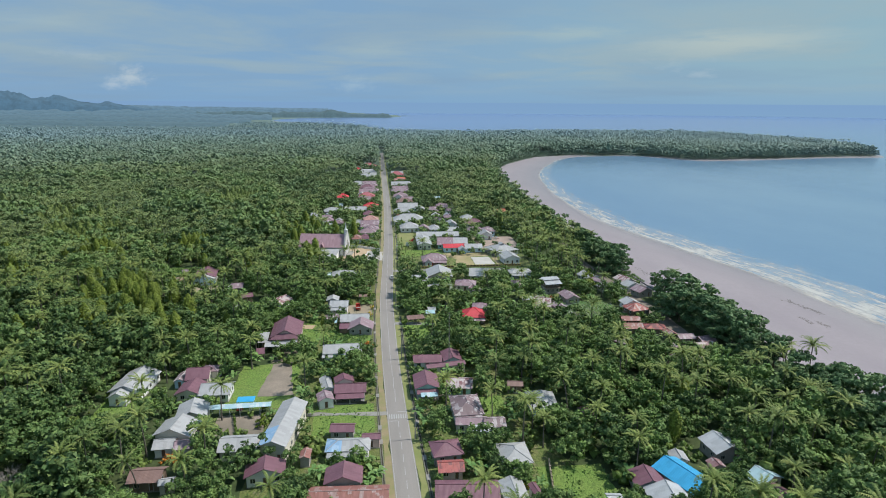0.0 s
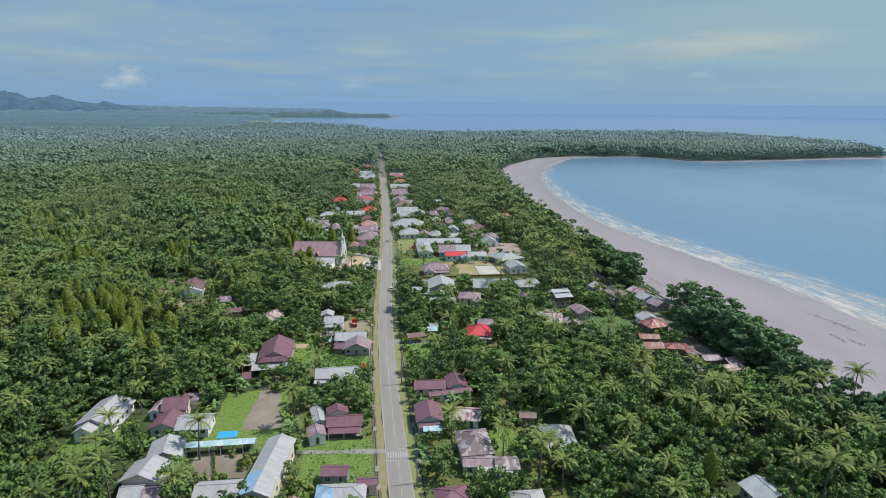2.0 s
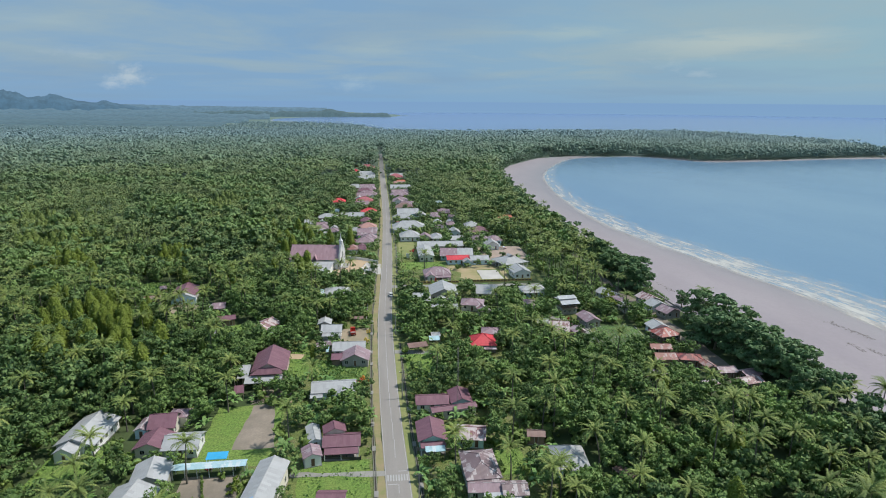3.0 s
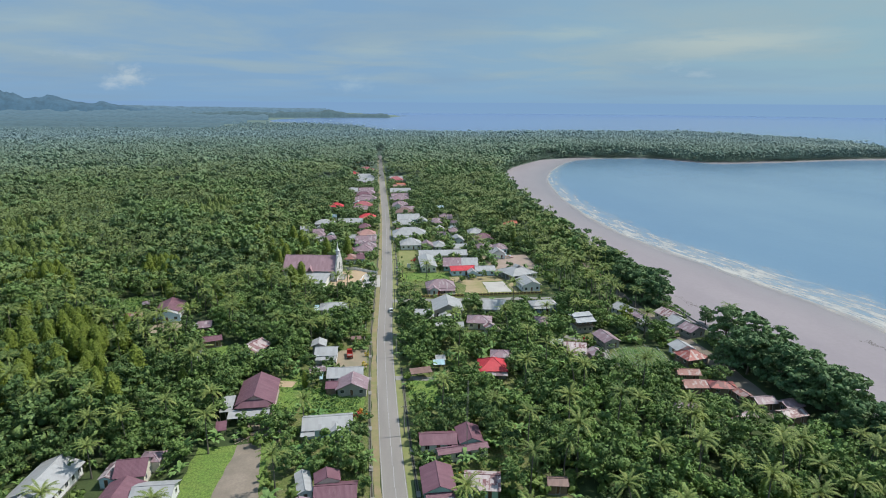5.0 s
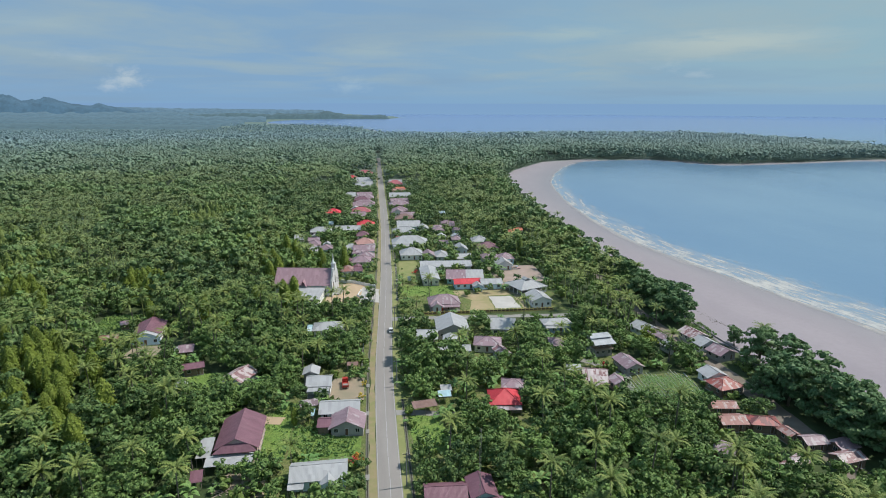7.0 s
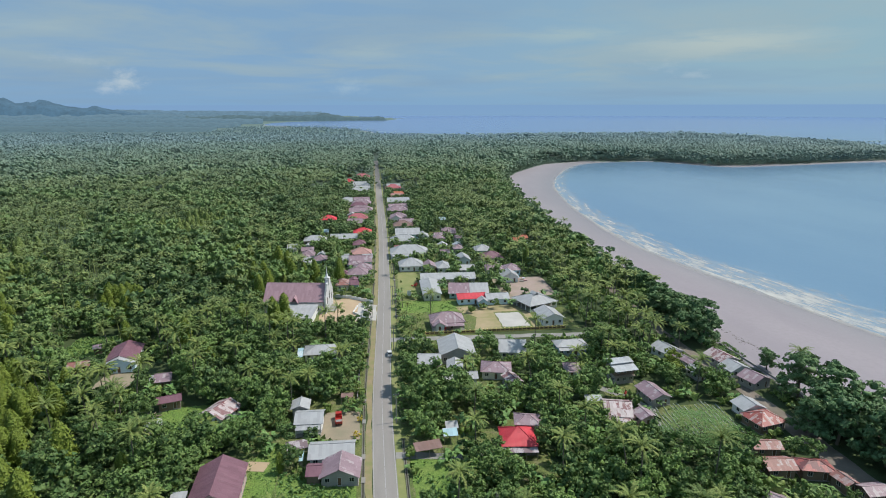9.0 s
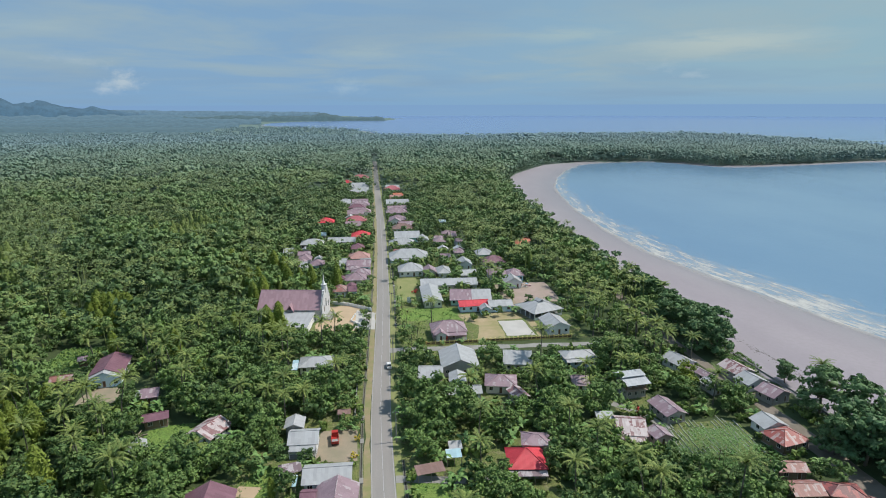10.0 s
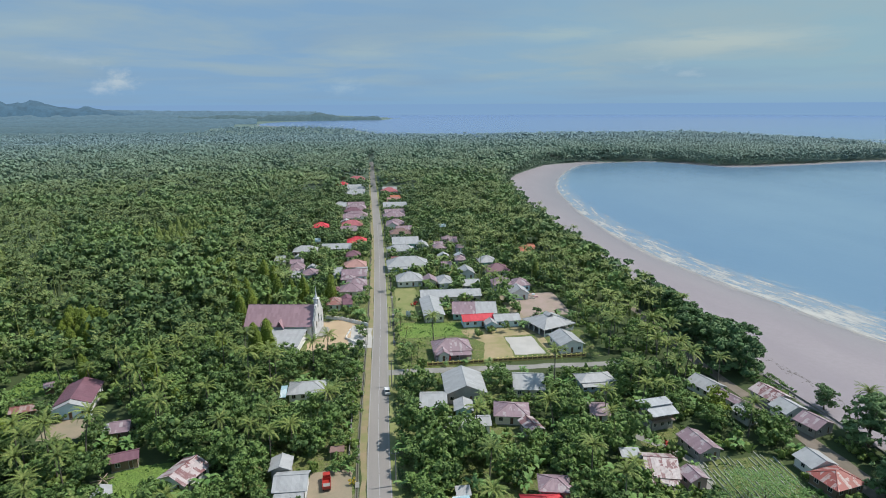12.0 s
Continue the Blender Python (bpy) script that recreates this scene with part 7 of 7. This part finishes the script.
COPSES = [((8.6, 226, 24, 243), 4.6, 8.0, 11.5), ((-38, 241, -25, 257), 4.9, 8.0, 11.5), ((-25, 239, -8, 247), 4.9, 7.0, 9.5), ((-24, 184, -20.5, 216), 4.4, 5.0, 8.0), ((19.5, 176, 32, 206), 4.8, 5.5, 9.0), ((-58, 180, -38.5, 224), 4.6, 5.0, 9.5), ((-64, 168, -44, 184), 4.6, 5.0, 9.0)]
BIG = [("broad", 9.6, 241, 10.5), ("broad", 15, 233.5, 11.5), ("broad", 21, 230.5, 11), ("broad", 17.5, 240, 9.5), ("broad", 11.5, 228.5, 9.5),
       ("broad", -9.5, 243.5, 9.5), ("broad", -17, 245, 9.5), ("broad", -26.5, 249, 9.5), ("broad", -33, 251, 11.5), ("broad", -29, 244, 10), ("broad", -38, 256, 11), ("broad", 63, 231.5, 11.5),
       ("shore", 112, 200, 13), ("shore", 116, 190, 14), ("shore", 119, 181, 13.5), ("shore", 113, 263, 12.5), ("shore", 117, 271, 13.5), ("shore", 112, 282, 12.5),
       ("shore", 122, 241, 7), ("shore", 119, 223, 13.5), ("shore", 122, 214, 14), ("shore", 124, 205, 13), ("shore", 118, 172, 13), ("clove", 69.5, 121, 9.5)]
BIG += [("palm", x, y, 4.8 + (y * 1.3) % 1.6) for x, y in ((12.4, 322.5), (11.8, 313), (12.8, 302), (11.9, 292), (13.4, 282.5), (15.8, 287.5), (12.2, 271.5))]
BIG += [("palm", x, y, 8.0 + (x * 2.3 + y) % 2.4) for x, y in ((-41.5, 142.9), (-39.7, 122.2), (-41.4, 113.3), (-51.5, 114.3), (-57.4, 121.9), (-88.2, 150.6), (-91.8, 177.3), (-62.6, 165.9), (-108.0, 170.2), (-52.1, 183.2), (-39.9, 173.1),
                                                                (16.6, 184.8), (-19.1, 183.5), (-21.7, 155.5), (28.2, 137.1), (37.7, 122.4))]
BIG += [("palm", x, y, 8.0 + (x * 2.3 + y) % 2.4) for x, y in ((55.2, 109.6), (60.5, 152.2), (48.9, 139.0), (89.3, 141.6), (92.6, 125.1), (91.9, 135.5), (100.5, 123.2), (124.6, 157.7), (90.3, 165.1), (91.4, 157.0), (55.9, 134.4), (83.7, 98.0),
                                                                (59.9, 119.5), (113.6, 150.7), (104, 146), (119, 150), (108, 137), (112, 128), (98, 112))]
BIG += [("palm", x, y, 8.0 + (x * 2.3 + y) % 2.4) for x, y in ((-73.4, 240.7), (-74.5, 232.3), (-64.2, 228.5), (-110.1, 303.8), (-41.2, 255.5), (-23.9, 259.6), (-53.5, 261.6), (-8.6, 255.3), (26.2, 238.3), (22.9, 228.0), (25.6, 219.1), (22.2, 299.2),
                                                                (47.5, 217.1), (61.3, 243.7), (77.8, 244.4), (102.4, 259.2), (93.3, 231.0), (124.9, 231.0), (51.1, 207.9), (-68, 222), (-80, 226))]
BIG += [("shore", x, y, h) for x, y, h in ((108.5, 205, 10), (115, 207, 12), (121, 197, 12.5), (113, 181, 11), (124, 190, 12), (116, 163, 11), (121, 158, 11.5), (126, 176, 11), (108, 266, 11), (113, 274, 12), (108, 288, 11), (113, 296, 11.5))]
BIG += [("clove", x, y, 11.5 + (x * 3.7) % 2.5) for x, y in ((-54, 352), (-49, 348), (-36, 345), (-31, 347), (-26, 346), (-47, 326), (-44, 331), (-37, 297), (-32.5, 295.5), (-35, 291.5),
                                                            (-46, 373), (-41, 368), (-46.5, 291), (-67, 380), (-62, 384), (-15, 346), (-108, 438), (-101, 441))]
BIG += [("broad", x, y, h) for x, y, h in ((97, 231, 5.5), (101, 227.5, 5), (94.5, 226.5, 5.2), (99, 234.5, 6), (103, 231.5, 4.6), (95.5, 236, 6.2), (86, 232.5, 5.6), (88.5, 229, 4.8), (85.2, 236.5, 6.2),
                                           (-52, 215, 7.0), (-57.5, 216, 7.5), (88, 165, 8.5), (92.5, 161, 8), (97, 164, 7.5), (84.5, 160.5, 9), (93, 168.5, 6.5), (101, 160, 8))]
for kind, x, y, h in BIG:
    clear_round(x, y, h * 0.36)
clear_round(-80, 114.5, 8.5)
clear_round(80, 206, 6.0)
clear_round(90.6, 240.5, 4.2)
clear_round(-73, 262, 7)
clear_round(-17, 258, 5.5)
for kind, x, y, h in BIG:
    tree_at(kind, x, y, h)
for (x0, y0, x1, y1), step, h0, h1 in COPSES:
    c = spots(x0, x1, y0, y1, step)
    hh = RNG.uniform(h0, h1, len(c))
    for (x, y), h in zip(c[free(c, hh, hh * 0.4, 0.1)], hh[free(c, hh, hh * 0.4, 0.1)]):
        clear_round(x, y, h * 0.25)
        tree_at("broad", x, y, h)


def yards():
    """Fruit trees and tall bushes that crowd the plots between the houses."""
    p = np.vstack([spots(-64, 84, 92, 330, 4.4), spots(-60, 92, 330, 640, 7.0)])
    have = np.vstack([a[:, :2] for key, lists in TREES.items() for a in lists if key[0] in ("palm", "broad", "clove", "shore") and key[1] in ("near", "mid")])
    p = p[patchy(p, 26, 31) + RNG.uniform(-0.25, 0.25, len(p)) > 0.3]
    near_by = np.array([np.min((have[:, 0] - x) ** 2 + (have[:, 1] - y) ** 2) for x, y in p])
    p = p[near_by > 5.0]
    h = np.zeros(len(p))
    for size, low in ((7.5, 0.5), (5.0, 0.4), (3.2, 0.3)):
        want = size * RNG.uniform(0.8, 1.15, len(p))
        ok = (h == 0) & free(p, want, want * 0.4, low) & ((p[:, 1] < 330) | free(p, want, want * 0.4, 1.5))
        h = np.where(ok, want, h)
    m = h > 0
    rows = np.column_stack([p, h, RNG.uniform(0, 1, len(p)), RNG.uniform(0, 6.28, len(p))])
    leafy = m & (RNG.uniform(0, 1, len(p)) < 0.28)
    TREES[("broad", "near")].append(rows[m & ~leafy])
    rows[:, 2] = np.minimum(rows[:, 2], 3.6) * 1.25
    TREES[("banana", "near")].append(rows[leafy])


yards()


def mass(name, rows, templates, height, material, label, category, spread=1.0):
    """Many trees in one mesh: each row is x, y, height, tint, turn."""
    if not len(rows):
        return
    Vs, Fs, Ts, n = [], [], [], 0
    z0 = land_height(rows[:, 0], rows[:, 1])[0]
    pick = RNG.integers(0, len(templates), len(rows))
    for k, (v, f) in enumerate(templates):
        sel = rows[pick == k]
        if not len(sel):
            continue
        sc = sel[:, 2] / height
        wide = (np.sqrt(sc) if category == "palms" else sc) * spread
        c, s = np.cos(sel[:, 4]), np.sin(sel[:, 4])
        X = (v[None, :, 0] * c[:, None] - v[None, :, 1] * s[:, None]) * wide[:, None] + sel[:, 0, None]
        Y = (v[None, :, 0] * s[:, None] + v[None, :, 1] * c[:, None]) * wide[:, None] + sel[:, 1, None]
        Z = v[None, :, 2] * sc[:, None] + z0[pick == k][:, None]
        Vs.append(np.stack([X, Y, Z], -1).reshape(-1, 3))
        Fs.append((f[None] + (n + np.arange(len(sel)) * len(v))[:, None, None]).reshape(-1, 3))
        Ts.append(np.repeat(sel[:, 3], len(v)))
        n += len(sel) * len(v)
    V = np.vstack(Vs)
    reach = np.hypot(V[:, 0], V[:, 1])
    # away sets how much haze is painted into the leaves
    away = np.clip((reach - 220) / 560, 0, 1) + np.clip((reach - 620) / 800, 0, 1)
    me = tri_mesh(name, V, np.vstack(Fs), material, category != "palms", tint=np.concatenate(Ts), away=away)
    tagged(new(name, me), label, category, kind="stuff")


def stand(kind, rows, builders, height, bark, label, category, group):
    """Single trees: a trunk and a crown each, sharing meshes."""
    protos = []
    for i, (tr, cr) in enumerate(builders):
        protos.append((tri_mesh("trunk", *tr, bark, True), tri_mesh("crown", *cr, LEAF[kind][0], kind != "palm")))
    z0 = land_height(rows[:, 0], rows[:, 1])[0]
    for i, (x, y, h, tint, turn) in enumerate(rows):
        root = new(category.replace(" ", "_"))
        sc = h / height
        root.matrix_basis = Matrix.LocRotScale((x, y, z0[i] - 0.1), Euler((0, 0, turn)), (math.sqrt(sc), math.sqrt(sc), sc) if kind == "palm" else (sc, sc, sc))
        tagged(root, label, category, group)
        for nm, me in zip(("trunk", "crown"), protos[i % len(protos)]):
            new(nm, me).parent = root


def rows_of(nm, *zones):
    got = [a for z in zones for a in TREES.get((nm, z), [])]
    return np.vstack(got) if got else np.zeros((0, 5))


def split(rows, count):
    order = np.argsort(rows[:, 1] + 0.35 * np.abs(rows[:, 0] - 8))
    return rows[order[:count]], rows[order[count:]]


PALMS_NEAR = [palm(i, 12.0, 23 + i % 3, 14, 4.3) for i in range(6)]
PALMS_MID = [gather(palm(20 + i, 12.0, 13, 4, 3.7, 3)) for i in range(6)]
PALMS_FAR = [gather((palm(40 + i, 12.0, 9, 3, 3.9, 3)[1],)) for i in range(5)]
BROAD_NEAR = [(limbs(i, 5.5, 3.6, 0.28), crown(i, 4.4, 1.2, 10.0, 14 + i % 3, 1600, 0.32, clumps=9)) for i in range(6)]
BROAD_REST = [crown(50 + i, 4.4, 1.0, 10.0, 9, 430, 0.43, clumps=9) for i in range(8)]
BROAD_MID = [crown(60 + i, 4.4, 1.0, 10.0, 8, 120, 0.72, clumps=6) for i in range(7)]
BROAD_FAR = [crown(80 + i, 4.4, 1.5, 10.0, 6, 14, 1.1, clumps=2) for i in range(6)]
BROAD_RIM = [crown(85 + i, 4.6, 0.0, 10.0, 4, 3, 1.4, clumps=0) for i in range(5)]
CLOVE_NEAR = [(limbs(90 + i, 6.0, 0.9, 0.18), crown(90 + i, 2.6, 0.2, 10.0, 13, 1000, 0.22, "cone", 5)) for i in range(4)]
CLOVE_MID = [crown(95 + i, 2.6, 0.4, 10.0, 9, 200, 0.40, "cone", 3) for i in range(4)]
SHORE_NEAR = [(limbs(110 + i, 6.0, 4.2, 0.32), crown(110 + i, 4.8, 1.6, 10.0, 20, 1700, 0.38, "layer", 5)) for i in range(4)]
SHORE_MID = [crown(115 + i, 4.8, 1.2, 10.0, 12, 230, 0.85, "layer", 3) for i in range(4)]
SHRUB = [crown(130 + i, 0.85, 0.0, 1.0, 3, 12, 0.28, clumps=0) for i in range(5)]


def banana(seed):
    """A clump of broad arching leaves."""
    rng = np.random.default_rng(seed)
    chunks = []
    for i in range(12):
        a, up, ln = rng.uniform(0, 6.28), rng.uniform(0.7, 1.35), rng.uniform(0.5, 0.8)
        root = np.array((rng.normal(0, 0.12), rng.normal(0, 0.12), rng.uniform(0.25, 0.5)))
        d, sd = np.array((math.cos(a), math.sin(a), 0)), np.array((-math.sin(a), math.cos(a), 0))
        pts, z, rr = [], 0.0, 0.0
        for k in range(4):
            w = (0.02, 0.105, 0.095, 0.02)[k]
            c = root + d * rr + (0, 0, z)
            pts += [c - sd * w, c + sd * w]
            rr += ln / 3 * math.cos(up - k * 0.75)
            z += ln / 3 * math.sin(up - k * 0.75)
        F = [(0, 1, 3), (0, 3, 2), (2, 3, 5), (2, 5, 4), (4, 5, 7), (4, 7, 6)]
        chunks.append((np.array(pts), np.array(F)))
    return gather(chunks)


BANANA = [banana(150 + i) for i in range(5)]

for nm, builders, midset, farset, height, bark, label, cat, grp, many in (
        ("palm", PALMS_NEAR, PALMS_MID, PALMS_FAR, 12.0, PALM_BARK, "tall coconut palm with a slender grey trunk", "palm tree", "coconut palms", "palms"),
        ("broad", BROAD_NEAR, BROAD_MID, BROAD_FAR, 10.0, BARK, "dense dark green broadleaf tree", "broadleaf tree", "broadleaf trees", "trees"),
        ("clove", CLOVE_NEAR, CLOVE_MID, BROAD_FAR, 10.0, BARK, "conical yellow-green clove tree", "clove tree", "clove trees", "trees"),
        ("shore", SHORE_NEAR, SHORE_MID, BROAD_FAR, 10.0, BARK, "spreading layered tree at the beach edge", "shade tree", "beach trees", "trees")):
    first, rest = split(rows_of(nm, "near"), {"broad": 210, "palm": 290, "clove": 150, "shore": 110}[nm])
    stand(nm, first, builders, height, bark, label, cat, grp)
    farther, rim_rows = rows_of(nm, "far"), rows_of(nm, "rim")
    middle = np.vstack([rest, rows_of(nm, "mid")])
    if nm == "broad":
        close = middle[:, 1] + 0.3 * np.abs(middle[:, 0]) < 330
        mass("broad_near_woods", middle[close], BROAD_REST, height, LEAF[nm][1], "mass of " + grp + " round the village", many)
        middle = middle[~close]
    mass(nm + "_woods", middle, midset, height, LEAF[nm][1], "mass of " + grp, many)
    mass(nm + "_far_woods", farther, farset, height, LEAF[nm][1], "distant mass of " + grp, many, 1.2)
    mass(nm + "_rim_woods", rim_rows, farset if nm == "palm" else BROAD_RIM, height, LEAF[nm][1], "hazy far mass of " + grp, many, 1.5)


def feather_crown(seed, rx, ry, z, leaves, size):
    """A thin, wide and almost flat layer of fine leaves in loose sprays, open to the ground below."""
    rng = np.random.default_rng(seed)
    hubs = 120
    a, r = rng.uniform(0, 6.28, hubs), np.sqrt(rng.uniform(0, 1, hubs))
    r *= 1 + 0.1 * np.sin(3 * a + 1) + 0.08 * np.sin(5 * a)
    hub = np.stack([rx * r * np.cos(a), ry * r * np.sin(a), z - 1.1 * r ** 2 + rng.normal(0, 0.22, hubs)], -1)
    c = hub[rng.integers(0, hubs, leaves)] + rng.normal(0, 1, (leaves, 3)) * (0.85, 0.85, 0.14)
    return leaf_cards(rng, c, np.tile((0.0, 0.0, 1.0), (leaves, 1)), size)


ob = thing("feathery_tree", 79.6, 205.4, 0, 20, "wide flat-crowned tree with thin feathery leaves", "tree")
trunk = new("trunk", tri_mesh("trunk", *limbs(301, 4.6, 6.0, 0.16), BARK, True))
trunk.parent = ob
leafage = new("crown", tri_mesh("crown", *feather_crown(302, 9.0, 7.6, 5.3, 5200, 0.15), LEAF["banana"][0]))
leafage.parent = ob
ob = thing("yellow_tree", 90.6, 240.5, -0.1, 0, "round yellow-green tree among dark garden growth", "tree")
trunk = new("trunk", tri_mesh("trunk", *limbs(305, 4.4, 3.2, 0.2), BARK, True))
trunk.parent = ob
leafage = new("crown", tri_mesh("crown", *crown(306, 4.1, 1.0, 8.0, 13, 1500, 0.26, clumps=7), LEAF["clove"][0], True))
leafage.parent = ob

# rough grass and weeds on the open plots
def tuft(seed):
    rng = np.random.default_rng(seed)
    a, r = rng.uniform(0, 6.28, 6), rng.uniform(0, 0.5, 6)
    c = np.stack([r * np.cos(a * 3), r * np.sin(a * 3), np.zeros(6)], -1)
    side = np.stack([np.cos(a), np.sin(a), np.zeros(6)], -1) * 0.28
    tip = c + np.stack([rng.normal(0, 0.3, 6), rng.normal(0, 0.3, 6), rng.uniform(0.5, 1.1, 6)], -1)
    return np.stack([c - side, c + side, tip], 1).reshape(-1, 3), np.arange(18).reshape(6, 3)


weeds = []
for x0, y0, x1, y1 in ((-76, 144, -64, 158), (-18, 133, -2.4, 148), (34, 102, 49, 115), (26, 139, 33, 149), (-21, 189, -4.2, 203), (8.4, 188, 17, 206), (11, 282, 36, 321), (-57, 224, -43, 238), (-104, 277, -90, 294),
                       (66, 226, 78, 242), (-30, 190, -21, 216), (70, 206, 94, 222), (38, 282.8, 76, 286), (6.5, 100, 34, 180), (-30, 100, -5.8, 132)):
    c = spots(x0, x1, y0, y1, 0.75)
    c = c[(patchy(c, 6, 51) + RNG.uniform(-0.3, 0.3, len(c)) > 0.45) & (np.abs(c[:, 0] - road_x(c[:, 1])) > 5.4)]
    weeds.append(np.column_stack([c, 0.2 + 0.4 * RNG.uniform(0, 1, len(c)) ** 2, RNG.uniform(0, 1, len(c)), RNG.uniform(0, 6.28, len(c))]))
mass("weeds", np.vstack(weeds), [tuft(200 + i) for i in range(4)], 1.0, LEAF["banana"][1], "rough grass and weeds on open plots", "weeds")
low = [spots(69, 96, 202, 217, 0.85), spots(-21, -5.8, 189, 204, 0.95), spots(-104, -90, 277, 294, 1.2), spots(9, 17, 188, 199, 1.3), spots(-98, -84, 262, 277, 1.5), spots(112.5, 121.5, 250, 268, 0.9)]
low[0] = low[0][(209.5 - low[0][:, 1]) * 0.2 + patchy(low[0], 9, 53) + RNG.uniform(-0.2, 0.2, len(low[0])) > 0.55]
low = np.vstack(low)
low = low[patchy(low, 5, 57) > 0.12]
mass("creepers", np.column_stack([low, 0.35 + 0.55 * RNG.uniform(0, 1, len(low)) ** 1.5, RNG.uniform(0, 1, len(low)), RNG.uniform(0, 6.28, len(low))]), SHRUB, 1.0, LEAF["banana"][1], "bright creepers and weeds grown over open plots", "creepers")
mass("undergrowth", rows_of("shrub", "near", "mid"), SHRUB, 1.0, LEAF["shrub"][1], "shrubs and low garden growth", "shrubs")
mass("banana_clumps", rows_of("banana", "near", "mid"), BANANA, 1.0, LEAF["banana"][1], "banana plants with broad light green leaves", "banana plants")
FLOWER = {"red": plain("red_blossom", (0.50, 0.05, 0.04), 0.8, 0.3), "orange": plain("orange_leaves", (0.55, 0.22, 0.03), 0.8, 0.3), "yellow": plain("yellow_leaves", (0.55, 0.42, 0.05), 0.8, 0.3)}
FLOWER_MESH = [crown(170 + i, 0.9, 0.0, 1.0, 4, 70, 0.17) for i in range(3)]
for x, y, h, c in ((25.7, 284.6, 1.6, "red"), (71.2, 228.2, 1.8, "red"), (-4.6, 186.0, 2.0, "orange"), (-6.2, 185.6, 1.8, "red"), (-49.5, 125.0, 1.8, "orange"), (-47.3, 124.6, 1.7, "orange"),
                   (18.7, 340.6, 1.8, "red"), (-38.0, 147.2, 1.2, "red"), (17.4, 158.6, 1.5, "yellow"), (24.0, 172.5, 1.6, "orange"), (30.0, 107.6, 1.3, "yellow"), (26.5, 107.9, 1.2, "yellow"), (32.6, 108.4, 1.2, "orange"), (66.5, 105.5, 1.4, "orange"), (-3.6, 224.5, 1.3, "yellow"), (-4.4, 217.0, 1.4, "yellow"), (-13.0, 159.5, 1.4, "red")):
    ob = new("flowering_bush", tri_mesh("flowering_bush", *FLOWER_MESH[int(h * 10) % 3], FLOWER[c]))
    ob.matrix_basis = Matrix.LocRotScale((x, y, -0.05), Euler((0, 0, x)), (h * 0.9, h * 0.9, h))
    tagged(ob, f"leafy garden bush with bright {c} colour", "bush", "garden bushes")
hedge = new("hedge", tri_mesh("hedge", *gather([(v * (0.55, 0.6, 1.3) + (0.28 * k, -1.0 * k, 0), f) for k, (v, f) in enumerate(SHRUB[i % 5] for i in range(10))]), LEAF["shrub"][0]))
hedge.matrix_basis = pose(-38.6, 143.6, -0.05)
tagged(hedge, "narrow clipped hedge across the school yard", "hedge")
for x, y, h in ((-31.5, 147.0, 2.2), (-31.2, 140.2, 2.8), (-31.0, 138.0, 2.4)):
    ob = new("clipped_bush", tri_mesh("clipped_bush", *crown(180, 0.55, 0.0, 1.0, 6, 240, 0.07, clumps=4), LEAF["clove"][0]))
    ob.matrix_basis = Matrix.LocRotScale((x, y, -0.05), Euler((0, 0, x)), (h, h, h))
    tagged(ob, "rounded yellow-green bush in the school yard", "bush", "garden bushes")
